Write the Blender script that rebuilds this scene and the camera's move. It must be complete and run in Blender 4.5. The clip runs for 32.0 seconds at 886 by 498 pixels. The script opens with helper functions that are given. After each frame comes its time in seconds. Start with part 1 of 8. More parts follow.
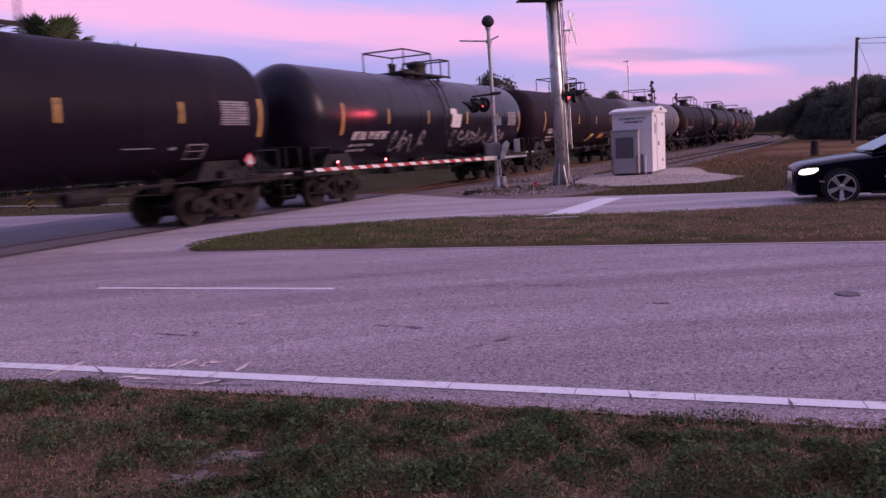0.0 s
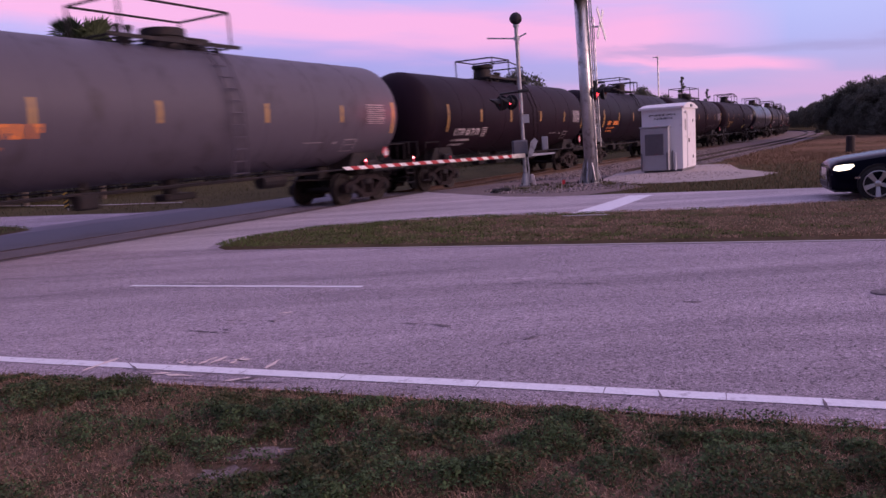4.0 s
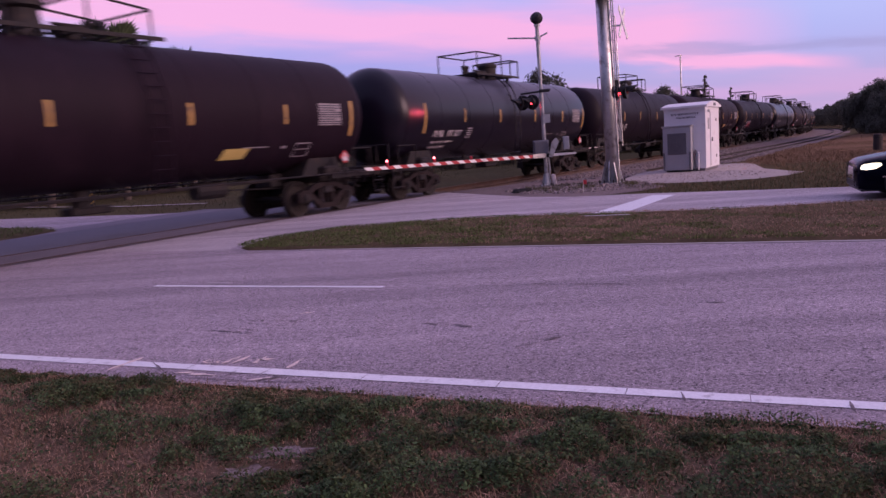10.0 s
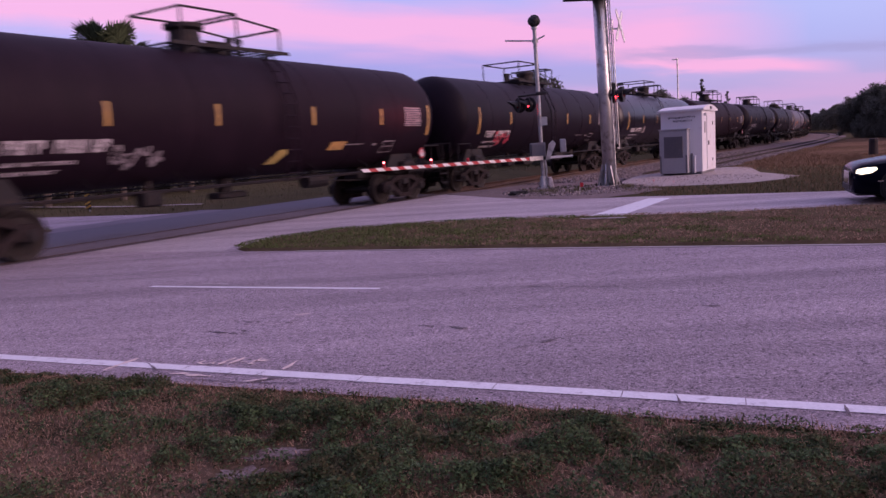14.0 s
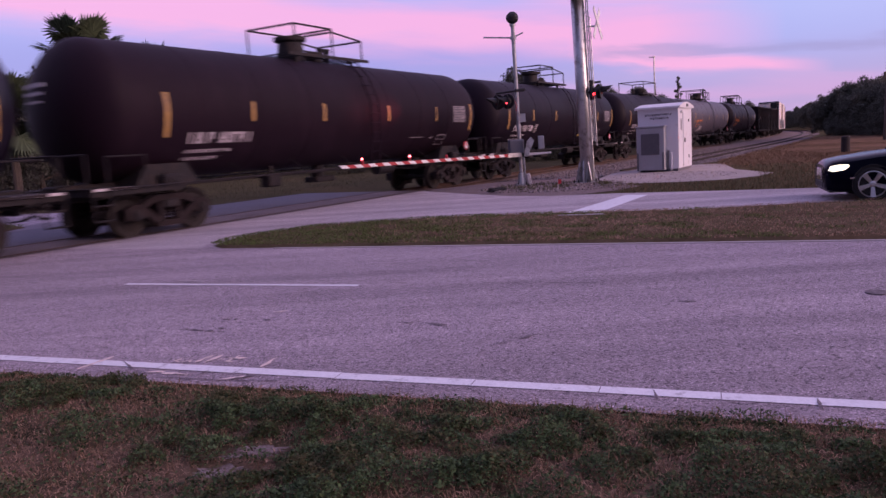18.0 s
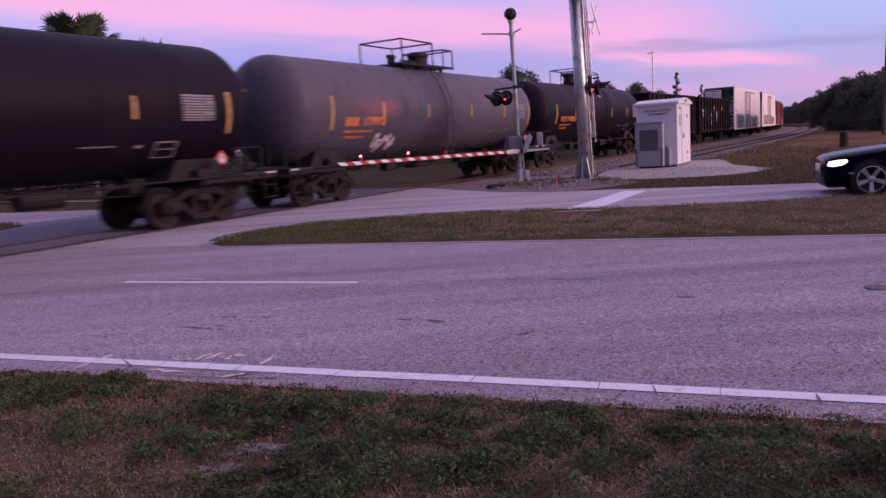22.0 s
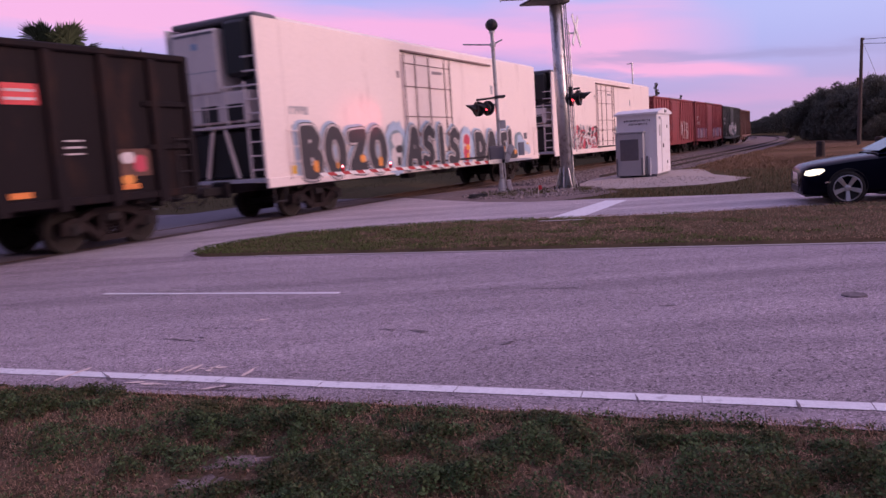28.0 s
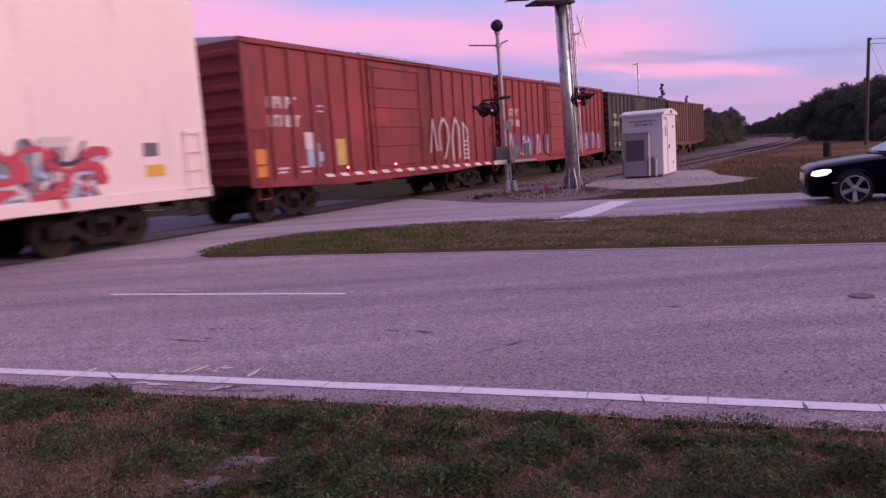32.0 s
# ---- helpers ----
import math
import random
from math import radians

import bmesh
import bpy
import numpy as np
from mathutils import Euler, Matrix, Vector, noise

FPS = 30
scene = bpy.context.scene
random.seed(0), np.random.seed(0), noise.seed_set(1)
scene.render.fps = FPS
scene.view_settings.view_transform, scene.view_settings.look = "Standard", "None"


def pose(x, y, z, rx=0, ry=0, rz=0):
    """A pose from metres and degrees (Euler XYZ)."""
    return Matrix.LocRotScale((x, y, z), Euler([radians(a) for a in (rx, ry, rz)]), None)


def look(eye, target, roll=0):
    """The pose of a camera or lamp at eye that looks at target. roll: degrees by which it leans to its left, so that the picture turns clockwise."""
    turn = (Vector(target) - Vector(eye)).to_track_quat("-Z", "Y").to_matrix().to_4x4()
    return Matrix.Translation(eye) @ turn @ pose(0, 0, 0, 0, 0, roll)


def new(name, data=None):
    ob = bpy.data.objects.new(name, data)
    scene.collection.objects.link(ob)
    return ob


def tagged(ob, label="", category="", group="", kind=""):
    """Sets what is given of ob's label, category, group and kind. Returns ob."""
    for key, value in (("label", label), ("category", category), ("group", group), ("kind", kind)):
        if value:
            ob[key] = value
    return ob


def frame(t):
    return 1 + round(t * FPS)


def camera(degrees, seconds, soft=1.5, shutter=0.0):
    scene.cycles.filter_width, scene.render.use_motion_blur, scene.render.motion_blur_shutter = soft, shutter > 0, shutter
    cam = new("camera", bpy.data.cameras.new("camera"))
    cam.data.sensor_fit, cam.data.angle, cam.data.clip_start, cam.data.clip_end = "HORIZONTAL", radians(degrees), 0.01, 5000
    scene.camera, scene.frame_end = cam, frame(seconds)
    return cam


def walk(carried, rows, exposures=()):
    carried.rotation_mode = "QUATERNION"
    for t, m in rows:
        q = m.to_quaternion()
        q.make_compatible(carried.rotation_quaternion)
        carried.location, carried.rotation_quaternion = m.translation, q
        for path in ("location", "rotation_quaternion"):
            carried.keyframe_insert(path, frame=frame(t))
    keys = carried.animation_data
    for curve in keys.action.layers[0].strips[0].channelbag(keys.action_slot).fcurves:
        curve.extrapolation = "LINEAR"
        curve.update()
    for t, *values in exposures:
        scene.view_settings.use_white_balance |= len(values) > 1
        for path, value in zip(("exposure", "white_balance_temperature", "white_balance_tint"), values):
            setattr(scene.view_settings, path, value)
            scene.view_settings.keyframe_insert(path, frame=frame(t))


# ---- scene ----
# The world: the eye stands at the origin, 1.52 m over the road; the road crosses the railway at the level of its rails.
AZ = radians(28.52)                       # bearing of the railway, clockwise from +y
VP = Vector((math.sin(AZ), math.cos(AZ), 0))
NN = Vector((math.cos(AZ), -math.sin(AZ), 0))
DC = -14.26                               # signed distance of the track's centre line from the eye
E1 = Vector((-0.949, 0.316, 0))           # along the near road, to the west
N1 = Vector((0.316, 0.949, 0))            # across it, to the north


def swing(s):
    """How far the line strays from its straight course, and how steeply: a touch to the right, then a long curve to the left."""
    g, dg = (0.0, 0.0) if s < 28 else ((s - 28) ** 2 / 40, (s - 28) / 20) if s < 48 else (s - 38.0, 1.0)
    b = max(0.0, s - 80.0)
    return 0.034 * g - b * b / 1500.0, 0.034 * dg - b / 750.0


def on_track(s, o=0.0, z=0.0):
    return VP * s + NN * (DC + o + swing(s)[0]) + Vector((0, 0, z))


def track_pose(s, o=0.0, z=0.0):
    return Matrix.Translation(on_track(s, o, z)) @ Matrix.Rotation(math.pi / 2 - AZ - math.atan(swing(s)[1]), 4, "Z")


def eye_pose(yaw, pitch, roll):
    """yaw to the right, pitch up, roll: as the picture turns clockwise, in degrees."""
    y, p = radians(yaw), radians(pitch)
    way = Vector((math.sin(y) * math.cos(p), math.cos(y) * math.cos(p), math.sin(p)))
    return look((0, 0, 1.52), Vector((0, 0, 1.52)) + way, roll)


# ---------------- camera ----------------
cam = camera(61.79, 32.0, soft=1.5, shutter=0.5)
VIEW = [
    (0.0, 0.801, -7.824, -3.314), (0.5, 0.720, -7.810, -3.348), (1.0, 0.673, -7.802, -3.288), (1.5, 0.547, -7.949, -3.236),
    (2.0, 0.040, -8.154, -3.371), (2.5, -0.553, -8.227, -3.481), (3.0, -0.866, -8.028, -3.482), (3.5, -1.143, -7.852, -3.554),
    (5.5, -1.903, -7.833, -3.952), (6.0, -2.167, -7.971, -4.032), (6.5, -2.450, -8.053, -4.140), (7.0, -2.527, -7.999, -4.115),
    (7.5, -2.415, -7.996, -4.016), (8.0, -2.279, -7.897, -3.812), (8.5, -2.259, -7.617, -3.773), (9.0, -2.397, -7.604, -3.793),
    (9.5, -2.622, -7.694, -3.892), (10.0, -2.990, -7.706, -3.926), (10.5, -3.281, -7.457, -3.944), (11.0, -3.324, -7.321, -3.889),
    (11.5, -3.261, -7.260, -3.896), (12.0, -3.232, -7.289, -3.825), (12.5, -3.127, -7.285, -3.876), (13.0, -2.977, -7.346, -3.769),
    (13.5, -2.780, -7.428, -3.690), (14.0, -2.704, -7.573, -3.604), (14.5, -2.505, -7.572, -3.669), (16.5, -1.509, -7.877, -3.344),
    (17.0, -1.388, -7.965, -3.421), (17.5, -1.228, -7.938, -3.516), (18.0, -1.062, -7.936, -3.465), (18.5, -1.006, -7.991, -3.437),
    (19.0, -1.016, -8.006, -3.455), (19.5, -1.034, -8.027, -3.589), (20.0, -1.072, -8.027, -3.546), (20.5, -1.158, -7.974, -3.592),
    (21.0, -1.145, -7.881, -3.570), (21.5, -1.070, -8.034, -3.664), (22.0, -0.998, -8.193, -3.683), (22.5, -0.966, -8.188, -3.678),
    (23.0, -0.808, -8.214, -3.595), (23.5, -0.538, -8.304, -3.568), (24.0, -0.346, -8.357, -3.556), (24.5, -0.117, -8.335, -3.540),
    (25.0, 0.081, -8.149, -3.390), (25.5, 0.272, -8.147, -3.401), (27.5, 0.221, -7.635, -3.706), (28.0, 0.412, -7.517, -3.749),
    (28.5, 0.251, -7.366, -3.852), (29.0, 0.138, -7.295, -3.837), (29.5, 0.285, -7.301, -3.781), (30.0, 0.342, -7.300, -3.769),
    (30.5, 0.255, -7.382, -3.895), (31.0, 0.098, -7.380, -3.950), (31.5, 0.054, -7.410, -3.879), (32.0, -0.002, -7.430, -3.802),
]
walk(cam, [(t, eye_pose(a, b, c)) for t, a, b, c in VIEW],
     exposures=[(0.0, 0.07, 6150, 19.0), (5.0, 0.03, 6120, 19.5), (20.0, 0.0, 6080, 19.5), (25.5, 0.0, 6080, 19.5), (28.0, 0.0, 6200, 19.5), (32.0, 0.0, 6300, 19.5)])

# ---------------- sky and light ----------------
world = bpy.data.worlds.new("dusk_sky")
scene.world = world
world.use_nodes = True
wt = world.node_tree
wt.nodes.clear()


def wnode(kind, **values):
    nd = wt.nodes.new(kind)
    for k, v in values.items():
        nd.inputs[k].default_value = v
    return nd


def wmath(op, a, b=None, c=None, clamp=False):
    nd = wt.nodes.new("ShaderNodeMath")
    nd.operation, nd.use_clamp = op, clamp
    for i, v in enumerate((a, b, c)):
        if v is None:
            continue
        if isinstance(v, (int, float)):
            nd.inputs[i].default_value = v
        else:
            wt.links.new(v, nd.inputs[i])
    return nd.outputs[0]


def wmix(fac, a, b):
    nd = wt.nodes.new("ShaderNodeMix")
    nd.data_type = "RGBA"
    for key, v in ((0, fac), (6, a), (7, b)):
        if isinstance(v, (tuple, float, int)):
            nd.inputs[key].default_value = v
        else:
            wt.links.new(v, nd.inputs[key])
    return nd.outputs[2]


def wramp(fac, stops, ease="EASE"):
    nd = wt.nodes.new("ShaderNodeValToRGB")
    nd.color_ramp.interpolation = ease
    el = nd.color_ramp.elements
    while len(el) < len(stops):
        el.new(0.5)
    for e, (p, c) in zip(el, stops):
        e.position, e.color = p, (*c, 1) if len(c) == 3 else c
    wt.links.new(fac, nd.inputs[0])
    return nd.outputs[0]


coord = wnode("ShaderNodeTexCoord")
sep = wnode("ShaderNodeSeparateXYZ")
wt.links.new(coord.outputs["Generated"], sep.inputs[0])
sx, sy, sz = sep.outputs
elev = wmath("MULTIPLY", wmath("ARCSINE", sz), 180 / math.pi)               # degrees over the horizon
bear = wmath("MULTIPLY", wmath("ARCTAN2", sx, sy), 180 / math.pi)           # degrees clockwise from +y
# clear sky: lavender at the horizon, blue-violet above it
clear = wramp(wmath("DIVIDE", elev, 90.0, clamp=True), [
    (0.0, (0.52, 0.40, 0.66)), (0.035, (0.42, 0.35, 0.68)), (0.075, (0.33, 0.32, 0.74)), (0.12, (0.43, 0.44, 0.86)),
    (0.30, (0.40, 0.42, 0.80)), (1.0, (0.40, 0.42, 0.78))])
east_blue = wramp(wmath("DIVIDE", wmath("ADD", bear, 40.0), 80.0, clamp=True), [(0.5, (0.0,) * 3), (0.85, (1.0,) * 3)])
clear = wmix(wmath("MULTIPLY", east_blue, wramp(wmath("DIVIDE", elev, 12.0, clamp=True), [(0.15, (0.0,) * 3), (0.7, (0.75,) * 3)])), clear, (0.50, 0.54, 0.90, 1))
# long streaks of cloud that sink towards the north-east, torn by noise
cyl = wnode("ShaderNodeCombineXYZ")
wt.links.new(wmath("MULTIPLY", bear, 0.05), cyl.inputs[0])
wt.links.new(wmath("MULTIPLY", wmath("ADD", elev, wmath("MULTIPLY", bear, 0.09)), 0.33), cyl.inputs[1])
tear = wnode("ShaderNodeTexNoise", Scale=1.9, Detail=6.0, Roughness=0.5, Distortion=0.3)
wt.links.new(cyl.outputs[0], tear.inputs["Vector"])
broad = wnode("ShaderNodeTexNoise", Scale=0.7, Detail=3.0, Roughness=0.5)
wt.links.new(cyl.outputs[0], broad.inputs["Vector"])
warp = wmath("MULTIPLY", wmath("SUBTRACT", tear.outputs[0], 0.5), 2.6)


def streak(level, fall, centre, wide, bear0, bear1, soft, strength):
    """A band round the elevation level - fall * (bearing - centre), between two bearings."""
    off = wmath("SUBTRACT", wmath("ADD", elev, warp), wmath("SUBTRACT", level, wmath("MULTIPLY", wmath("SUBTRACT", bear, centre), fall)))
    core = wmath("POWER", 2.718, wmath("MULTIPLY", wmath("POWER", wmath("ABSOLUTE", wmath("DIVIDE", off, wide)), 2.4), -1.0))
    ends = wmath("MULTIPLY", wmath("DIVIDE", wmath("SUBTRACT", bear, bear0), soft, clamp=True), wmath("DIVIDE", wmath("SUBTRACT", bear1, bear), soft, clamp=True))
    return wmath("MULTIPLY", wmath("MULTIPLY", core, ends), strength)


pinks = streak(8.6, 0.095, 0.0, 1.75, -120.0, 24.0, 9.0, 1.0)
pinks = wmath("ADD", pinks, streak(12.6, 0.05, -20.0, 1.9, -120.0, -8.0, 14.0, 0.8))
pinks = wmath("ADD", pinks, streak(5.2, 0.17, 16.0, 0.62, 9.0, 27.0, 4.0, 0.95))
pinks = wmath("ADD", pinks, streak(9.7, 0.10, 12.0, 0.5, 4.0, 22.0, 5.0, 0.4))
pinks = wmath("ADD", pinks, streak(2.6, 0.05, 18.0, 0.8, -10.0, 40.0, 9.0, 0.3))
over = wmath("MULTIPLY", wramp(wmath("DIVIDE", elev, 60.0, clamp=True), [(0.2, (0.0,) * 3), (0.33, (0.75,) * 3), (1.0, (0.3,) * 3)]), broad.outputs[0])
cover = wmath("MINIMUM", wmath("ADD", pinks, over, clamp=True), 0.96)
dusk = wmix(cover, clear, (0.95, 0.43, 0.72, 1))
dusk = wmix(streak(5.95, 0.045, 12.0, 0.33, 8.0, 34.0, 5.0, 0.6), dusk, (0.33, 0.29, 0.58, 1))
# afterglow on the side where the sun has gone down
gdir = wnode("ShaderNodeVectorMath")
gdir.operation = "DOT_PRODUCT"
wt.links.new(coord.outputs["Generated"], gdir.inputs[0])
gdir.inputs[1].default_value = (0.93, -0.33, 0.16)
glow = wmath("POWER", wmath("MAXIMUM", gdir.outputs["Value"], 0.0), 3.0)
dusk = wmix(glow, dusk, (1.30, 0.82, 0.82, 1))
away = wnode("ShaderNodeVectorMath")
away.operation = "DOT_PRODUCT"
wt.links.new(coord.outputs["Generated"], away.inputs[0])
away.inputs[1].default_value = (-0.62, -0.77, 0.12)
dim = wramp(wmath("MAXIMUM", away.outputs["Value"], 0.0), [(0.1, (0.0,) * 3), (0.75, (0.82,) * 3)])
dusk = wmix(dim, dusk, (0.12, 0.12, 0.27, 1))
sky = wnode("ShaderNodeTexSky")
sky.sky_type, sky.sun_disc, sky.sun_elevation, sky.sun_rotation = "NISHITA", False, radians(3), radians(110)
b1 = wnode("ShaderNodeBackground", Strength=0.05)
b2 = wnode("ShaderNodeBackground", Strength=0.93)
wt.links.new(sky.outputs[0], b1.inputs[0])
wt.links.new(dusk, b2.inputs[0])
add, out = wnode("ShaderNodeAddShader"), wnode("ShaderNodeOutputWorld")
wt.links.new(b1.outputs[0], add.inputs[0])
wt.links.new(b2.outputs[0], add.inputs[1])
wt.links.new(add.outputs[0], out.inputs[0])

sun = new("sun", bpy.data.lights.new("sun", "SUN"))
sun.data.energy, sun.data.angle, sun.data.color = 2.0, radians(28), (1.0, 0.65, 0.62)
sun.matrix_world = look((0.93 * 50, -0.33 * 50, 13), (0, 0, 0))

# beam of the crossing lamp that faces the far side of the line
beam = new("crossing_lamp_beam", bpy.data.lights.new("crossing_lamp_beam", "SPOT"))
beam.data.energy, beam.data.color, beam.data.spot_size, beam.data.spot_blend, beam.data.shadow_soft_size = 230.0, (1.0, 0.09, 0.13), radians(24), 1.0, 0.06
beam.matrix_world = look((1.55, 25.05, 2.86), (-2.0, 23.0, 2.74))


# ---------------- materials ----------------
def material(name, colour, rough=0.6, metal=0.0, scale=3.0, vary=0.25, fine=40.0, grain=0.15, bump=0.0, bump_scale=60.0,
             dirt=None, dirt_amount=0.0, dirt_scale=1.5, coat=0.0, stretch=(1, 1, 1), rough_vary=0.1, islands=0.0, each=0.0, emit=0.0, spec=0.5):
    m = bpy.data.materials.new(name)
    m.use_nodes = True
    nt = m.node_tree
    bsdf = nt.nodes["Principled BSDF"]
    L = nt.links.new

    def nd(kind, **v):
        q = nt.nodes.new(kind)
        for k, w in v.items():
            q.inputs[k].default_value = w
        return q

    def mth(op, a, b):
        q = nt.nodes.new("ShaderNodeMath")
        q.operation = op
        for i, w in enumerate((a, b)):
            if isinstance(w, (int, float)):
                q.inputs[i].default_value = w
            else:
                L(w, q.inputs[i])
        return q.outputs[0]

    tc, mp = nd("ShaderNodeTexCoord"), nd("ShaderNodeMapping")
    L(tc.outputs["Object"], mp.inputs[0])
    mp.inputs["Scale"].default_value = stretch
    n1 = nd("ShaderNodeTexNoise", Scale=scale, Detail=5.0, Roughness=0.6)
    n2 = nd("ShaderNodeTexNoise", Scale=fine, Detail=3.0, Roughness=0.6)
    L(mp.outputs[0], n1.inputs["Vector"])
    L(mp.outputs[0], n2.inputs["Vector"])
    f = mth("ADD", 1.0, mth("ADD", mth("MULTIPLY", mth("SUBTRACT", n1.outputs[0], 0.5), 2.2 * vary), mth("MULTIPLY", mth("SUBTRACT", n2.outputs[0], 0.5), 2.2 * grain)))
    if islands:
        g = nd("ShaderNodeNewGeometry")
        f = mth("MULTIPLY", f, mth("ADD", 1 - islands, mth("MULTIPLY", g.outputs["Random Per Island"], 2 * islands)))
    if each:
        oi = nd("ShaderNodeObjectInfo")
        f = mth("MULTIPLY", f, mth("ADD", 1 - each, mth("MULTIPLY", oi.outputs["Random"], 2 * each)))
    col = nd("ShaderNodeVectorMath")
    col.operation = "SCALE"
    col.inputs[0].default_value = colour
    L(f, col.inputs["Scale"])
    socket = col.outputs[0]
    if dirt:
        dn = nd("ShaderNodeTexNoise", Scale=dirt_scale, Detail=7.0, Roughness=0.65)
        L(mp.outputs[0], dn.inputs["Vector"])
        rp = nd("ShaderNodeMapRange")
        rp.inputs[1].default_value, rp.inputs[2].default_value = 0.62 - 0.35 * dirt_amount, 0.75 - 0.2 * dirt_amount
        L(dn.outputs[0], rp.inputs[0])
        mx = nd("ShaderNodeMix")
        mx.data_type = "RGBA"
        L(rp.outputs[0], mx.inputs[0])
        L(socket, mx.inputs[6])
        mx.inputs[7].default_value = (*dirt, 1)
        socket = mx.outputs[2]
    L(socket, bsdf.inputs["Base Color"])
    L(mth("ADD", rough - rough_vary / 2, mth("MULTIPLY", n1.outputs[0], rough_vary)), bsdf.inputs["Roughness"])
    bsdf.inputs["Metallic"].default_value = metal
    bsdf.inputs["Coat Weight"].default_value = coat
    bsdf.inputs["Specular IOR Level"].default_value = spec
    if emit:
        bsdf.inputs["Emission Color"].default_value = (*colour, 1)
        bsdf.inputs["Emission Strength"].default_value = emit
    if bump:
        bn = nd("ShaderNodeTexNoise", Scale=bump_scale, Detail=4.0, Roughness=0.7)
        L(mp.outputs[0], bn.inputs["Vector"])
        bp = nd("ShaderNodeBump", Strength=bump, Distance=0.01)
        L(bn.outputs[0], bp.inputs["Height"])
        L(bp.outputs[0], bsdf.inputs["Normal"])
    return m


BLACK = material("black_tank_paint", (0.0084, 0.0044, 0.0106), 0.55, dirt=(0.0160, 0.0080, 0.0150), dirt_amount=0.25, vary=0.3, scale=0.8, stretch=(1, 1, 0.5), rough_vary=0.15, spec=0.14)
GLOSS = material("glossy_black_tank_paint", (0.0074, 0.0046, 0.0118), 0.32, vary=0.25, scale=0.7, rough_vary=0.10, spec=0.34)
BROWN = material("dark_brown_tank_paint", (0.0138, 0.0064, 0.0122), 0.6, dirt=(0.0195, 0.0094, 0.0165), dirt_amount=0.3, vary=0.25, scale=0.7, stretch=(1, 1, 0.4), rough_vary=0.15, spec=0.12)
GREY = material("blue_grey_tank_paint", (0.088, 0.078, 0.100), 0.5, dirt=(0.055, 0.046, 0.055), dirt_amount=0.25, vary=0.12, scale=0.35, fine=12, grain=0.08, stretch=(1, 1, 0.6), rough_vary=0.12, spec=0.25)
IRON = material("dark_iron", (0.0115, 0.0090, 0.0115), 0.75, 0.1, vary=0.4, scale=6, dirt=(0.034, 0.021, 0.018), dirt_amount=0.35, dirt_scale=5, bump=0.25)
RUST = material("rusty_cast_steel", (0.024, 0.0155, 0.0155), 0.85, 0.0, vary=0.45, scale=7, dirt=(0.014, 0.010, 0.012), dirt_amount=0.45, dirt_scale=6, bump=0.35, spec=0.3)
WHEEL = material("worn_wheel_steel", (0.022, 0.016, 0.015), 0.7, 0.3, vary=0.35, scale=8, dirt=(0.012, 0.010, 0.010), dirt_amount=0.4, dirt_scale=6)
RAILS = material("rail_steel", (0.10, 0.06, 0.045), 0.55, 0.5, vary=0.3, scale=4, dirt=(0.05, 0.03, 0.02), dirt_amount=0.4)
AMBER = material("amber_reflective_strip", (0.50, 0.29, 0.08), 0.5, vary=0.3, scale=10, dirt=(0.20, 0.12, 0.08), dirt_amount=0.35, dirt_scale=9)
ORANGE = material("orange_lettering", (0.75, 0.24, 0.05), 0.6, vary=0.25, scale=9)
WHITE = material("white_lettering", (0.60, 0.55, 0.57), 0.6, vary=0.15, scale=9, dirt=(0.3, 0.26, 0.27), dirt_amount=0.3, dirt_scale=6)
DULLW = material("grimy_white_marking", (0.30, 0.265, 0.28), 0.7, vary=0.25, scale=8, dirt=(0.12, 0.10, 0.11), dirt_amount=0.4, dirt_scale=7)
DOORBAR = material("rusty_door_bar", (0.21, 0.14, 0.13), 0.65, vary=0.3, scale=5, dirt=(0.08, 0.05, 0.045), dirt_amount=0.35, dirt_scale=4)
PINKRED = material("red_placard", (0.65, 0.06, 0.07), 0.5, vary=0.2, scale=8)
YELLOWP = material("faded_yellow_patch", (0.55, 0.42, 0.12), 0.6, vary=0.2, scale=5)
SILVER = material("galvanised_steel", (0.55, 0.55, 0.56), 0.38, 0.85, vary=0.15, scale=5, dirt=(0.25, 0.23, 0.22), dirt_amount=0.3, dirt_scale=4, rough_vary=0.2)
ALU = material("silver_signal_paint", (0.50, 0.50, 0.51), 0.4, 0.6, vary=0.15, scale=6, dirt=(0.2, 0.18, 0.17), dirt_amount=0.3, dirt_scale=5)
SIGNAL = material("matt_black_signal_paint", (0.014, 0.013, 0.015), 0.55, vary=0.3, scale=8)
LAMP = material("lit_red_lens", (1.0, 0.045, 0.06), 0.3, emit=9.0)
LAMPB = material("lit_red_lens_of_the_far_side", (1.0, 0.04, 0.05), 0.3, emit=70.0)
OLDRAIL = material("dark_rusted_rail", (0.028, 0.018, 0.015), 0.8, 0.1, vary=0.3, scale=4)
PANELRB = material("dark_crossing_asphalt", (0.080, 0.068, 0.078), 0.85, vary=0.25, scale=1.2, fine=40, grain=0.4, bump=0.5)
STRAWG = material("matted_straw_ground", (0.215, 0.130, 0.085), 0.9, vary=0.3, scale=0.2, fine=5, grain=0.25, bump=0.5, bump_scale=9, dirt=(0.10, 0.078, 0.042), dirt_amount=0.5, dirt_scale=0.15, spec=0.0)
TIPLAMP = material("lit_gate_lamp", (1.0, 0.12, 0.14), 0.3, emit=12.0)
DEADLAMP = material("dark_red_lens", (0.10, 0.006, 0.008), 0.2)
GATEW = material("white_reflective_sheeting", (0.78, 0.76, 0.76), 0.45, vary=0.1, scale=9, dirt=(0.45, 0.42, 0.4), dirt_amount=0.2)
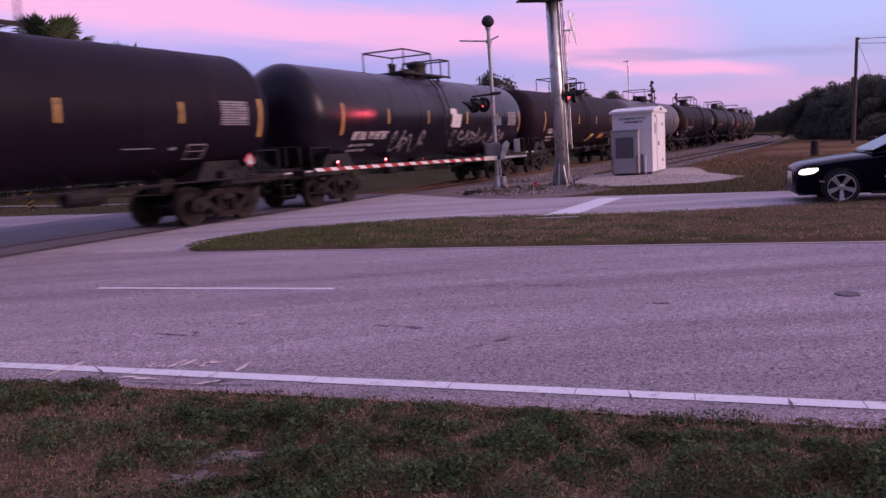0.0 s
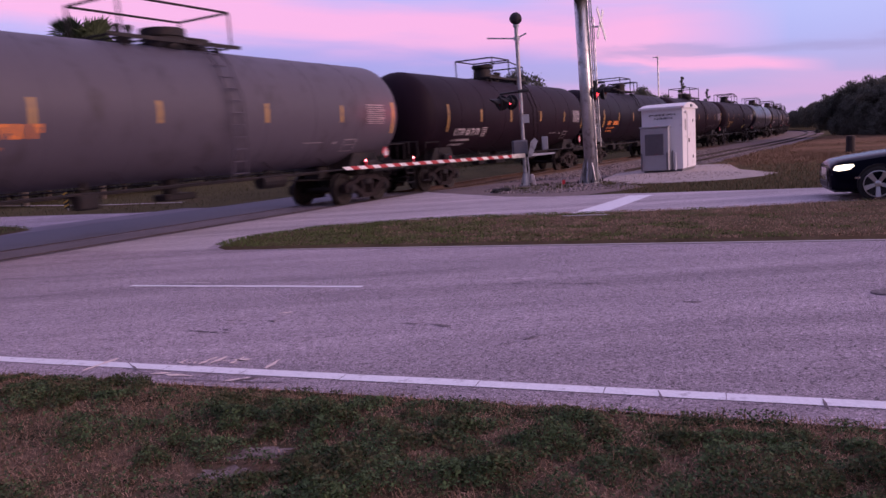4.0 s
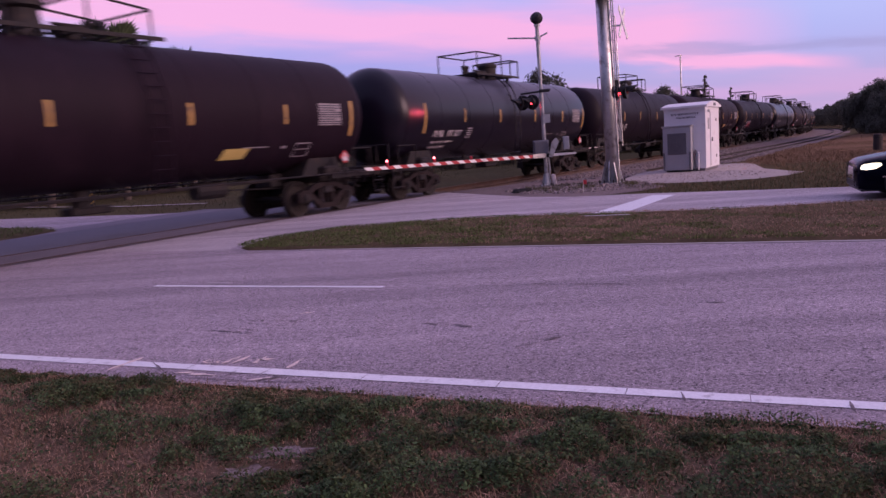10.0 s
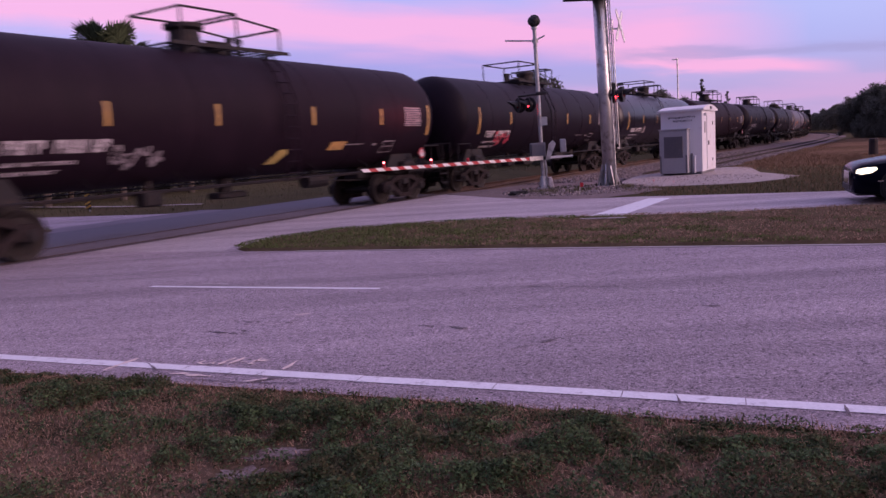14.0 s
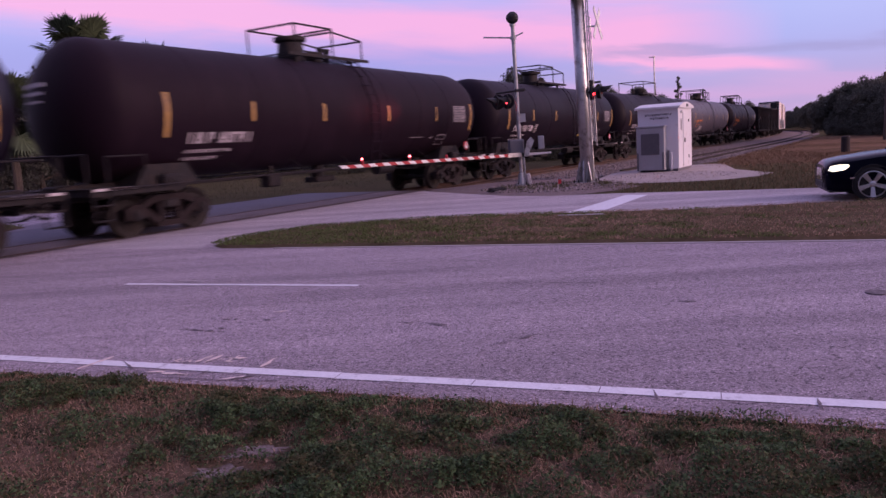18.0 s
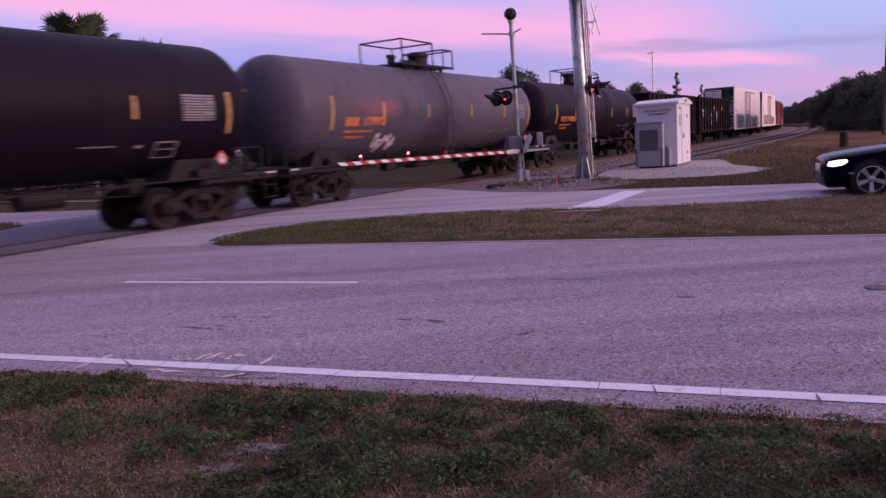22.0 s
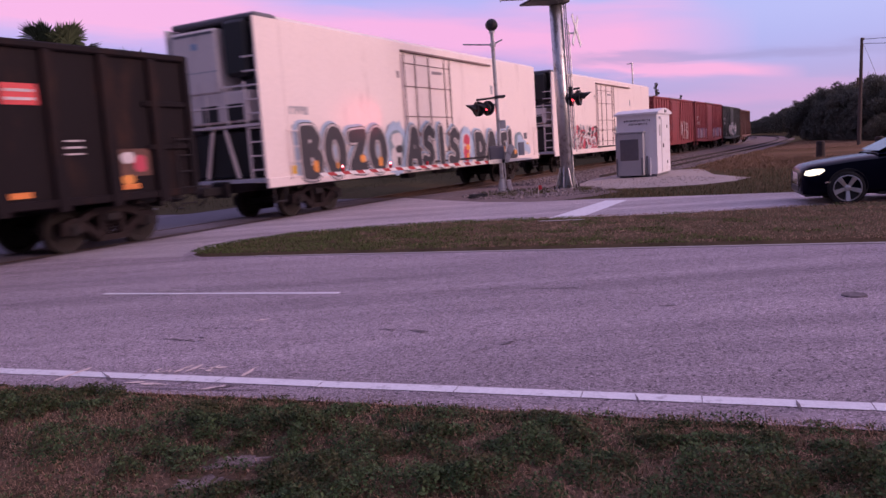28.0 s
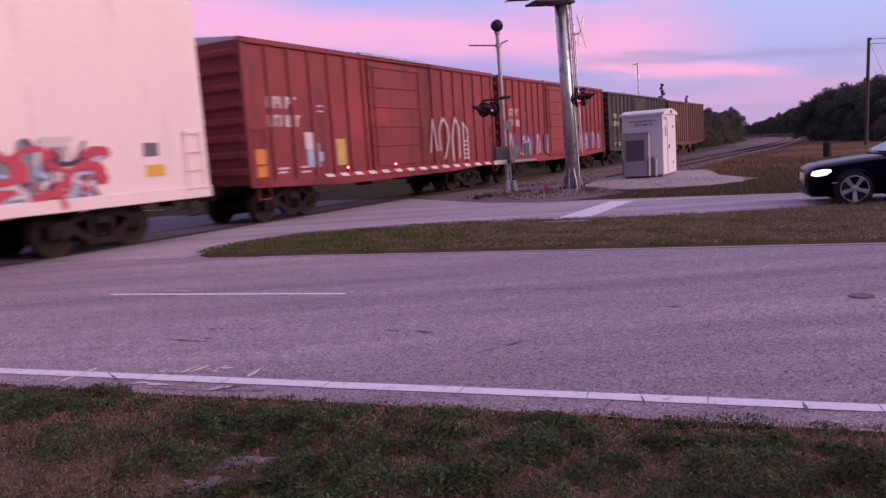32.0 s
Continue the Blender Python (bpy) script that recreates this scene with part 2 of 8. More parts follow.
GATER = material("red_reflective_sheeting", (0.42, 0.022, 0.035), 0.45, vary=0.12, scale=9)
SHED = material("shed_painted_aluminium", (0.72, 0.72, 0.76), 0.5, 0.0, vary=0.04, scale=2, dirt=(0.50, 0.48, 0.49), dirt_amount=0.15, dirt_scale=2.0)


def asphalt(name, colour, stone, scale=62.0):
    """Worn asphalt: pale and dark aggregate stones, broad stains and wheel tracks along the road."""
    m = material(name, colour, 0.9, vary=0.10, scale=0.45, fine=30, grain=0.18, bump=0.9, bump_scale=70)
    nt = m.node_tree
    bsdf = nt.nodes["Principled BSDF"]
    src = bsdf.inputs["Base Color"].links[0].from_socket
    tc = nt.nodes.new("ShaderNodeTexCoord")
    col = src
    for sc, lo, hi, share in ((scale * 0.42, 0.35, 1.15, 0.40), (scale * 1.05, 0.16, 1.6, 1.0), (scale * 2.1, 0.4, 1.7, 0.9)):
        vo = nt.nodes.new("ShaderNodeTexVoronoi")
        vo.inputs["Scale"].default_value = sc
        nt.links.new(tc.outputs["Object"], vo.inputs["Vector"])
        sp = nt.nodes.new("ShaderNodeSeparateColor")
        nt.links.new(vo.outputs["Color"], sp.inputs[0])
        rp = nt.nodes.new("ShaderNodeValToRGB")
        el = rp.color_ramp.elements
        el[0].position, el[0].color = 0.0, (lo, lo, lo, 1)
        el[1].position, el[1].color = 1.0, (hi, hi, hi * 1.02, 1)
        mid = el.new(0.16)
        mid.color = (0.9, 0.9, 0.9, 1)
        mid2 = el.new(0.75)
        mid2.color = (1.05, 1.05, 1.05, 1)
        nt.links.new(sp.outputs[0], rp.inputs[0])
        mx = nt.nodes.new("ShaderNodeMix")
        mx.data_type, mx.blend_type = "RGBA", "MULTIPLY"
        mx.inputs[0].default_value = share * stone
        nt.links.new(col, mx.inputs[6])
        nt.links.new(rp.outputs[0], mx.inputs[7])
        col = mx.outputs[2]
    wn = nt.nodes.new("ShaderNodeTexNoise")
    mp = nt.nodes.new("ShaderNodeMapping")
    mp.inputs["Rotation"].default_value = (0, 0, 0.32)
    mp.inputs["Scale"].default_value = (0.10, 1.1, 1)
    nt.links.new(tc.outputs["Object"], mp.inputs[0])
    nt.links.new(mp.outputs[0], wn.inputs["Vector"])
    wn.inputs["Scale"].default_value, wn.inputs["Detail"].default_value, wn.inputs["Roughness"].default_value = 1.0, 7.0, 0.62
    rp = nt.nodes.new("ShaderNodeMapRange")
    rp.inputs[1].default_value, rp.inputs[2].default_value, rp.inputs[3].default_value, rp.inputs[4].default_value = 0.32, 0.68, 0.70, 1.22
    nt.links.new(wn.outputs[0], rp.inputs[0])
    sc = nt.nodes.new("ShaderNodeVectorMath")
    sc.operation = "SCALE"
    nt.links.new(col, sc.inputs[0])
    nt.links.new(rp.outputs[0], sc.inputs["Scale"])
    nt.links.new(sc.outputs[0], bsdf.inputs["Base Color"])
    return m


SHEDG = material("shed_grey_cabinet", (0.36, 0.37, 0.40), 0.5, 0.2, vary=0.08, scale=3)
SHEDD = material("louvre_dark_grey", (0.13, 0.13, 0.15), 0.55, vary=0.2, scale=4)
INK = material("dark_stencil_ink", (0.05, 0.05, 0.07), 0.7)
ASPHALT = asphalt("weathered_asphalt", (0.352, 0.290, 0.322), 1.0, 74.0)
NEWPAVE = material("newer_dark_asphalt", (0.102, 0.098, 0.124), 0.8, vary=0.15, scale=0.5, fine=50, grain=0.4, bump=0.5, bump_scale=70, dirt=(0.088, 0.080, 0.096), dirt_amount=0.35, dirt_scale=0.5)
MIDPAVE = material("half_worn_asphalt", (0.170, 0.146, 0.176), 0.85, vary=0.2, scale=0.6, fine=45, grain=0.4, bump=0.5, bump_scale=70, dirt=(0.120, 0.105, 0.125), dirt_amount=0.4, dirt_scale=0.7)
SIDEROAD = asphalt("pale_worn_asphalt", (0.435, 0.378, 0.402), 0.6, 78.0)
CONCRETE = material("pale_concrete", (0.42, 0.38, 0.385), 0.85, vary=0.12, scale=1.2, fine=40, grain=0.2, bump=0.3)
ROADPAINT = material("worn_road_paint", (0.80, 0.79, 0.82), 0.6, vary=0.08, scale=6, dirt=(0.42, 0.39, 0.41), dirt_amount=0.16, dirt_scale=9, grain=0.2)
GHOSTPAINT = material("faded_road_paint", (0.52, 0.47, 0.47), 0.75, vary=0.2, scale=8, dirt=(0.28, 0.25, 0.26), dirt_amount=0.55, dirt_scale=14, grain=0.3)
SPRAY = material("utility_spray_paint", (0.80, 0.66, 0.60), 0.75, vary=0.2, scale=9, dirt=(0.36, 0.30, 0.30), dirt_amount=0.3, dirt_scale=18)
TAR = material("dark_tar", (0.125, 0.10, 0.11), 0.8, vary=0.35, scale=8, dirt=(0.24, 0.20, 0.215), dirt_amount=0.45, dirt_scale=25)
BALLAST = material("ballast_gravel", (0.215, 0.172, 0.168), 0.9, vary=0.2, scale=1.0, fine=14, grain=0.7, bump=1.0, bump_scale=16, spec=0.0)
STONES = material("loose_stones", (0.235, 0.20, 0.20), 0.9, vary=0.2, scale=3, islands=0.4, spec=0.1)
LIMEROCK = material("pale_limerock_pad", (0.40, 0.35, 0.33), 0.9, vary=0.15, scale=1.2, fine=16, grain=0.6, bump=0.8, bump_scale=20, spec=0.0)
SOIL = material("sandy_soil_and_thatch", (0.145, 0.102, 0.070), 0.95, vary=0.45, scale=1.3, fine=30, grain=0.8, bump=1.0, bump_scale=45, dirt=(0.030, 0.034, 0.016), dirt_amount=0.5, dirt_scale=1.6, spec=0.0)
MEDG = material("median_turf", (0.120, 0.092, 0.058), 0.95, vary=0.5, scale=1.6, fine=18, grain=0.5, bump=0.8, bump_scale=25, dirt=(0.105, 0.075, 0.045), dirt_amount=0.4, dirt_scale=0.5, spec=0.0)
SAND = material("bare_grey_sand", (0.25, 0.205, 0.20), 0.95, vary=0.4, scale=6, fine=60, grain=0.8, bump=1.0, bump_scale=70, dirt=(0.085, 0.062, 0.045), dirt_amount=0.5, dirt_scale=9, spec=0.0)
FIELD = material("rough_grass_ground", (0.088, 0.076, 0.045), 0.95, vary=0.35, scale=0.25, fine=6, grain=0.4, bump=0.8, bump_scale=8, dirt=(0.095, 0.068, 0.042), dirt_amount=0.35, dirt_scale=0.12, spec=0.0)
GRASSG = material("green_weed_leaves", (0.080, 0.122, 0.052), 0.65, vary=0.75, scale=3.2, islands=0.7, spec=0.15)
GRASSO = material("olive_turf_blades", (0.108, 0.105, 0.056), 0.75, vary=0.35, scale=1.5, islands=0.45, spec=0.0)
GRASSM = material("brown_turf_blades", (0.205, 0.135, 0.085), 0.8, vary=0.3, scale=1.5, islands=0.35, spec=0.0)
MEDBROWN = material("worn_brown_turf", (0.34, 0.225, 0.155), 0.85, vary=0.45, scale=2.2, islands=0.4, spec=0.0)
MEDGREEN = material("fresh_green_turf", (0.125, 0.155, 0.055), 0.8, vary=0.5, scale=2.2, islands=0.45, spec=0.0)
GRASSD = material("dry_grass_blades", (0.37, 0.24, 0.16), 0.8, vary=0.35, scale=2.5, islands=0.5, spec=0.0)
STRAW = material("tall_straw_grass", (0.25, 0.160, 0.105), 0.85, vary=0.3, scale=0.25, islands=0.15, spec=0.0)
LEAF = material("dark_oak_leaves", (0.118, 0.124, 0.104), 0.75, vary=0.45, scale=0.5, islands=0.5, spec=0.1)
LEAF2 = material("olive_scrub_leaves", (0.130, 0.126, 0.098), 0.75, vary=0.45, scale=0.5, islands=0.5, spec=0.1)


def leafy(m, share):
    """Lets part of the light through the leaves of m."""
    nt = m.node_tree
    bsdf = nt.nodes["Principled BSDF"]
    thin = nt.nodes.new("ShaderNodeBsdfTranslucent")
    mix = nt.nodes.new("ShaderNodeMixShader")
    mix.inputs[0].default_value = share
    nt.links.new(bsdf.inputs["Base Color"].links[0].from_socket, thin.inputs[0])
    nt.links.new(bsdf.outputs[0], mix.inputs[1])
    nt.links.new(thin.outputs[0], mix.inputs[2])
    nt.links.new(mix.outputs[0], nt.nodes["Material Output"].inputs[0])


for m_ in (LEAF, LEAF2):
    leafy(m_, 0.45)
for m_ in (GRASSG, GRASSO, MEDGREEN):
    leafy(m_, 0.3)
PALM = material("palm_frond_green", (0.060, 0.080, 0.045), 0.6, vary=0.3, scale=2, islands=0.35, spec=0.2)
BARK = material("grey_bark", (0.09, 0.07, 0.055), 0.9, vary=0.35, scale=6, bump=0.6, bump_scale=20, stretch=(1, 1, 0.25))
POLEW = material("weathered_pole_wood", (0.085, 0.066, 0.058), 0.9, vary=0.3, scale=9, bump=0.4, bump_scale=25, stretch=(1, 1, 0.08))
STUMP = material("dark_rotten_wood", (0.036, 0.026, 0.026), 0.9, vary=0.4, scale=8, bump=0.5, bump_scale=18, stretch=(1, 1, 0.15))
TIEW = material("creosoted_timber", (0.05, 0.038, 0.03), 0.9, vary=0.35, scale=5, bump=0.5, bump_scale=20, each=0.3)
CARPAINT = material("dark_navy_car_paint", (0.0022, 0.0026, 0.0095), 0.20, 0.0, vary=0.05, scale=2, rough_vary=0.02, spec=0.055)
TYRE = material("tyre_rubber", (0.012, 0.012, 0.013), 0.8, vary=0.2, scale=10)
ALLOY = material("alloy_wheel", (0.68, 0.68, 0.70), 0.3, 0.8, vary=0.05, scale=6)
CHROME = material("chrome_trim", (0.75, 0.75, 0.78), 0.15, 1.0, vary=0.03, scale=5)
PLASTIC = material("black_plastic", (0.012, 0.012, 0.013), 0.5, vary=0.15, scale=9)
HEADLAMP = material("lit_headlamp", (1.0, 0.86, 0.62), 0.2, emit=2.3)
REEFER = material("white_reefer_paint", (0.83, 0.73, 0.69), 0.5, vary=0.05, scale=0.6, dirt=(0.62, 0.52, 0.49), dirt_amount=0.12, dirt_scale=0.8, stretch=(1, 1, 0.3))
# darker bluish copy of the white reefer paint; the ends' shade is in it
REEFSHADE = material("reefer_paint_shaded", (0.60, 0.61, 0.68), 0.5, vary=0.08, scale=1.0, dirt=(0.30, 0.28, 0.30), dirt_amount=0.25, dirt_scale=1.2)
BOXRED = material("oxide_red_boxcar_paint", (0.235, 0.036, 0.042), 0.6, vary=0.2, scale=0.8, dirt=(0.11, 0.022, 0.026), dirt_amount=0.3, dirt_scale=0.9, stretch=(1, 1, 0.35))
BOXBRN = material("faded_brown_paint", (0.15, 0.065, 0.048), 0.75, vary=0.3, scale=0.8, dirt=(0.07, 0.04, 0.032), dirt_amount=0.45, dirt_scale=0.9, stretch=(1, 1, 0.25))
BOXDRK = material("dark_green_black_paint", (0.030, 0.034, 0.032), 0.6, vary=0.3, scale=0.8, dirt=(0.07, 0.06, 0.05), dirt_amount=0.3, stretch=(1, 1, 0.3))
GOND = material("grimy_black_gondola_paint", (0.011, 0.0078, 0.010), 0.7, vary=0.35, scale=1.0, dirt=(0.036, 0.018, 0.014), dirt_amount=0.3, dirt_scale=1.3, stretch=(1, 1, 0.4), bump=0.15, bump_scale=8, spec=0.15)
GR_DARK = material("graffiti_charcoal", (0.040, 0.038, 0.046), 0.6, vary=0.25, scale=3)
GR_BLUE = material("graffiti_pale_blue", (0.36, 0.48, 0.62), 0.6, vary=0.15, scale=3)
GR_RED = material("graffiti_red", (0.50, 0.055, 0.095), 0.6, vary=0.25, scale=3)
GR_WHITE = material("graffiti_white", (0.62, 0.58, 0.58), 0.6, vary=0.2, scale=3)
GR_ORANGE = material("graffiti_orange", (0.75, 0.30, 0.06), 0.6, vary=0.2, scale=3)
GR_PURPLE = material("graffiti_purple", (0.13, 0.045, 0.12), 0.6, vary=0.25, scale=3)
GR_TEAL = material("graffiti_grey_teal", (0.20, 0.27, 0.31), 0.6, vary=0.2, scale=3)
ORNOTE = material("yellow_notice", (0.70, 0.42, 0.05), 0.5, vary=0.1, scale=6)
CABLE = material("black_cable", (0.02, 0.02, 0.022), 0.7)
glass = bpy.data.materials.new("car_window_glass")
glass.use_nodes = True
gb = glass.node_tree.nodes["Principled BSDF"]
gb.inputs["Base Color"].default_value = (0.03, 0.035, 0.04, 1)
gb.inputs["Roughness"].default_value, gb.inputs["Transmission Weight"].default_value, gb.inputs["Specular IOR Level"].default_value = 0.04, 0.5, 0.10
GLASS = glass


# ---------------- mesh tools ----------------
def box(bm, c, size, m=None, bevel=0.0):
    r = bmesh.ops.create_cube(bm, size=1.0, matrix=(m or Matrix()) @ Matrix.Translation(c) @ Matrix.Diagonal((*size, 1)))
    if bevel:
        es = list({e for v in r["verts"] for e in v.link_edges})
        bmesh.ops.bevel(bm, geom=es, offset=bevel, segments=1, affect="EDGES")
    return bm


def rod(bm, a, b, r, seg=8, r2=None):
    a, b = Vector(a), Vector(b)
    d = b - a
    m = Matrix.Translation((a + b) / 2) @ d.to_track_quat("Z", "Y").to_matrix().to_4x4()
    bmesh.ops.create_cone(bm, cap_ends=True, segments=seg, radius1=r, radius2=r if r2 is None else r2, depth=d.length, matrix=m)
    return bm


def path(bm, pts, r, seg=6):
    for a, b in zip(pts, pts[1:]):
        rod(bm, a, b, r, seg)
    return bm


def prism(bm, pts, depth, m=None):
    """A polygon in the x-z plane, pushed from y=-depth/2 to y=depth/2."""
    m = m or Matrix()
    rows = [[bm.verts.new(m @ Vector((x, y, z))) for x, z in pts] for y in (-depth / 2, depth / 2)]
    bm.faces.new(rows[0])
    bm.faces.new(rows[1][::-1])
    for i in range(len(pts)):
        j = (i + 1) % len(pts)
        bm.faces.new((rows[0][j], rows[0][i], rows[1][i], rows[1][j]))
    bmesh.ops.recalc_face_normals(bm, faces=bm.faces)
    return bm


def revolve(bm, profile, seg=32, m=None):
    """Rings round the z axis from (r, z) pairs; r = 0 closes an end."""
    m = m or Matrix()
    rings = []
    for r, z in profile:
        if r < 1e-6:
            rings.append([bm.verts.new(m @ Vector((0, 0, z)))])
        else:
            rings.append([bm.verts.new(m @ Vector((r * math.cos(2 * math.pi * i / seg), r * math.sin(2 * math.pi * i / seg), z))) for i in range(seg)])
    for a, b in zip(rings, rings[1:]):
        for i in range(seg):
            j = (i + 1) % seg
            if len(a) == 1 and len(b) > 1:
                bm.faces.new((a[0], b[j], b[i]))
            elif len(b) == 1 and len(a) > 1:
                bm.faces.new((a[i], a[j], b[0]))
            elif len(a) > 1:
                bm.faces.new((a[i], a[j], b[j], b[i]))
    bmesh.ops.recalc_face_normals(bm, faces=bm.faces)
    return bm


def mesh_of(name, bm, smooth=False):
    me = bpy.data.meshes.new(name)
    bm.to_mesh(me)
    bm.free()
    if smooth:
        me.polygons.foreach_set("use_smooth", [True] * len(me.polygons))
    me.materials.append(None)
    return me


def put(name, me, mat, parent=None, label="", at=None):
    """Links mesh data as one object; the material belongs to the object, so that meshes can be shared."""
    ob = new(name, me)
    if not me.materials:
        me.materials.append(None)
    ob.material_slots[0].link = "OBJECT"
    ob.material_slots[0].material = mat
    if parent:
        ob.parent = parent
    if at is not None:
        ob.matrix_local = at
    if label:
        tagged(ob, label)
    return ob


def part(name, bm, mat, parent=None, label="", smooth=False):
    return put(name, mesh_of(name, bm, smooth), mat, parent, label)


def B():
    return bmesh.new()


def raw_mesh(name, verts, faces):
    """Mesh from arrays; faces is an (n, 3) or (n, 4) array."""
    me = bpy.data.meshes.new(name)
    v, f = np.asarray(verts, np.float32), np.asarray(faces, np.int32)
    k = f.shape[1]
    me.vertices.add(len(v))
    me.vertices.foreach_set("co", v.ravel())
    me.loops.add(f.size)
    me.loops.foreach_set("vertex_index", f.ravel())
    me.polygons.add(len(f))
    me.polygons.foreach_set("loop_start", np.arange(0, f.size, k, dtype=np.int32))
    me.update(calc_edges=True)
    me.validate()
    me.materials.append(None)
    return me


def thing(name, m, label, category, group=""):
    ob = new(name)
    ob.matrix_basis = m
    ob.empty_display_size = 0.3
    return tagged(ob, label, category, group)


def sheet(name, pts, z, mat, label, kind="structure"):
    bm = B()
    f = bm.faces.new([bm.verts.new((x, y, z)) for x, y in pts])
    if f.normal.z < 0 or f.calc_area() and (f.normal_update() or f.normal.z < 0):
        f.normal_flip()
    ob = part(name, bm, mat)
    return tagged(ob, label, kind=kind)


def slab(name, pts, z0, z1, mat, label):
    bm = B()
    low = [bm.verts.new((x, y, z0)) for x, y in pts]
    top = [bm.verts.new((x, y, z1)) for x, y in pts]
    bm.faces.new(top)
    for i in range(len(pts)):
        j = (i + 1) % len(pts)
        bm.faces.new((low[i], low[j], top[j], top[i]))
    bmesh.ops.recalc_face_normals(bm, faces=bm.faces)
    ob = part(name, bm, mat)
    return tagged(ob, label, kind="structure")


# ---------------- the train ----------------
MESH = {}


def shared(key, build, smooth=False):
    if key not in MESH:
        bm = B()
        build(bm)
        MESH[key] = mesh_of(key, bm, smooth)
    return MESH[key]


def auto_smooth(me, angle=35):
    me.polygons.foreach_set("use_smooth", [True] * len(me.polygons))
    me.set_sharp_from_angle(angle=radians(angle))
    return me


WR = 0.46   # wheel radius


WHEELSETS = []


def wheelset_mesh():
    """An axle with its two flanged wheels; four lightening holes in each plate show that it turns."""
    def build(bm):
        for sy in (-1, 1):
            m = Matrix.Translation((0, sy * 0.76, 0)) @ Matrix.Rotation(math.pi / 2 * -sy, 4, "X")
            revolve(bm, [(0.0, 0.07), (0.10, 0.07), (0.12, 0.02), (0.34, 0.01), (0.39, 0.05), (WR, 0.06), (WR, -0.05), (WR + 0.025, -0.06), (WR + 0.025, -0.085), (0.39, -0.085), (0.34, -0.04), (0.12, -0.05), (0.0, -0.05)], 28, m)
            for k in range(3):
                a = k * 2.0944
                rod(bm, m @ Vector((0.24 * math.cos(a), 0.24 * math.sin(a), 0.0)), m @ Vector((0.24 * math.cos(a), 0.24 * math.sin(a), 0.03)), 0.035, 8)
        rod(bm, (0, -0.95, 0), (0, 0.95, 0), 0.085, 12)
    if "wheelset" not in MESH:
        auto_smooth(shared("wheelset", build))
    return MESH["wheelset"]


def frame_mesh():
    """Cast side frame: an arch over two axle boxes with a spring opening between."""
    def build(bm):
        # two legs, top bar and bottom bar leave the windows open
        for sgn in (-1, 1):
            prism(bm, [(sgn * x, z) for x, z in [(1.14, 0.36), (1.14, 0.60), (0.92, 0.69), (0.66, 0.66), (0.64, 0.38)]], 0.18)
            prism(bm, [(sgn * x, z) for x, z in [(0.68, 0.64), (0.68, 0.48), (0.34, 0.18), (0.20, 0.20), (0.26, 0.32)]], 0.15)
            prism(bm, [(sgn * x, z) for x, z in [(0.30, 0.70), (0.30, 0.28), (0.19, 0.28), (0.19, 0.70)]], 0.14)
        prism(bm, [(-0.72, 0.56), (-0.36, 0.70), (0.36, 0.70), (0.72, 0.56), (0.72, 0.69), (0.40, 0.84), (-0.40, 0.84), (-0.72, 0.69)], 0.17)
        prism(bm, [(-0.40, 0.16), (-0.30, 0.28), (0.30, 0.28), (0.40, 0.16)], 0.20)
    return shared("side_frame", build)


def cap_mesh():
    return shared("bearing_cap", lambda bm: (rod(bm, (0, 0, 0), (0, -0.16, 0), 0.12, 14), rod(bm, (0, -0.16, 0), (0, -0.20, 0), 0.07, 10)))


def spring_mesh():
    def build(bm):
        for x in (-0.11, 0.0, 0.11):
            pts = [(x + 0.045 * math.cos(a), 0.045 * math.sin(a), 0.28 + 0.28 * a / (8 * math.pi)) for a in np.linspace(0, 8 * math.pi, 26)]
            path(bm, pts, 0.016, 4)
    return shared("spring_nest", build)


def truck(car, x):
    t = put("truck", shared("bolster", lambda bm: (box(bm, (0, 0, 0.64), (0.36, 2.3, 0.18), bevel=0.03), box(bm, (0, 0, 0.80), (0.5, 0.5, 0.14), bevel=0.03),
            box(bm, (0.45, 0, 0.45), (0.08, 1.5, 0.14)), box(bm, (-0.45, 0, 0.45), (0.08, 1.5, 0.14)))), IRON, car, "", Matrix.Translation((x, 0, 0)))
    for sy in (-1, 1):
        put("side_frame", frame_mesh(), RUST, t, "", Matrix.Translation((0, sy * 1.0, 0)))
        put("spring_nest", spring_mesh(), RUST, t, "", Matrix.Translation((0, sy * 1.0, 0)))
        for sx_ in (-0.89, 0.89):
            put("bearing_cap", cap_mesh(), IRON, t, "", Matrix.Translation((sx_, sy * 0.98, WR)) @ Matrix.Rotation(0 if sy < 0 else math.pi, 4, "Z"))
    for sx_ in (-0.89, 0.89):
        ws = put("wheelset", wheelset_mesh(), WHEEL, t, "", Matrix.Translation((sx_, 0, WR)))
        WHEELSETS.append((ws, car, x + sx_, sx_))
    return t


def coupler_mesh():
    def build(bm):
        box(bm, (0.30, 0, 0.86), (0.62, 0.20, 0.22), bevel=0.03)
        box(bm, (0.62, -0.06, 0.86), (0.26, 0.34, 0.28), bevel=0.06)
        box(bm, (0.02, 0, 0.88), (0.16, 0.55, 0.42), bevel=0.03)
        path(bm, [(0.1, -0.35, 0.82), (0.35, -0.37, 0.58), (0.66, -0.22, 0.55)], 0.028, 6)
        path(bm, [(0.05, -1.25, 0.95), (0.05, -0.9, 0.80), (0.28, -0.2, 0.82)], 0.016, 5)
    return shared("coupler", build)


def end_gear(car, xe):
    """Coupler, air hose and cut lever at both ends, xe from the middle."""
    for sgn in (-1, 1):
        put("coupler", coupler_mesh(), IRON, car, "", Matrix.Translation((sgn * xe, 0, 0)) @ Matrix.Rotation(0 if sgn > 0 else math.pi, 4, "Z"))


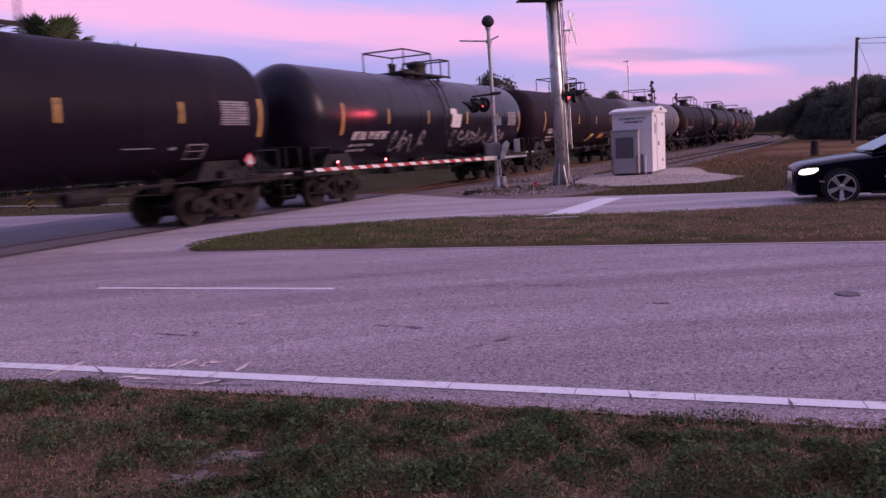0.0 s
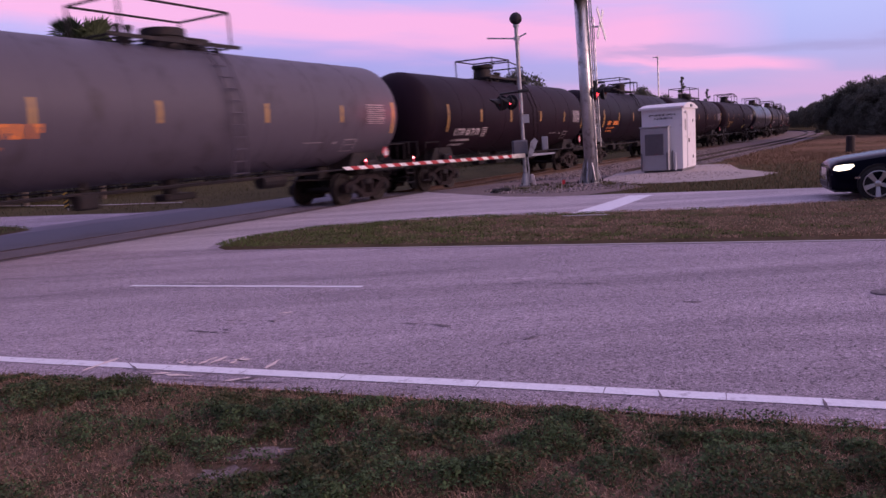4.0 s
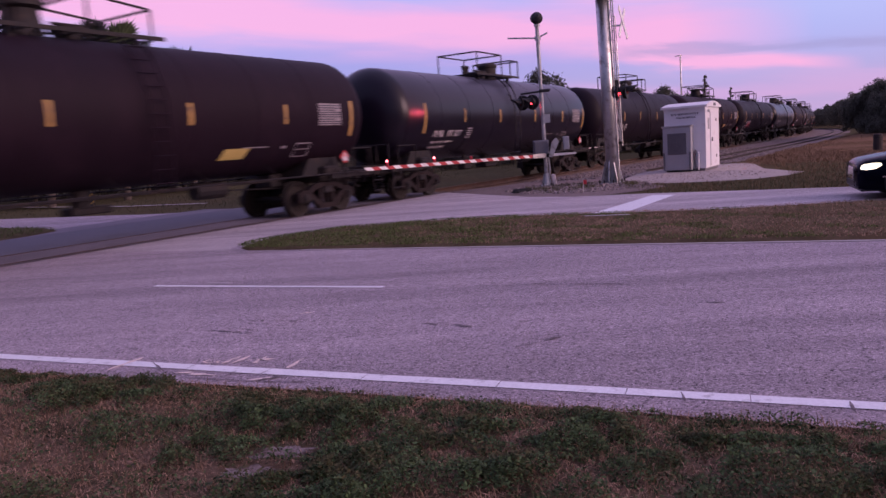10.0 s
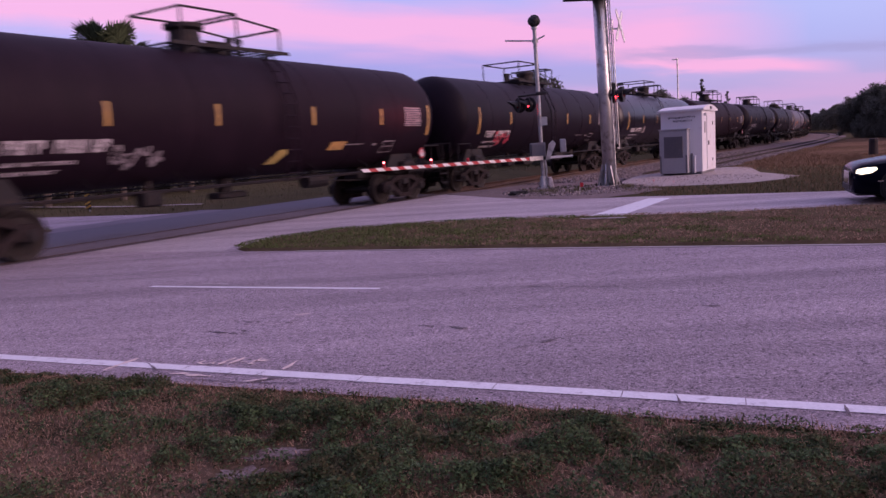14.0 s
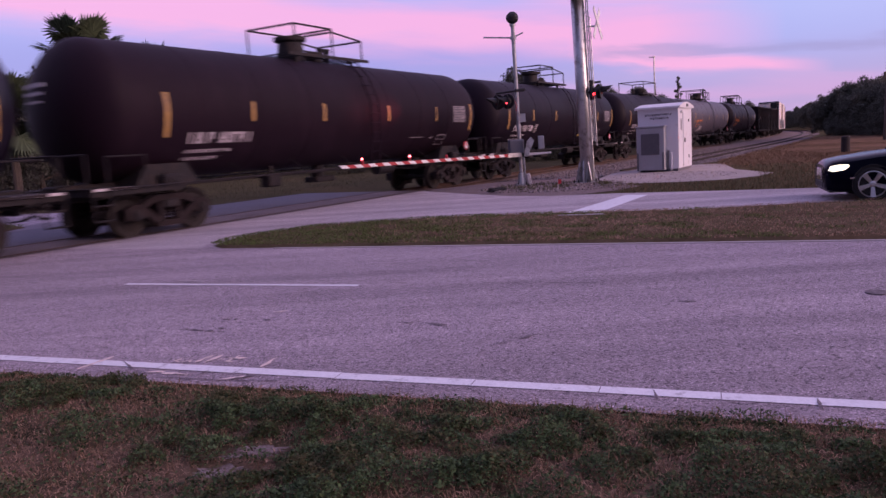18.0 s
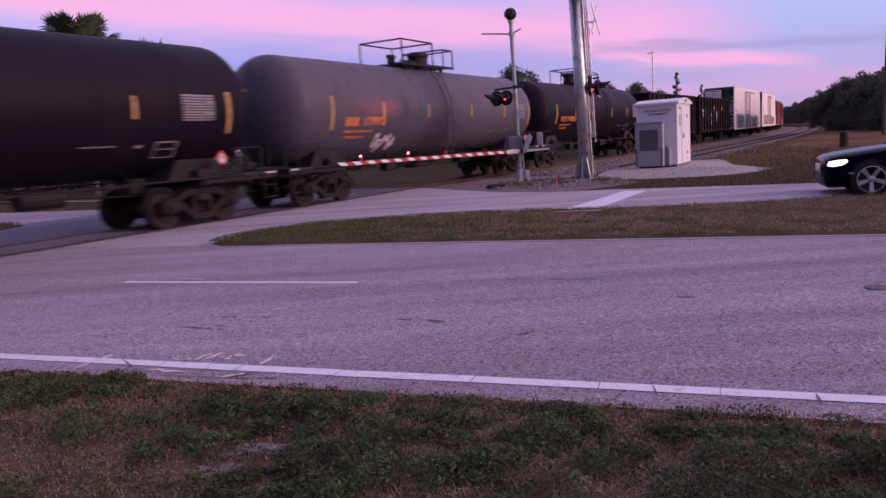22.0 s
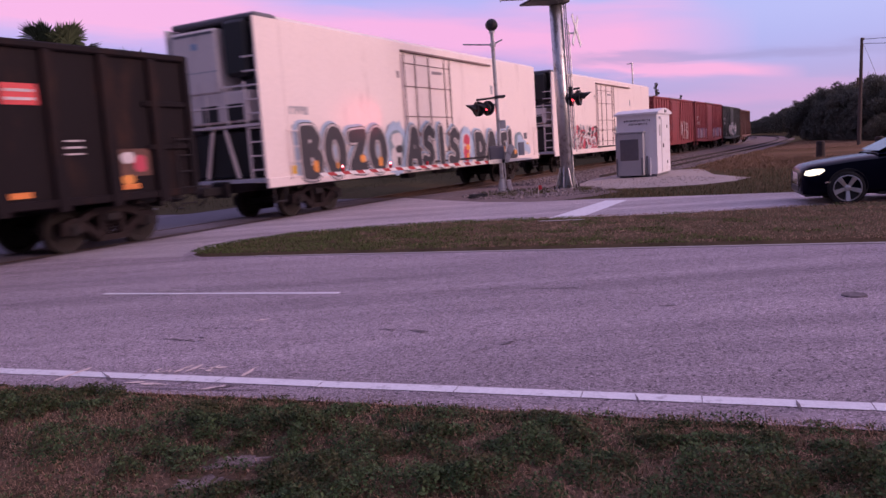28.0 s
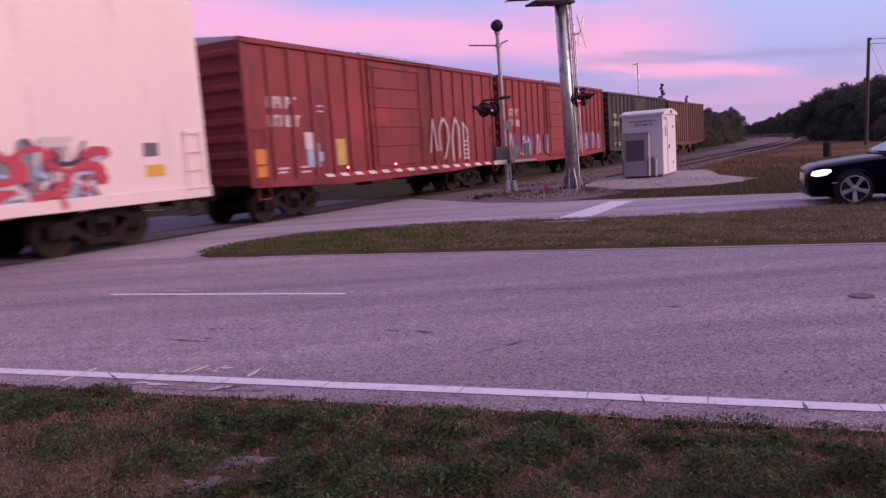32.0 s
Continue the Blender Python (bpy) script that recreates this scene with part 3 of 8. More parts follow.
TR, TZ = 1.52, 2.68      # tank radius and height of its axis
TLEN = 8.37              # half length of the tank over its heads


def tank_mesh():
    def build(bm):
        prof = [(0.0, -TLEN)]
        hd = 0.80
        for a in np.linspace(8, 90, 11):
            prof.append((TR * math.sin(radians(a)), -TLEN + hd * (1 - math.cos(radians(a)))))
        for x in np.linspace(-TLEN + hd, TLEN - hd, 9)[1:-1]:
            prof += [(TR, x - 0.012), (TR + 0.006, x - 0.01), (TR + 0.006, x + 0.01), (TR, x + 0.012)] if abs(x) > 0.1 else [(TR, x)]
        for a in np.linspace(90, 8, 11):
            prof.append((TR * math.sin(radians(a)), TLEN - hd * (1 - math.cos(radians(a)))))
        prof.append((0.0, TLEN))
        revolve(bm, prof, 64, Matrix.Translation((0, 0, TZ)) @ Matrix.Rotation(math.pi / 2, 4, "Y"))
    if "tank" not in MESH:
        auto_smooth(shared("tank", build), 30)
    return MESH["tank"]


def on_shell(bm, x0, x1, z0, z1, side=-1, lift=0.008, slant=0.0, nz=4, thick=0.004):
    """A thin plate that lies on the round shell between heights z0 and z1."""
    rows = []
    for i in range(nz + 1):
        z = z0 + (z1 - z0) * i / nz
        dz = max(-0.999, min(0.999, (z - TZ) / TR))
        y = side * math.sqrt(1 - dz * dz)
        sh = slant * i / nz
        rows.append([bm.verts.new((x + sh, y * (TR + lift), TZ + dz * (TR + lift))) for x in (x0, x1)])
    for a, b in zip(rows, rows[1:]):
        f = bm.faces.new((a[0], a[1], b[1], b[0]))
        f.normal_update()
        if f.normal.y * side < 0:
            f.normal_flip()
    return bm


def shell_part(name, mat, car, key, rects, side=-1, label="", lift=0.008):
    def build(bm):
        for r in rects:
            on_shell(bm, *r[:4], side, lift, r[4] if len(r) > 4 else 0.0)
    return put(name, shared(key, build), mat, car, label)


def glyph_row(rng, x0, z0, n, w, h, stroke=0.28):
    """Writing too small to read: upright and level bars the size of characters."""
    out, x = [], x0
    for _ in range(n):
        k = rng.randint(0, 4)
        s = w * stroke
        out.append((x, x + s, z0, z0 + h))
        if k != 0:
            out.append((x + s * 0.8, x + w * 0.8, z0 + h * (0.8 if k % 2 else 0.0), z0 + h * (1.0 if k % 2 else 0.22)))
        if k > 1:
            out.append((x + w * 0.8 - s, x + w * 0.8, z0 + (0.0 if k != 3 else 0.4 * h), z0 + h))
        if k == 4:
            out.append((x + s * 0.8, x + w * 0.8 - s * 0.8, z0 + h * 0.42, z0 + h * 0.58))
        x += w
    return out


def handrail_mesh():
    def build(bm):
        # running rail along the foot of the tank and its brackets
        path(bm, [(-8.3, -1.46, 1.06), (8.3, -1.46, 1.06)], 0.024, 5)
        for x in np.linspace(-6.6, 6.6, 7):
            rod(bm, (x, -1.46, 1.06), (x, -0.85, 1.45), 0.014, 4)
    return shared("running_rail", build)


def tank_car(number, label, paint, letters, style, seed):
    car = thing("tank_car", Matrix(), label, "tank car", "cars of the freight train")
    put("tank", tank_mesh(), paint, car)
    rng = random.Random(seed)
    # frame stubs, bolsters and end decks
    for sgn in (-1, 1):
        rot = Matrix.Rotation(0 if sgn > 0 else math.pi, 4, "Z")
        put("stub_sill", shared("stub_sill", lambda bm: (box(bm, (6.9, 0, 0.98), (3.4, 0.55, 0.36), bevel=0.03), box(bm, (6.5, 0, 1.14), (0.5, 2.6, 0.26), bevel=0.05),
            prism(bm, [(5.6, 1.05), (5.9, 1.50), (7.0, 1.50), (7.3, 1.05)], 2.1))), IRON, car, "", rot)
        put("end_deck", shared("end_deck", lambda bm: (box(bm, (8.10, 0, 1.06), (1.1, 2.9, 0.05)), box(bm, (8.62, 0, 1.02), (0.06, 2.9, 0.14)),
            box(bm, (7.5, -1.35, 1.0), (2.3, 0.08, 0.14)), box(bm, (7.5, 1.35, 1.0), (2.3, 0.08, 0.14)))), IRON, car, "", rot)
        put("grab_iron", shared("grab_iron", lambda bm: (path(bm, [(8.60, -1.30, 1.05), (8.60, -1.30, 1.75), (8.60, 1.30, 1.75), (8.60, 1.30, 1.05)], 0.02, 6),
            path(bm, [(8.60, -0.5, 1.05), (8.60, -0.5, 1.75)], 0.018, 5), path(bm, [(8.60, 0.5, 1.05), (8.60, 0.5, 1.75)], 0.018, 5))), IRON, car, "", rot)
        for sy in (-1, 1):
            put("step", shared("step" + str(sy), lambda bm: (path(bm, [(8.2, sy * 1.42, 1.1), (8.2, sy * 1.44, 0.45), (8.6, sy * 1.44, 0.45), (8.6, sy * 1.42, 1.1)], 0.02, 5), rod(bm, (8.2, sy * 1.44, 0.75), (8.6, sy * 1.44, 0.75), 0.018, 5))), IRON, car, "", rot)
            put("side_rail", shared("side_rail" + str(sy), lambda bm: (path(bm, [(7.3, sy * 1.40, 1.06), (7.3, sy * 1.40, 1.7), (8.2, sy * 1.38, 1.7), (8.2, sy * 1.40, 1.06)], 0.018, 5))), IRON, car, "", rot)
            put("deck_edge", shared("deck_edge" + str(sy), lambda bm: box(bm, (8.1, sy * 1.45, 1.06), (1.0, 0.02, 0.05))), WHITE, car, "pale worn edge strip", rot)
    for rot in (Matrix(), Matrix.Rotation(math.pi, 4, "Z")):
        put("running_rail", handrail_mesh(), IRON, car, "", rot)
    # top: housing, valves, platform, railing
    kind = style.get("dome", 0)
    put("platform", shared("platform", lambda bm: (box(bm, (0, -0.85, 4.62), (3.7, 0.06, 0.08)), box(bm, (0, 0.85, 4.62), (3.7, 0.06, 0.08)),
        box(bm, (-1.3, -0.6, 4.45), (0.08, 0.1, 0.35)), box(bm, (1.3, -0.6, 4.45), (0.08, 0.1, 0.35)), box(bm, (-1.3, 0.6, 4.45), (0.08, 0.1, 0.35)), box(bm, (1.3, 0.6, 4.45), (0.08, 0.1, 0.35)))), IRON, car, "", Matrix.Translation((0, 0, TZ - 3.06)))
    for x in np.linspace(-1.75, 1.75, 11):
        put("grating_bar", shared("grating_bar", lambda bm: box(bm, (0, 0, 4.63), (0.10, 1.7, 0.03))), IRON, car, "", Matrix.Translation((x, 0, TZ - 3.06)))
    hx = (0.70, 0.25, -0.75)[kind]
    put("valve_housing", shared("housing%d" % kind, lambda bm: revolve(bm, [(0.36, 4.50), (0.36, 5.02), (0.40, 5.04), (0.40, 5.12), (0.30, 5.22), (0.0, 5.24)] if kind == 0 else
        [(0.48, 4.50), (0.48, 4.80), (0.52, 4.82), (0.52, 5.0), (0.0, 5.05)] if kind == 1 else [(0.42, 4.48), (0.34, 5.05), (0.46, 5.10), (0.46, 5.2), (0.0, 5.22)], 20)), IRON, car, "", Matrix.Translation((hx, 0, TZ - 3.06)))
    put("manway", shared("manway", lambda bm: (revolve(bm, [(0.30, 4.50), (0.30, 4.74), (0.36, 4.75), (0.36, 4.83), (0.0, 4.87)], 16), rod(bm, (-0.35, 0, 4.88), (0.35, 0, 4.88), 0.03, 6))), IRON, car, "", Matrix.Translation((hx + (-0.88 if kind == 0 else 0.95), 0, TZ - 3.06)))
    for dx in ((-1.55, -1.80), (-0.85, -1.15), (1.50, 1.80))[kind]:
        put("valve", shared("valve", lambda bm: (rod(bm, (0, 0, 4.55), (0, 0, 4.95), 0.07, 8), box(bm, (0, 0, 4.98), (0.18, 0.14, 0.12), bevel=0.02))), IRON, car, "", Matrix.Translation((hx + dx, 0.1, TZ - 3.06)))
    # one or two railed bays: ends and heights of the rail
    for b_, (x0, x1, za, zb) in enumerate((((-1.75, 0.30, 5.42, 5.42), (1.08, 1.80, 5.26, 5.26)), ((-1.55, 1.55, 5.42, 5.42),), ((-1.55, 0.10, 5.42, 5.42), (0.10, 1.55, 5.34, 5.20)))[kind]):
        for sy in (-1, 1):
            for x, zt in ((x0, za), (x1, zb)):
                put("railing_post", shared("railing_post%.2f" % zt, lambda bm: rod(bm, (0, 0, 4.6), (0, 0, zt), 0.026, 6)), IRON, car, "", Matrix.Translation((x, sy * 0.85, TZ - 3.06)))
        put("railing", shared("railing%d_%d" % (kind, b_), lambda bm: path(bm, [(x0, -0.85, za), (x1, -0.85, zb), (x1, 0.85, zb), (x0, 0.85, za), (x0, -0.85, za)], 0.028, 6)), IRON, car, "", Matrix.Translation((0, 0, TZ - 3.06)))
    lx = style.get("ladder", (-0.10, 0.75, 0.90)[kind])

    def ladder(bm):
        for x in (-0.22, 0.22):
            pts = [(x, -1.50, 1.05), (x, -1.64, 1.9), (x, -1.64, 2.95), (x, -1.33, 3.72), (x, -0.85, 4.24)]
            path(bm, pts, 0.022, 5)
        for i in range(11):
            z = 1.2 + 0.28 * i
            y = -1.64 if z < 3.0 else -1.64 + (z - 3.0) * 0.62
            rod(bm, (-0.22, y if z > 1.7 else -1.57, z), (0.22, y if z > 1.7 else -1.57, z), 0.014, 4)
    for rot in (Matrix(), Matrix.Rotation(math.pi, 4, "Z")):
        put("ladder", shared("tank_ladder", ladder), paint, car, "", rot @ Matrix.Translation((lx, 0, 0)))
    # under the tank
    put("outlet", shared("outlet", lambda bm: (rod(bm, (0, 0, 1.25), (0, 0, 0.78), 0.2, 12), box(bm, (0.1, 0, 0.75), (0.9, 0.5, 0.16), bevel=0.03))), IRON, car)
    put("brake_gear", shared("brake_gear", lambda bm: (rod(bm, (2.6, -0.35, 0.9), (3.5, -0.35, 0.9), 0.19, 12), box(bm, (-2.6, -0.5, 0.88), (0.5, 0.35, 0.35), bevel=0.04), path(bm, [(-6, -0.25, 0.98), (6, -0.25, 0.98)], 0.025, 5),
        path(bm, [(3.0, -0.4, 0.9), (5.8, -0.2, 0.75)], 0.02, 5), box(bm, (-2.6, -0.5, 1.14), (0.08, 0.08, 0.36)), box(bm, (3.0, -0.3, 1.14), (0.08, 0.08, 0.36)))), IRON, car)
    for x in (-6.5, 6.5):
        truck(car, x)
    end_gear(car, 8.40)
    # markings on the side that faces the road
    e = style.get("end", 0.5)
    for x in (-4.10, -1.35, 1.62 + 0.5 * e, 4.38 + e):
        shell_part("reflector", AMBER, car, "reflector%.2f" % x, [(x - 0.048, x + 0.048, 2.38, 2.84)])
    for x in (-6.68, 6.98 + e):
        shell_part("end_stripe", AMBER, car, "end_stripe%.2f" % x, [(x - 0.06, x + 0.06, 2.05, 2.98)])
    panel = shell_part("data_panel", DULLW, car, "data_panel%.2f" % e, [(5.62 + e, 6.52 + e, 2.34, 2.90)], label="white panel of unreadable lines")
    tagged(shell_part("panel_line", INK, panel, "panel_lines%.2f" % e, [(5.62 + e, 6.52 + e - 0.25 * (i % 4 == 2), 2.365 + 0.058 * i, 2.392 + 0.058 * i) for i in range(9)], lift=0.011), kind="stuff")
    tagged(shell_part("stencil_box", DULLW, car, "stencil_box", [(5.2, 5.75, 1.58, 1.60, 0), (5.2, 5.75, 1.75, 1.77), (5.2, 5.75, 1.89, 1.92), (5.19, 5.22, 1.58, 1.91), (5.73, 5.76, 1.58, 1.91)]), kind="stuff")
    if style.get("line", True):
        tagged(shell_part("stencil_line", DULLW, car, "stencil_line", [(3.4, 4.2, 1.84, 1.865), (4.68, 4.84, 1.80, 1.86)]), kind="stuff")
    zl = style.get("z", 2.64) - 0.74
    size = style.get("size", 0.24)
    tagged(shell_part("car_number", letters, car, "number%d" % number, glyph_row(rng, -6.05, zl, 4, 0.19 * size / 0.24, size) + glyph_row(rng, -5.13, zl, 6, 0.19 * size / 0.24, size), label="painted reporting mark, reduced to bars"), kind="stuff")
    tagged(shell_part("small_lines", letters, car, "small_lines%d" % number, glyph_row(rng, -6.05, zl - 0.20, 14, 0.10, 0.07) + glyph_row(rng, -6.05, zl - 0.36, 11, 0.10, 0.07)), kind="stuff")
    if style.get("box"):
        tagged(shell_part("class_box", letters, car, "class_box%d" % int(zl * 100), [(-3.85, -3.50, zl + i * 0.075 - 0.06, zl + i * 0.075 - 0.035) for i in range(5)]), kind="stuff")
    # lettering on the head that leads
    def head_marks(bm):
        for r in range(3):
            for y in np.arange(0.12 + 0.05 * r, 0.95 - 0.12 * r, 0.16):
                z = 3.22 - 0.17 * r
                rr = math.hypot(y, z - TZ)
                x = -TLEN + 0.80 * (1 - math.sqrt(max(0.0, 1 - (rr / TR) ** 2))) - 0.012
                box(bm, (x, y, z), (0.02, 0.13, 0.08 - 0.018 * r))
    tagged(put("head_lettering", shared("head_lettering", head_marks), letters, car), kind="stuff")
    # diamond placard in its holder at the far end
    hold = put("placard", shared("placard", lambda bm: prism(bm, [(6.08, 1.58), (6.26, 1.40), (6.08, 1.22), (5.90, 1.40)], 0.02, Matrix.Translation((0, -1.50, 0)))), PINKRED, car, "red and white diamond placard", Matrix.Translation((0.62 + e * 0.5, 0, 0.08)))
    put("placard_band", shared("placard_band", lambda bm: (prism(bm, [(6.08, 1.53), (6.17, 1.44), (5.99, 1.44)], 0.012, Matrix.Translation((0, -1.517, 0))), box(bm, (6.08, -1.517, 1.36), (0.22, 0.012, 0.13)))), WHITE, hold)
    put("placard_post", shared("placard_post", lambda bm: rod(bm, (6.08, -1.47, 1.0), (6.08, -1.47, 1.36), 0.03, 6)), IRON, car, "", Matrix.Translation((0.62 + e * 0.5, 0, 0)))
    if style.get("patch"):
        for i, (x0, w, z0, h, sl) in enumerate(style["patch"]):
            shell_part("paint_patch", YELLOWP if i == 0 else AMBER, car, "patch%d_%d" % (number, i), [(x0, x0 + w, z0, z0 + h, sl)], label="blotch of yellow paint")
    for i, (fn, mat) in enumerate(style.get("graffiti", ())):
        tagged(shell_part("graffiti", mat, car, "graf%d_%d" % (number, i), fn, lift=0.010 + 0.003 * i, label="sprayed graffiti shapes"), kind="stuff")
    return car


def loops(x0, x1, z0, z1, n, w=0.05):
    """A running scrawl of uneven loops and hooks."""
    out = []
    k = 24 * n
    zc, h = (z0 + z1) / 2, (z1 - z0) / 2
    for i in range(k):
        u = i / k
        a = 2 * math.pi * n * u + 1.3 * math.sin(u * 17.0)
        x = x0 + (x1 - x0) * (u + 0.35 / n * math.sin(u * 11.0)) + (x1 - x0) / n * (0.32 + 0.3 * math.sin(u * 23.0)) * math.cos(a)
        z = zc + h * math.sin(a) * (0.62 + 0.38 * math.sin(u * 31.0))
        ww = w * (0.7 + 0.5 * abs(math.sin(u * 47.0)))
        out.append((x - ww / 2, x + ww / 2, z - ww / 2, z + ww / 2, 0.0))
    return out


# ---- flat-sided cars ----
def flat_part(name, mat, car, quads, y, label="", thick=0.012):
    """Flat marks on the side at y (towards the road), each (x0, x1, z0, z1) or with a slant."""
    bm = B()
    for q in quads:
        s = q[4] if len(q) > 4 else 0.0
        prism(bm, [(q[0], q[2]), (q[1], q[2]), (q[1] + s, q[3]), (q[0] + s, q[3])], thick, Matrix.Translation((0, y - thick / 2, 0)))
    return part(name, bm, mat, car, label)


def blob(bm, cx, cz, rx, rz, y, hole=0.0, seg=18, rng=None, turn=0.0):
    """A sprayed letter body: an uneven oval, or a ring where hole > 0."""
    outer, inner = [], []
    for i in range(seg):
        a = 2 * math.pi * i / seg + turn
        k = 1 + (rng.random() - 0.5) * 0.16 if rng else 1
        c, s = math.copysign(abs(math.cos(a)) ** 0.8, math.cos(a)), math.copysign(abs(math.sin(a)) ** 0.8, math.sin(a))
        outer.append(bm.verts.new((cx + rx * k * c, y, cz + rz * k * s)))
        if hole:
            inner.append(bm.verts.new((cx + rx * hole * c * 0.8, y, cz + rz * hole * s)))
    if hole:
        for i in range(seg):
            j = (i + 1) % seg
            bm.faces.new((outer[i], outer[j], inner[j], inner[i]))
    else:
        bm.faces.new(outer)
    for f in bm.faces:
        f.normal_update()
        if f.normal.y > 0:
            f.normal_flip()
    return bm


def stroke(bm, pts, w, y):
    """A sprayed stroke of width w through points (x, z)."""
    for (xa, za), (xb, zb) in zip(pts, pts[1:]):
        d = Vector((xb - xa, zb - za))
        if d.length < 1e-4:
            continue
        n = Vector((-d.y, d.x)).normalized() * w / 2
        d = d.normalized() * w * 0.3
        vs = [bm.verts.new((x, y, z)) for x, z in ((xa + n.x - d.x, za + n.y - d.y), (xa - n.x - d.x, za - n.y - d.y), (xb - n.x + d.x, zb - n.y + d.y), (xb + n.x + d.x, zb + n.y + d.y))]
        f = bm.faces.new(vs)
        f.normal_update()
        if f.normal.y > 0:
            f.normal_flip()
    return bm


def underframe(car, half, mat=None, trucks=None, sill_z=1.0):
    part("centre_sill", box(B(), (0, 0, 0.95), (2 * half - 0.2, 0.5, 0.35), bevel=0.03), IRON, car)
    for x in np.linspace(-half + 1.5, half - 1.5, 7):
        put("cross_bearer", shared("cross_bearer", lambda bm: prism(bm, [(-0.06, 0.85), (0.06, 0.85), (0.06, 1.1), (-0.06, 1.1)], 2.7)), IRON, car, "", Matrix.Translation((x, 0, 0)))
    part("brake_gear", path(box(rod(B(), (1.0, -0.5, 0.85), (1.9, -0.5, 0.85), 0.17, 10), (-1.2, -0.6, 0.82), (0.45, 0.35, 0.35)), [(-half + 3, -0.2, 0.8), (half - 3, -0.2, 0.8)], 0.022, 5), IRON, car)
    for x in (-half + (trucks or 2.0), half - (trucks or 2.0)):
        truck(car, x)
    end_gear(car, half + 0.05)


def side_ladder(car, x, y, z0, z1, mat, w=0.42, n=5, name="ladder"):
    bm = B()
    for dx in (-w / 2, w / 2):
        path(bm, [(x + dx, y + 0.06, z0), (x + dx, y, z0 + 0.03), (x + dx, y, z1 - 0.03), (x + dx, y + 0.06, z1)], 0.018, 5)
    for z in np.linspace(z0 + 0.05, z1 - 0.05, n):
        rod(bm, (x - w / 2, y, z), (x + w / 2, y, z), 0.016, 5)
    return part(name, bm, mat, car)


def gondola(label, half, top, seed):
    car = thing("gondola_car", Matrix(), label, "gondola car", "cars of the freight train")
    rng = random.Random(seed)
    hw = 1.52
    underframe(car, half)
    part("floor", box(B(), (0, 0, 1.12), (2 * half - 0.1, 2 * hw - 0.1, 0.12)), GOND, car)
    for sy in (-1, 1):
        part("side_wall", box(B(), (0, sy * (hw - 0.06), (1.0 + top) / 2), (2 * half - 0.05, 0.05, top - 1.0)), GOND, car)
        part("top_chord", box(B(), (0, sy * (hw - 0.03), top - 0.06), (2 * half, 0.18, 0.14), bevel=0.03), GOND, car)
        part("side_sill", box(B(), (0, sy * (hw - 0.03), 1.02), (2 * half, 0.14, 0.16), bevel=0.02), GOND, car)
        rib = shared("gondola_rib%.2f%d" % (top, sy), lambda bm: prism(bm, [(-0.11, 0.86), (0.11, 0.86), (0.13, 1.2), (0.09, top - 0.12), (-0.09, top - 0.12), (-0.13, 1.2)], 0.13, Matrix.Translation((0, sy * (hw + 0.01), 0))))
        for x in np.linspace(-half + 1.0, half - 1.0, 11):
            put("rib", rib, GOND, car, "", Matrix.Translation((x, 0, 0)))
        for sx_ in (-1, 1):
            part("corner_post", box(B(), (sx_ * (half - 0.06), sy * (hw - 0.02), (0.9 + top) / 2), (0.16, 0.18, top - 0.9), bevel=0.03), GOND, car)
            for z in (2.0, 2.9):
                part("rail", box(B(), (sx_ * (half - 0.72), sy * (hw + 0.0), z), (1.1, 0.09, 0.12), bevel=0.02), GOND, car)
    for sx_ in (-1, 1):
        part("end_wall", box(B(), (sx_ * (half - 0.05), 0, (1.0 + top) / 2), (0.06, 2 * hw - 0.1, top - 1.0)), GOND, car)
        for z in (1.5, 2.2, 2.9, top - 0.1):
            part("end_rib", box(B(), (sx_ * (half + 0.02), 0, z), (0.16, 2 * hw - 0.1, 0.16), bevel=0.04), GOND, car)
    for x in (-half + 0.35, half - 0.35):
        side_ladder(car, x, -hw - 0.07, 0.7, 2.2, IRON, 0.4, 5)
    y = -(hw - 0.035) - 0.004
    tagged(flat_part("car_number", WHITE, car, glyph_row(rng, -half + 1.55, 2.62, 5, 0.17, 0.27) + glyph_row(rng, -half + 1.55, 2.25, 6, 0.15, 0.27), y, "white painted marks, reduced to bars"), kind="stuff")
    pitch = (2 * half - 2.0) / 10
    bay = lambda k: -half + 1.0 + pitch * k
    if seed % 2 == 0:
        big = flat_part("red_label", PINKRED, car, [(bay(1) + 0.22, bay(1) + pitch - 0.12, 2.34, 2.86)], y, "red label with pale lines")
        for z in (2.44, 2.60, 2.74):
            flat_part("label_line", WHITE, big, [(bay(1) + 0.28, bay(1) + pitch - 0.2, z, z + 0.05)], y - 0.013)
    for k in (4, 7):
        red = flat_part("red_label", PINKRED, car, [(bay(k) + 0.28, bay(k) + pitch - 0.22, 2.82, 3.20)], y, "red label with a pale line")
        for z in (2.90, 3.05):
            flat_part("label_line", WHITE, red, [(bay(k) + 0.34, bay(k) + pitch - 0.30, z, z + 0.05)], y - 0.013)
    wl = flat_part("white_label", WHITE, car, [(bay(5) + 0.25, bay(5) + pitch - 0.22, 2.15, 2.72)], y, "white and blue label")
    flat_part("blue_label", GR_TEAL, wl, [(bay(5) + 0.25, bay(5) + pitch - 0.22, 1.82, 2.15)], y)
    for k in (0, 3, 7, 9):
        flat_part("reflector", ORANGE, car, [(bay(k) + 0.2, bay(k) + 0.62, 1.16, 1.27)], y, "orange reflector")
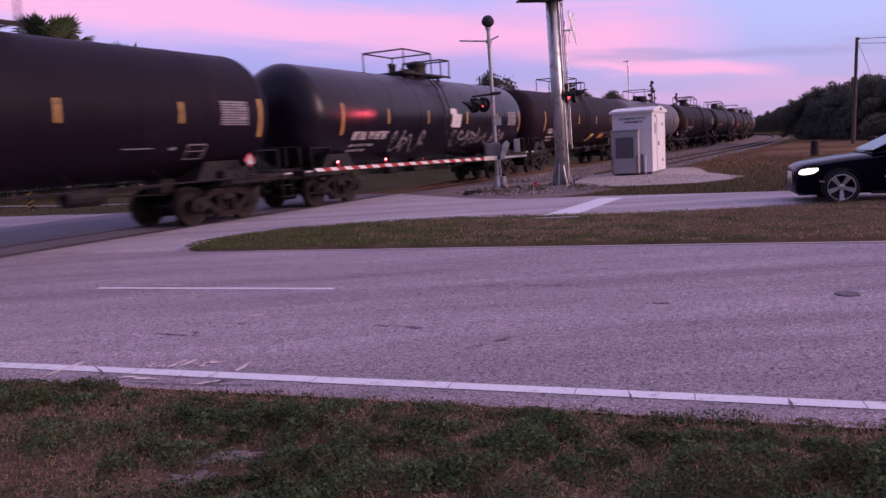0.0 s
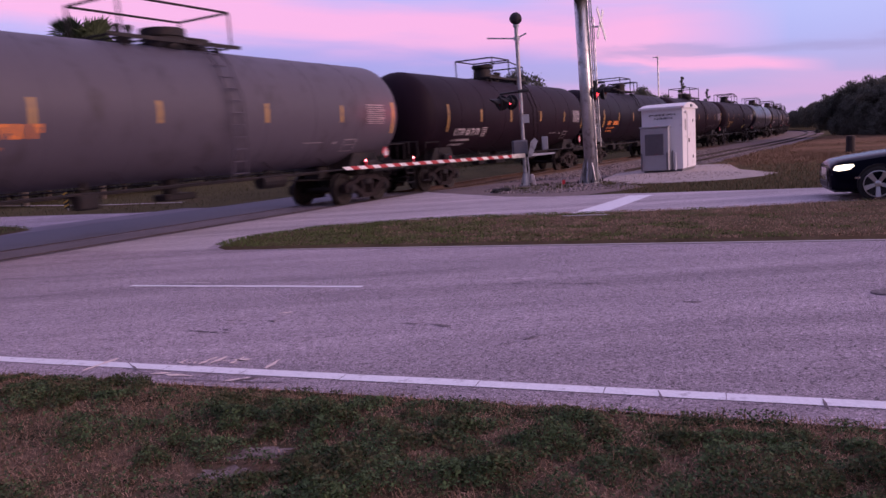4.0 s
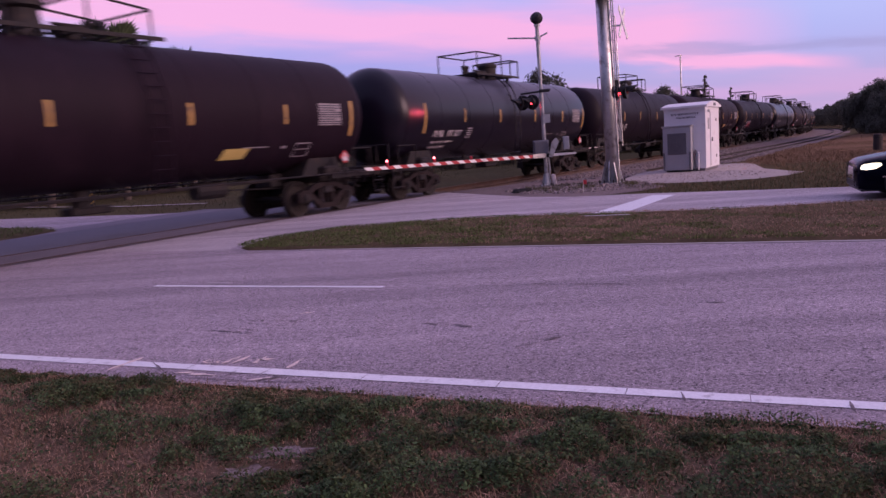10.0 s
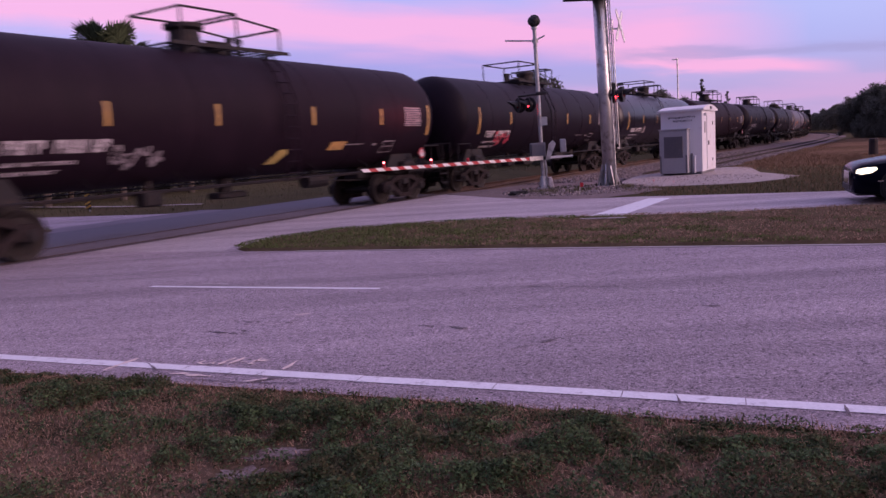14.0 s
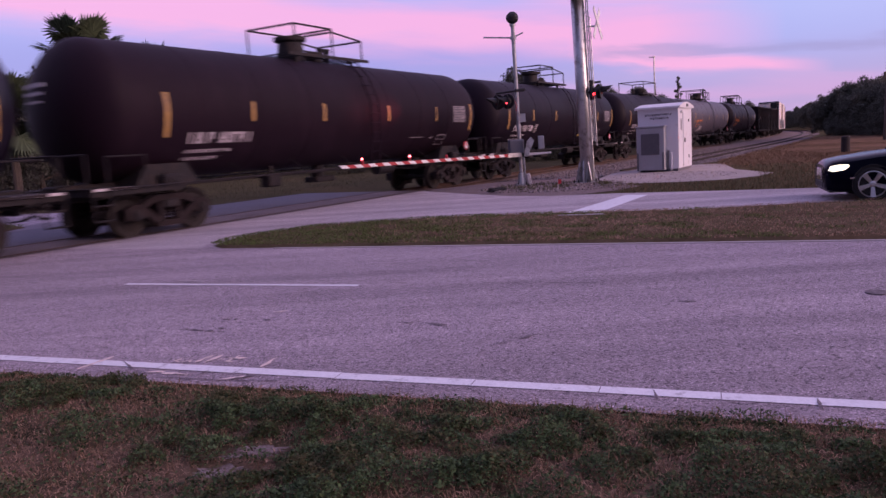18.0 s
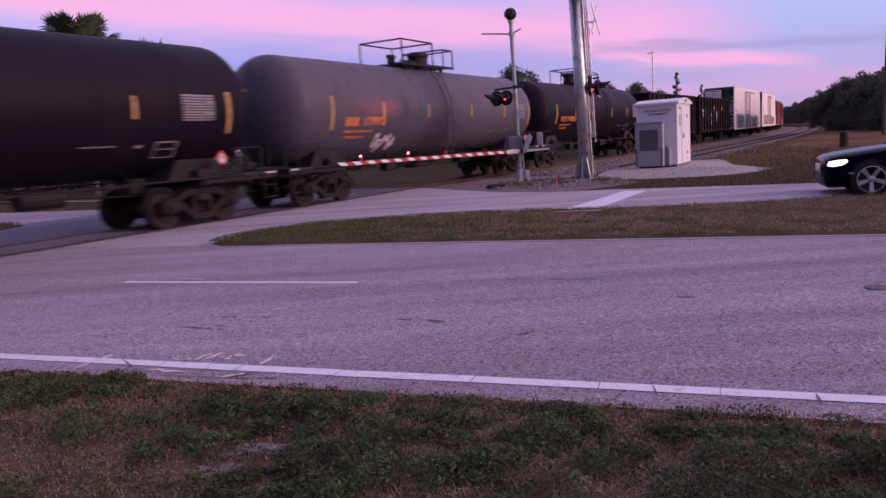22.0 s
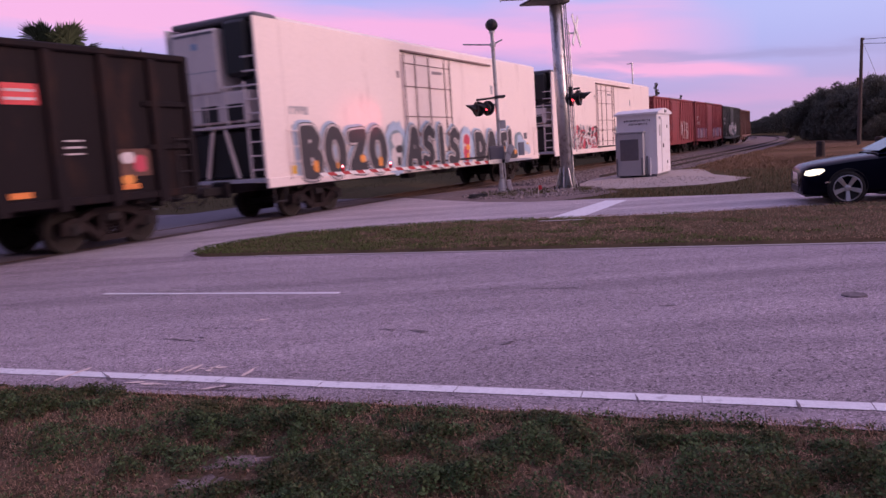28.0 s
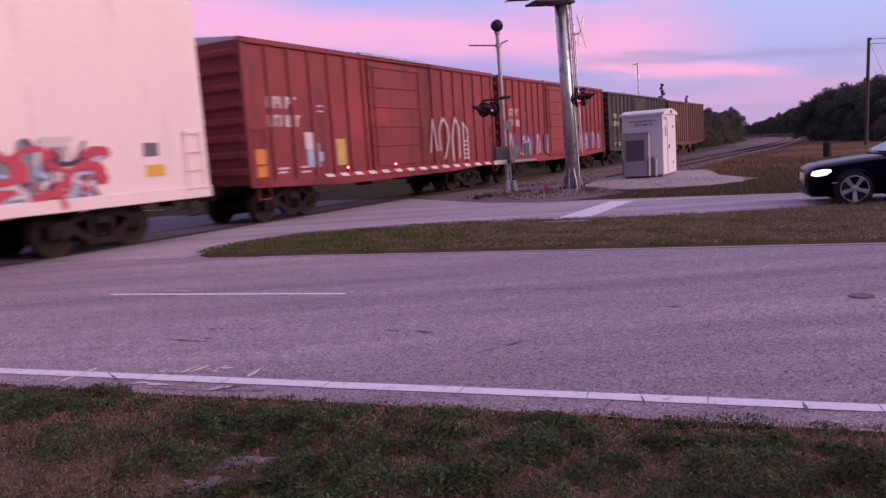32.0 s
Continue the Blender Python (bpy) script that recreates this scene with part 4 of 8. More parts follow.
    tagged(flat_part("stencil", WHITE, car, [(bay(8) + 0.2, bay(8) + 0.6, 1.9, 1.93), (bay(8) + 0.2, bay(8) + 0.6, 2.15, 2.18), (bay(8) + 0.2, bay(8) + 0.6, 2.02, 2.06)] + glyph_row(rng, bay(2) + 0.3, 2.0, 3, 0.14, 0.2), y), kind="stuff")
    if seed % 2:
        for cz, rx, rz in ((1.78, 0.30, 0.36), (2.36, 0.26, 0.30)):
            bm = B()
            blob(bm, bay(3) + 0.5, cz, rx, rz, y - 0.01, 0.45, rng=rng)
            part("graffiti", bm, GR_WHITE, car, "sprayed grey loop")
        flat_part("rust_patch", BOXBRN, car, [(bay(9) + 0.2, bay(9) + 0.95, 1.42, 1.98)], y, "rusted bare panel")
        for m_, cx, cz, rx, rz in ((GR_WHITE, 0.40, 1.80, 0.18, 0.12), (GR_RED, 0.68, 1.68, 0.16, 0.18), (GR_ORANGE, 0.36, 1.36, 0.16, 0.10)):
            bm = B()
            blob(bm, bay(9) + cx, cz, rx, rz, y - 0.014, 0, 12, rng)
            part("graffiti", bm, m_, car, "smeared sprayed patch")
    return car


def boxcar(label, paint, half, top, seed, graffiti, ribs=9, door=True, roof=None):
    car = thing("boxcar", Matrix(), label, "boxcar", "cars of the freight train")
    rng = random.Random(seed)
    hw = 1.5
    underframe(car, half)
    part("body", box(B(), (0, 0, (1.02 + top - 0.1) / 2), (2 * half - 0.12, 2 * hw - 0.1, top - 0.1 - 1.02)), paint, car)
    bm = B()
    n = 18
    for i in range(n):
        x = -half + 2 * half * (i + 0.5) / n
        prism(bm, [(-hw, top - 0.12), (hw, top - 0.12), (hw, top - 0.04), (0, top + 0.10), (-hw, top - 0.04)], 2 * half / n * 0.82, Matrix.Translation((x, 0, 0)) @ Matrix.Rotation(math.pi / 2, 4, "Z"))
    part("roof", bm, roof or SILVER, car, "pale ribbed metal roof")
    door_w = 1.60 if door else 0.0
    for sy in (-1, 1):
        part("side_sill", prism(B(), [(-half, 1.08), (-half, 0.95), (-door_w - 1.6, 0.80), (door_w + 1.6, 0.80), (half, 0.95), (half, 1.08)], 0.1, Matrix.Translation((0, sy * (hw - 0.03), 0))), paint, car)
        part("top_chord", box(B(), (0, sy * (hw - 0.02), top - 0.12), (2 * half, 0.12, 0.14), bevel=0.02), paint, car)
        rib = shared("boxcar_rib%.2f%d" % (top, sy), lambda bm: prism(bm, [(-0.07, 1.08), (0.07, 1.08), (0.07, top - 0.19), (-0.07, top - 0.19)], 0.07, Matrix.Translation((0, sy * (hw - 0.03), 0))))
        for sx_ in (-1, 1):
            for x in np.linspace(door_w + 0.55, half - 0.1, ribs):
                put("rib", rib, paint, car, "", Matrix.Translation((sx_ * x, 0, 0)))
        if door:
            d = part("door", box(B(), (-0.33, sy * (hw + 0.0), (1.10 + top - 0.25) / 2), (2 * door_w, 0.06, top - 0.25 - 1.10), bevel=0.01), paint, car)
            for z in np.linspace(1.25, top - 0.4, 6):
                part("door_rib", box(B(), (-0.33, sy * (hw + 0.04), z), (2 * door_w - 0.1, 0.05, 0.06), bevel=0.015), paint, d)
            for x in (-door_w - 0.13, door_w - 0.53):
                part("lock_rod", rod(B(), (x, sy * (hw + 0.07), 1.2), (x, sy * (hw + 0.07), top - 0.4), 0.022, 6), paint, d)
            part("door_track", box(B(), (-0.4, sy * (hw + 0.04), top - 0.05), (4.0, 0.10, 0.07)), SILVER if sy < 0 else paint, car)
            part("door_sill", box(B(), (0.6, sy * (hw + 0.04), 1.05), (5.2, 0.12, 0.07)), paint, car)
    if not door:
        for x in (-2.6, 0.0, 2.6):
            put("hopper_chute", shared("hopper_chute", lambda bm: prism(bm, [(-1.05, 1.02), (1.05, 1.02), (0.35, 0.42), (-0.35, 0.42)], 2.2)), paint, car, "", Matrix.Translation((x, 0, 0)))
    for sx_ in (-1, 1):
        for z in np.linspace(1.35, top - 0.4, 8):
            part("end_rib", box(B(), (sx_ * (half - 0.03), 0, z), (0.16, 2 * hw - 0.2, 0.22), bevel=0.06), paint, car)
        for sy in (-1, 1):
            part("corner_post", box(B(), (sx_ * (half - 0.05), sy * (hw - 0.05), (1.0 + top - 0.1) / 2), (0.12, 0.12, top - 1.12), bevel=0.02), paint, car)
    side_ladder(car, -half + 0.35, -hw - 0.07, 0.6, 2.4, paint, 0.42, 5)
    side_ladder(car, half - 0.35, -hw - 0.07, 0.6, 2.4, paint, 0.42, 5)
    y = -(hw - 0.05) - 0.004
    tagged(flat_part("car_number", GR_WHITE, car, glyph_row(rng, -half + 0.85, 2.92, 5, 0.24, 0.30) + glyph_row(rng, -half + 0.85, 2.45, 6, 0.22, 0.30), y, "pale painted marks, reduced to bars"), kind="stuff")
    flat_part("data_lines", GR_WHITE, car, [(-half + 0.9, -half + 1.5, 1.35, 1.40), (-half + 0.9, -half + 1.4, 1.25, 1.30), (-half + 2.0, -half + 2.5, 1.35, 1.40), (-half + 2.0, -half + 2.4, 1.22, 1.27), (-half + 2.9, -half + 3.15, 3.0, 3.04), (-half + 2.9, -half + 3.15, 2.85, 2.89)], y)
    graffiti(car, y, rng)
    return car


def graf_red_one(car, y, rng):
    flat_part("graffiti", GR_BLUE, car, [(-5.1, -4.55, 1.35, 2.0), (-4.7, -4.4, 1.5, 1.75)], y, "pale blue sprayed patch")
    flat_part("graffiti", GR_WHITE, car, [(-5.15, -4.75, 1.85, 2.3)], y - 0.004, "white sprayed patch")
    flat_part("graffiti", YELLOWP, car, [(-3.9, -3.3, 1.35, 2.1)], y, "yellow sprayed patch")
    flat_part("graffiti", GR_ORANGE, car, [(-half_of(car) + 0.2, -half_of(car) + 0.7, 1.2, 1.9)], y, "orange smear")
    bm = B()
    yy = y - 0.06
    stroke(bm, [(1.75, 1.55), (2.0, 2.7), (2.25, 1.6)], 0.09, yy)
    stroke(bm, [(2.5, 1.6), (2.45, 2.3), (2.75, 2.75), (3.1, 2.5), (3.2, 2.0), (2.8, 1.3)], 0.09, yy)
    stroke(bm, [(3.5, 1.2), (3.45, 2.0), (3.75, 2.75), (4.05, 2.4), (4.0, 1.3)], 0.09, yy)
    stroke(bm, [(4.4, 1.2), (4.4, 2.6), (4.75, 2.3), (4.75, 1.2)], 0.08, yy)
    for i in range(5):
        stroke(bm, [(4.4, 1.25 + 0.16 * i), (4.75, 1.25 + 0.16 * i)], 0.05, yy)
    part("graffiti", bm, GR_WHITE, car, "thin white sprayed outlines")


def half_of(car):
    return car["half"]


def graf_purple(car, y, rng):
    for mat, n, z1 in ((GR_PURPLE, 16, 2.25), (GR_WHITE, 13, 2.2), (GR_RED, 6, 2.0)):
        bm = B()
        for i in range(n):
            x = -7.0 + 13.6 * (i + rng.random() * 0.8) / n
            if mat is GR_PURPLE:
                blob(bm, x, 1.65, 0.34 + 0.2 * rng.random(), 0.5, y - 0.055, 0, rng=rng)
            else:
                stroke(bm, [(x, 1.15), (x + 0.1, z1 - 0.3 * rng.random()), (x + 0.35, z1 - 0.5), (x + 0.3, 1.2)], 0.08, y - 0.06 - 0.002 * (mat is GR_RED))
        tagged(part("graffiti", bm, mat, car, "band of sprayed letters"), kind="stuff")


def graf_white(car, y, rng):
    graf_wild(car, -3.2, 3.4, 1.15, 2.6, 51, (GR_TEAL, GR_WHITE, GR_WHITE, GR_WHITE), y=y - 0.09)


def graf_none(car, y, rng):
    pass


def reefer(label, half, top, seed):
    car = thing("refrigerator_car", Matrix(), label, "refrigerator car", "cars of the freight train")
    rng = random.Random(seed)
    hw = 1.52
    bulk = -half + 0.95        # wall behind the cooling unit at the leading end
    underframe(car, half, trucks=2.6)
    bm = B()
    prism(bm, [(-hw, 0.98), (hw, 0.98), (hw, top - 0.20), (hw - 0.10, top - 0.10), (0, top - 0.02), (-hw + 0.10, top - 0.10), (-hw, top - 0.20)], half - 0.02 - bulk, Matrix.Translation(((half + bulk) / 2, 0, 0)) @ Matrix.Rotation(math.pi / 2, 4, "Z"))
    part("body", bm, REEFER, car)
    for sy in (-1, 1):
        part("side_sill", box(B(), (0, sy * (hw + 0.01), 1.0), (2 * half, 0.08, 0.26), bevel=0.02), REEFER, car)
        part("end_frame", prism(B(), [(-half, 1.0), (bulk, 1.0), (bulk, top - 0.20), (-half, top - 0.20)], 0.05, Matrix.Translation((0, sy * (hw - 0.025), 0))), REEFER if sy < 0 else REEFSHADE, car)
    part("end_deck", box(B(), (-half + 0.7, 0, 1.08), (1.4, 2 * hw - 0.1, 0.10)), REEFSHADE, car)
    unit = part("cooling_unit", box(B(), (bulk - 0.50, 0.58, 4.20), (0.86, 1.60, 1.66), bevel=0.05), REEFER, car, "pale cooling unit")
    part("badge", box(B(), (bulk - 0.935, 0.55, 4.62), (0.012, 0.22, 0.16)), GR_BLUE, unit, "small blue plate")
    part("seam", box(B(), (bulk - 0.932, 0.55, 3.95), (0.012, 1.5, 0.02)), SHEDG, unit)
    part("top_band", box(B(), (bulk - 0.932, 0.55, 4.93), (0.012, 1.4, 0.07)), SHEDD, unit)
    part("hood", box(B(), (bulk - 0.40, 0, top - 0.14), (0.80, 2.9, 0.14), bevel=0.04), SHEDD, car, "dark hood")
    part("intake", box(B(), (bulk - 0.46, -0.78, 4.46), (0.88, 0.78, 1.42), bevel=0.09), PLASTIC, car, "black air intake")
    part("back_wall", box(B(), (bulk - 0.03, 0, 3.2), (0.05, 2.9, 4.1)), SHEDD, car)
    gen = part("generator_box", box(B(), (bulk - 0.46, 0.05, 3.0), (0.86, 2.3, 0.80), bevel=0.04), REEFER, car, "pale generator housing")
    for yy in (-0.62, 0.25):
        part("opening", box(B(), (bulk - 0.895, yy, 2.86), (0.02, 0.55, 0.42), bevel=0.005), PLASTIC, gen, "dark opening")
    part("fuel_tank", box(B(), (bulk - 0.45, 0.0, 1.78), (0.8, 2.7, 1.2), bevel=0.06), PLASTIC, car)
    part("walkway", box(B(), (-half + 0.30, 0, 2.50), (0.6, 2.8, 0.07)), REEFER, car, "pale walkway")
    for sy in (-1, 1):
        part("rail_post", rod(B(), (-half + 0.06, sy * 0.35, 2.5), (-half + 0.06, sy * 0.35, 3.55), 0.03, 6), REEFER, car)
        part("brace", rod(B(), (-half + 0.05, sy * 0.55, 1.15), (-half + 0.05, sy * 0.20, 2.5), 0.05, 6), REEFER, car)
        part("stile", rod(B(), (-half + 0.05, sy * 1.46, 1.1), (-half + 0.05, sy * 1.46, 4.4), 0.04, 6), REEFER, car)
        part("stile", rod(B(), (-half + 0.05, sy * 1.00, 1.1), (-half + 0.05, sy * 1.00, 3.6), 0.04, 6), REEFER, car)
        for z in np.linspace(1.35, 4.2, 9):
            part("rung", rod(B(), (-half + 0.05, sy * 1.46, z), (-half + 0.05, sy * 1.00, z), 0.024, 6), REEFER, car)
        for z in np.linspace(2.9, 5.0, 6):
            part("slat", box(B(), (bulk - 0.10, sy * 1.24, z), (0.05, 0.40, 0.14)), REEFER, car)
    for z in (3.0, 3.5):
        part("crossbar", rod(B(), (-half + 0.06, -1.0, z), (-half + 0.06, 1.0, z), 0.026, 6), REEFER, car)
    # door
    y = -hw - 0.004
    dx0, dx1 = -2.75, 0.70
    door = part("door", box(B(), ((dx0 + dx1) / 2, -hw - 0.03, 3.0), (dx1 - dx0, 0.08, 3.6), bevel=0.02), REEFER, car)
    for x in (dx0 + 0.06, dx0 + 0.8, dx0 + 1.75, dx1 - 0.5, dx1 - 0.08):
        part("lock_rod", rod(B(), (x, -hw - 0.10, 1.25), (x, -hw - 0.10, 4.82), 0.019, 6), DOORBAR, door, "rusty door rod")
    for z in (1.5, 2.15, 2.75, 3.75, 4.5):
        part("door_bar", rod(B(), (dx0, -hw - 0.085, z), (dx1, -hw - 0.085, z), 0.015, 6), DOORBAR, door, "rusty door bar")
    part("door_track", box(B(), (0.85, -hw - 0.06, 4.90), (7.2, 0.10, 0.06)), DOORBAR, car, "dark rusty door track")
    for x in (dx0 + 0.8, dx1 - 0.5):
        for z in (1.62, 2.15):
            part("lock_box", box(B(), (x, -hw - 0.11, z), (0.14, 0.06, 0.16), bevel=0.02), DOORBAR, door, "rusty lock fitting")
    part("door_plate", box(B(), (dx1 - 1.05, -hw - 0.078, 4.30), (0.75, 0.012, 0.10)), DULLW, door, "faded plate with unreadable lines")
    part("stain", box(B(), (dx0 - 0.22, -hw - 0.003, 4.12), (0.14, 0.012, 0.22)), DULLW, car, "faded stencil square")
    part("door_track", box(B(), (0.5, -hw - 0.05, 1.17), (6.4, 0.12, 0.07)), IRON, car)
    side_ladder(car, half - 0.45, -hw - 0.09, 1.05, 2.35, REEFER, 0.46, 4)
    side_ladder(car, -half + 1.1, -hw - 0.09, 1.05, 2.35, REEFER, 0.42, 4)
    for x in (half - 0.7, -half + 0.2):
        part("step", path(B(), [(x, -hw, 0.95), (x, -hw, 0.5), (x + 0.5, -hw, 0.5), (x + 0.5, -hw, 0.95)], 0.03, 5), IRON, car)
    tagged(flat_part("car_number", SHEDG, car, glyph_row(rng, bulk + 0.15, 2.74, 4, 0.20, 0.22) + glyph_row(rng, bulk + 0.2, 2.28, 5, 0.16, 0.20), y, "grey painted marks, reduced to bars"), kind="stuff")
    flat_part("notice", ORNOTE, car, [(half - 1.75, half - 1.25, 1.42, 1.66)], y, "yellow notice")
    flat_part("vent", SHEDG, car, [(4.5, 4.68, 3.75, 4.1)], y, "small grey vent")
    flat_part("placard", SHEDD, car, [(half - 1.75, half - 1.38, 1.84, 2.12)], y, "dark square placard")
    flat_part("notice", ORNOTE, car, [(bulk + 0.0, bulk + 0.5, 1.18, 1.40)], y, "yellow notice")
    return car


RING = [(0.5 + 0.42 * math.cos(a), 0.5 + 0.46 * math.sin(a)) for a in np.linspace(0, 2 * math.pi, 17)]
SKELETON = {   # strokes of fat sprayed letters in a unit square
    "B": [[(0.18, 0.04), (0.18, 0.96), (0.62, 0.96), (0.82, 0.80), (0.66, 0.56), (0.18, 0.52)], [(0.60, 0.54), (0.88, 0.36), (0.82, 0.12), (0.58, 0.02), (0.16, 0.04)]],
    "O": [RING],
    "Z": [[(0.10, 0.90), (0.84, 0.94), (0.62, 0.55), (0.22, 0.10), (0.96, 0.06)]],
    "A": [[(0.02, 0.0), (0.20, 0.45), (0.42, 1.0), (0.62, 0.95), (0.95, 0.02)], [(0.22, 0.32), (0.80, 0.30)]],
    "S": [[(0.95, 0.86), (0.60, 1.0), (0.22, 0.86), (0.22, 0.62), (0.70, 0.46), (0.84, 0.22), (0.55, 0.02), (0.06, 0.12)]],
    "I": [[(0.5, 0.0), (0.46, 1.0)]],
    "D": [[(0.14, 0.04), (0.16, 0.96), (0.62, 0.92), (0.92, 0.55), (0.70, 0.12), (0.14, 0.04)]],
    "E": [[(0.92, 0.96), (0.20, 0.92), (0.14, 0.06), (0.94, 0.04)], [(0.18, 0.50), (0.74, 0.52)]],
    "L": [[(0.20, 1.0), (0.18, 0.06), (0.95, 0.05)]],
}


def fat_stroke(bm, pts, w, y, step):
    """A round-ended stroke; each piece lies a hair above the one before."""
    for k, (a, b) in enumerate(zip(pts, pts[1:])):
        d = Vector((b[0] - a[0], b[1] - a[1]))
        n = Vector((-d.y, d.x)).normalized() * w / 2
        ring = [(a[0] + n.x, a[1] + n.y)]
        base = math.atan2(n.y, n.x)
        ring += [(a[0] + w / 2 * math.cos(base + q), a[1] + w / 2 * math.sin(base + q)) for q in np.linspace(0.52, 2.62, 5)]
        ring += [(a[0] - n.x, a[1] - n.y), (b[0] - n.x, b[1] - n.y)]
        ring += [(b[0] + w / 2 * math.cos(base + math.pi + q), b[1] + w / 2 * math.sin(base + math.pi + q)) for q in np.linspace(0.52, 2.62, 5)]
        ring += [(b[0] + n.x, b[1] + n.y)]
        step[0] += 1
        f = bm.faces.new([bm.verts.new((x, y - 0.00012 * step[0], z)) for x, z in ring])
        f.normal_update()
        if f.normal.y > 0:
            f.normal_flip()


def graf_word(car, word, x0, x1, z0, z1, seed, y=-1.565, weight=0.34):
    """A row of fat charcoal letters lined in white over a ragged blue-grey shade."""
    rng = random.Random(seed)
    cell = (x1 - x0) / len(word)
    w = weight * cell
    shade, rimm, lining, dark, spot = [B() for _ in range(5)]
    steps = [[0] for _ in range(4)]
    for i, ch in enumerate(word):
        lean, rise, tall = rng.uniform(-0.08, 0.08), rng.uniform(-0.04, 0.06), rng.uniform(0.94, 1.05)
        wide = 0.50 if ch == "I" else 0.92
        for line in SKELETON[ch]:
            pts = [(x0 + cell * (i + 0.5 + (u - 0.5) * wide * 0.80 + lean * (v - 0.5)), z0 + w / 2 + (z1 - z0 - w) * (v * tall + rise)) for u, v in line]
            fat_stroke(shade, [(a - 0.10, b + 0.05) for a, b in pts], w + 0.20, y, steps[0])
            fat_stroke(rimm, pts, w + 0.17, y - 0.012, steps[1])
            fat_stroke(lining, pts, w + 0.11, y - 0.022, steps[2])
            fat_stroke(dark, pts, w, y - 0.032, steps[3])
        if ch in "SDI" or rng.random() < 0.2:
            continue
        blob(spot, x0 + cell * (i + rng.uniform(0.45, 0.8)), z0 + (z1 - z0) * rng.uniform(0.15, 0.45), cell * rng.uniform(0.06, 0.14), (z1 - z0) * rng.uniform(0.05, 0.12), y - 0.045, 0, 12, rng)
    for bm, mat, lab in ((shade, GR_BLUE, "pale blue sprayed shade"), (rimm, GR_DARK, "thin dark outline"), (lining, GR_WHITE, "white sprayed lining"), (dark, GR_DARK, "fat charcoal letters"), (spot, GR_ORANGE, "orange sprayed spots")):
        tagged(part("graffiti", bm, mat, car, lab), kind="stuff")


def graf_wild(car, x0, x1, z0, z1, seed, mats, y=-1.53):
    """Tangled sprayed letters in several colours."""
    rng = random.Random(seed)
    for k, mat in enumerate(mats):
        bm = B()
        step = [0]
        yy = y - 0.012 - 0.006 * k
        for i in range(16):
            cx, cz = x0 + (x1 - x0) * rng.random(), z0 + (z1 - z0) * (0.15 + 0.6 * rng.random())
            pts = [(cx, cz)]
            turn = rng.random() * 6.28
            for _ in range(rng.randint(2, 5)):
                turn += rng.uniform(-1.3, 1.3)
                ln = rng.uniform(0.12, 0.42)
                q = (pts[-1][0] + ln * math.cos(turn), pts[-1][1] + 1.3 * ln * math.sin(turn))
                if not (x0 - 0.2 < q[0] < x1 + 0.2 and z0 < q[1] < z1 + 0.1):
                    break
                pts.append(q)
            if len(pts) > 1:
                fat_stroke(bm, pts, rng.uniform(0.16, 0.34) if k < 2 else rng.uniform(0.04, 0.13), yy, step)
        tagged(part("graffiti", bm, mat, car, "tangled sprayed letters"), kind="stuff")


def sprayed_head(car, cx, cz, rx, rz, mats):
    """A spiky sprayed cloud with rounded patches in it, between two words."""
    rng = random.Random(int(cx * 100))
    bm = B()
    pts = []
    for i in range(26):
        a = 2 * math.pi * i / 26
        k = rng.uniform(0.98, 1.10) if i % 2 else rng.uniform(0.90, 1.0)
        pts.append(bm.verts.new((cx + rx * k * math.cos(a), -1.578, cz + rz * k * math.sin(a))))
    f = bm.faces.new(pts)
    f.normal_update()
    if f.normal.y > 0:
        f.normal_flip()
    part("graffiti", bm, mats[0], car, "pale blue sprayed cloud")
    for j, (dx, dz, ax, az, m_) in enumerate(((0.0, 0.05, 0.62, 0.60, 1), (0.05, 0.30, 0.45, 0.26, 2), (-0.05, -0.35, 0.42, 0.40, 2), (0.18, -0.05, 0.30, 0.14, 3), (0.1, -0.5, 0.16, 0.18, 3))):
        bm = B()
        blob(bm, cx + dx * rx, cz + dz * rz, ax * rx, az * rz, -1.582 - 0.004 * j, 0, 16, rng)
        part("graffiti", bm, mats[m_], car, "rounded sprayed patch")


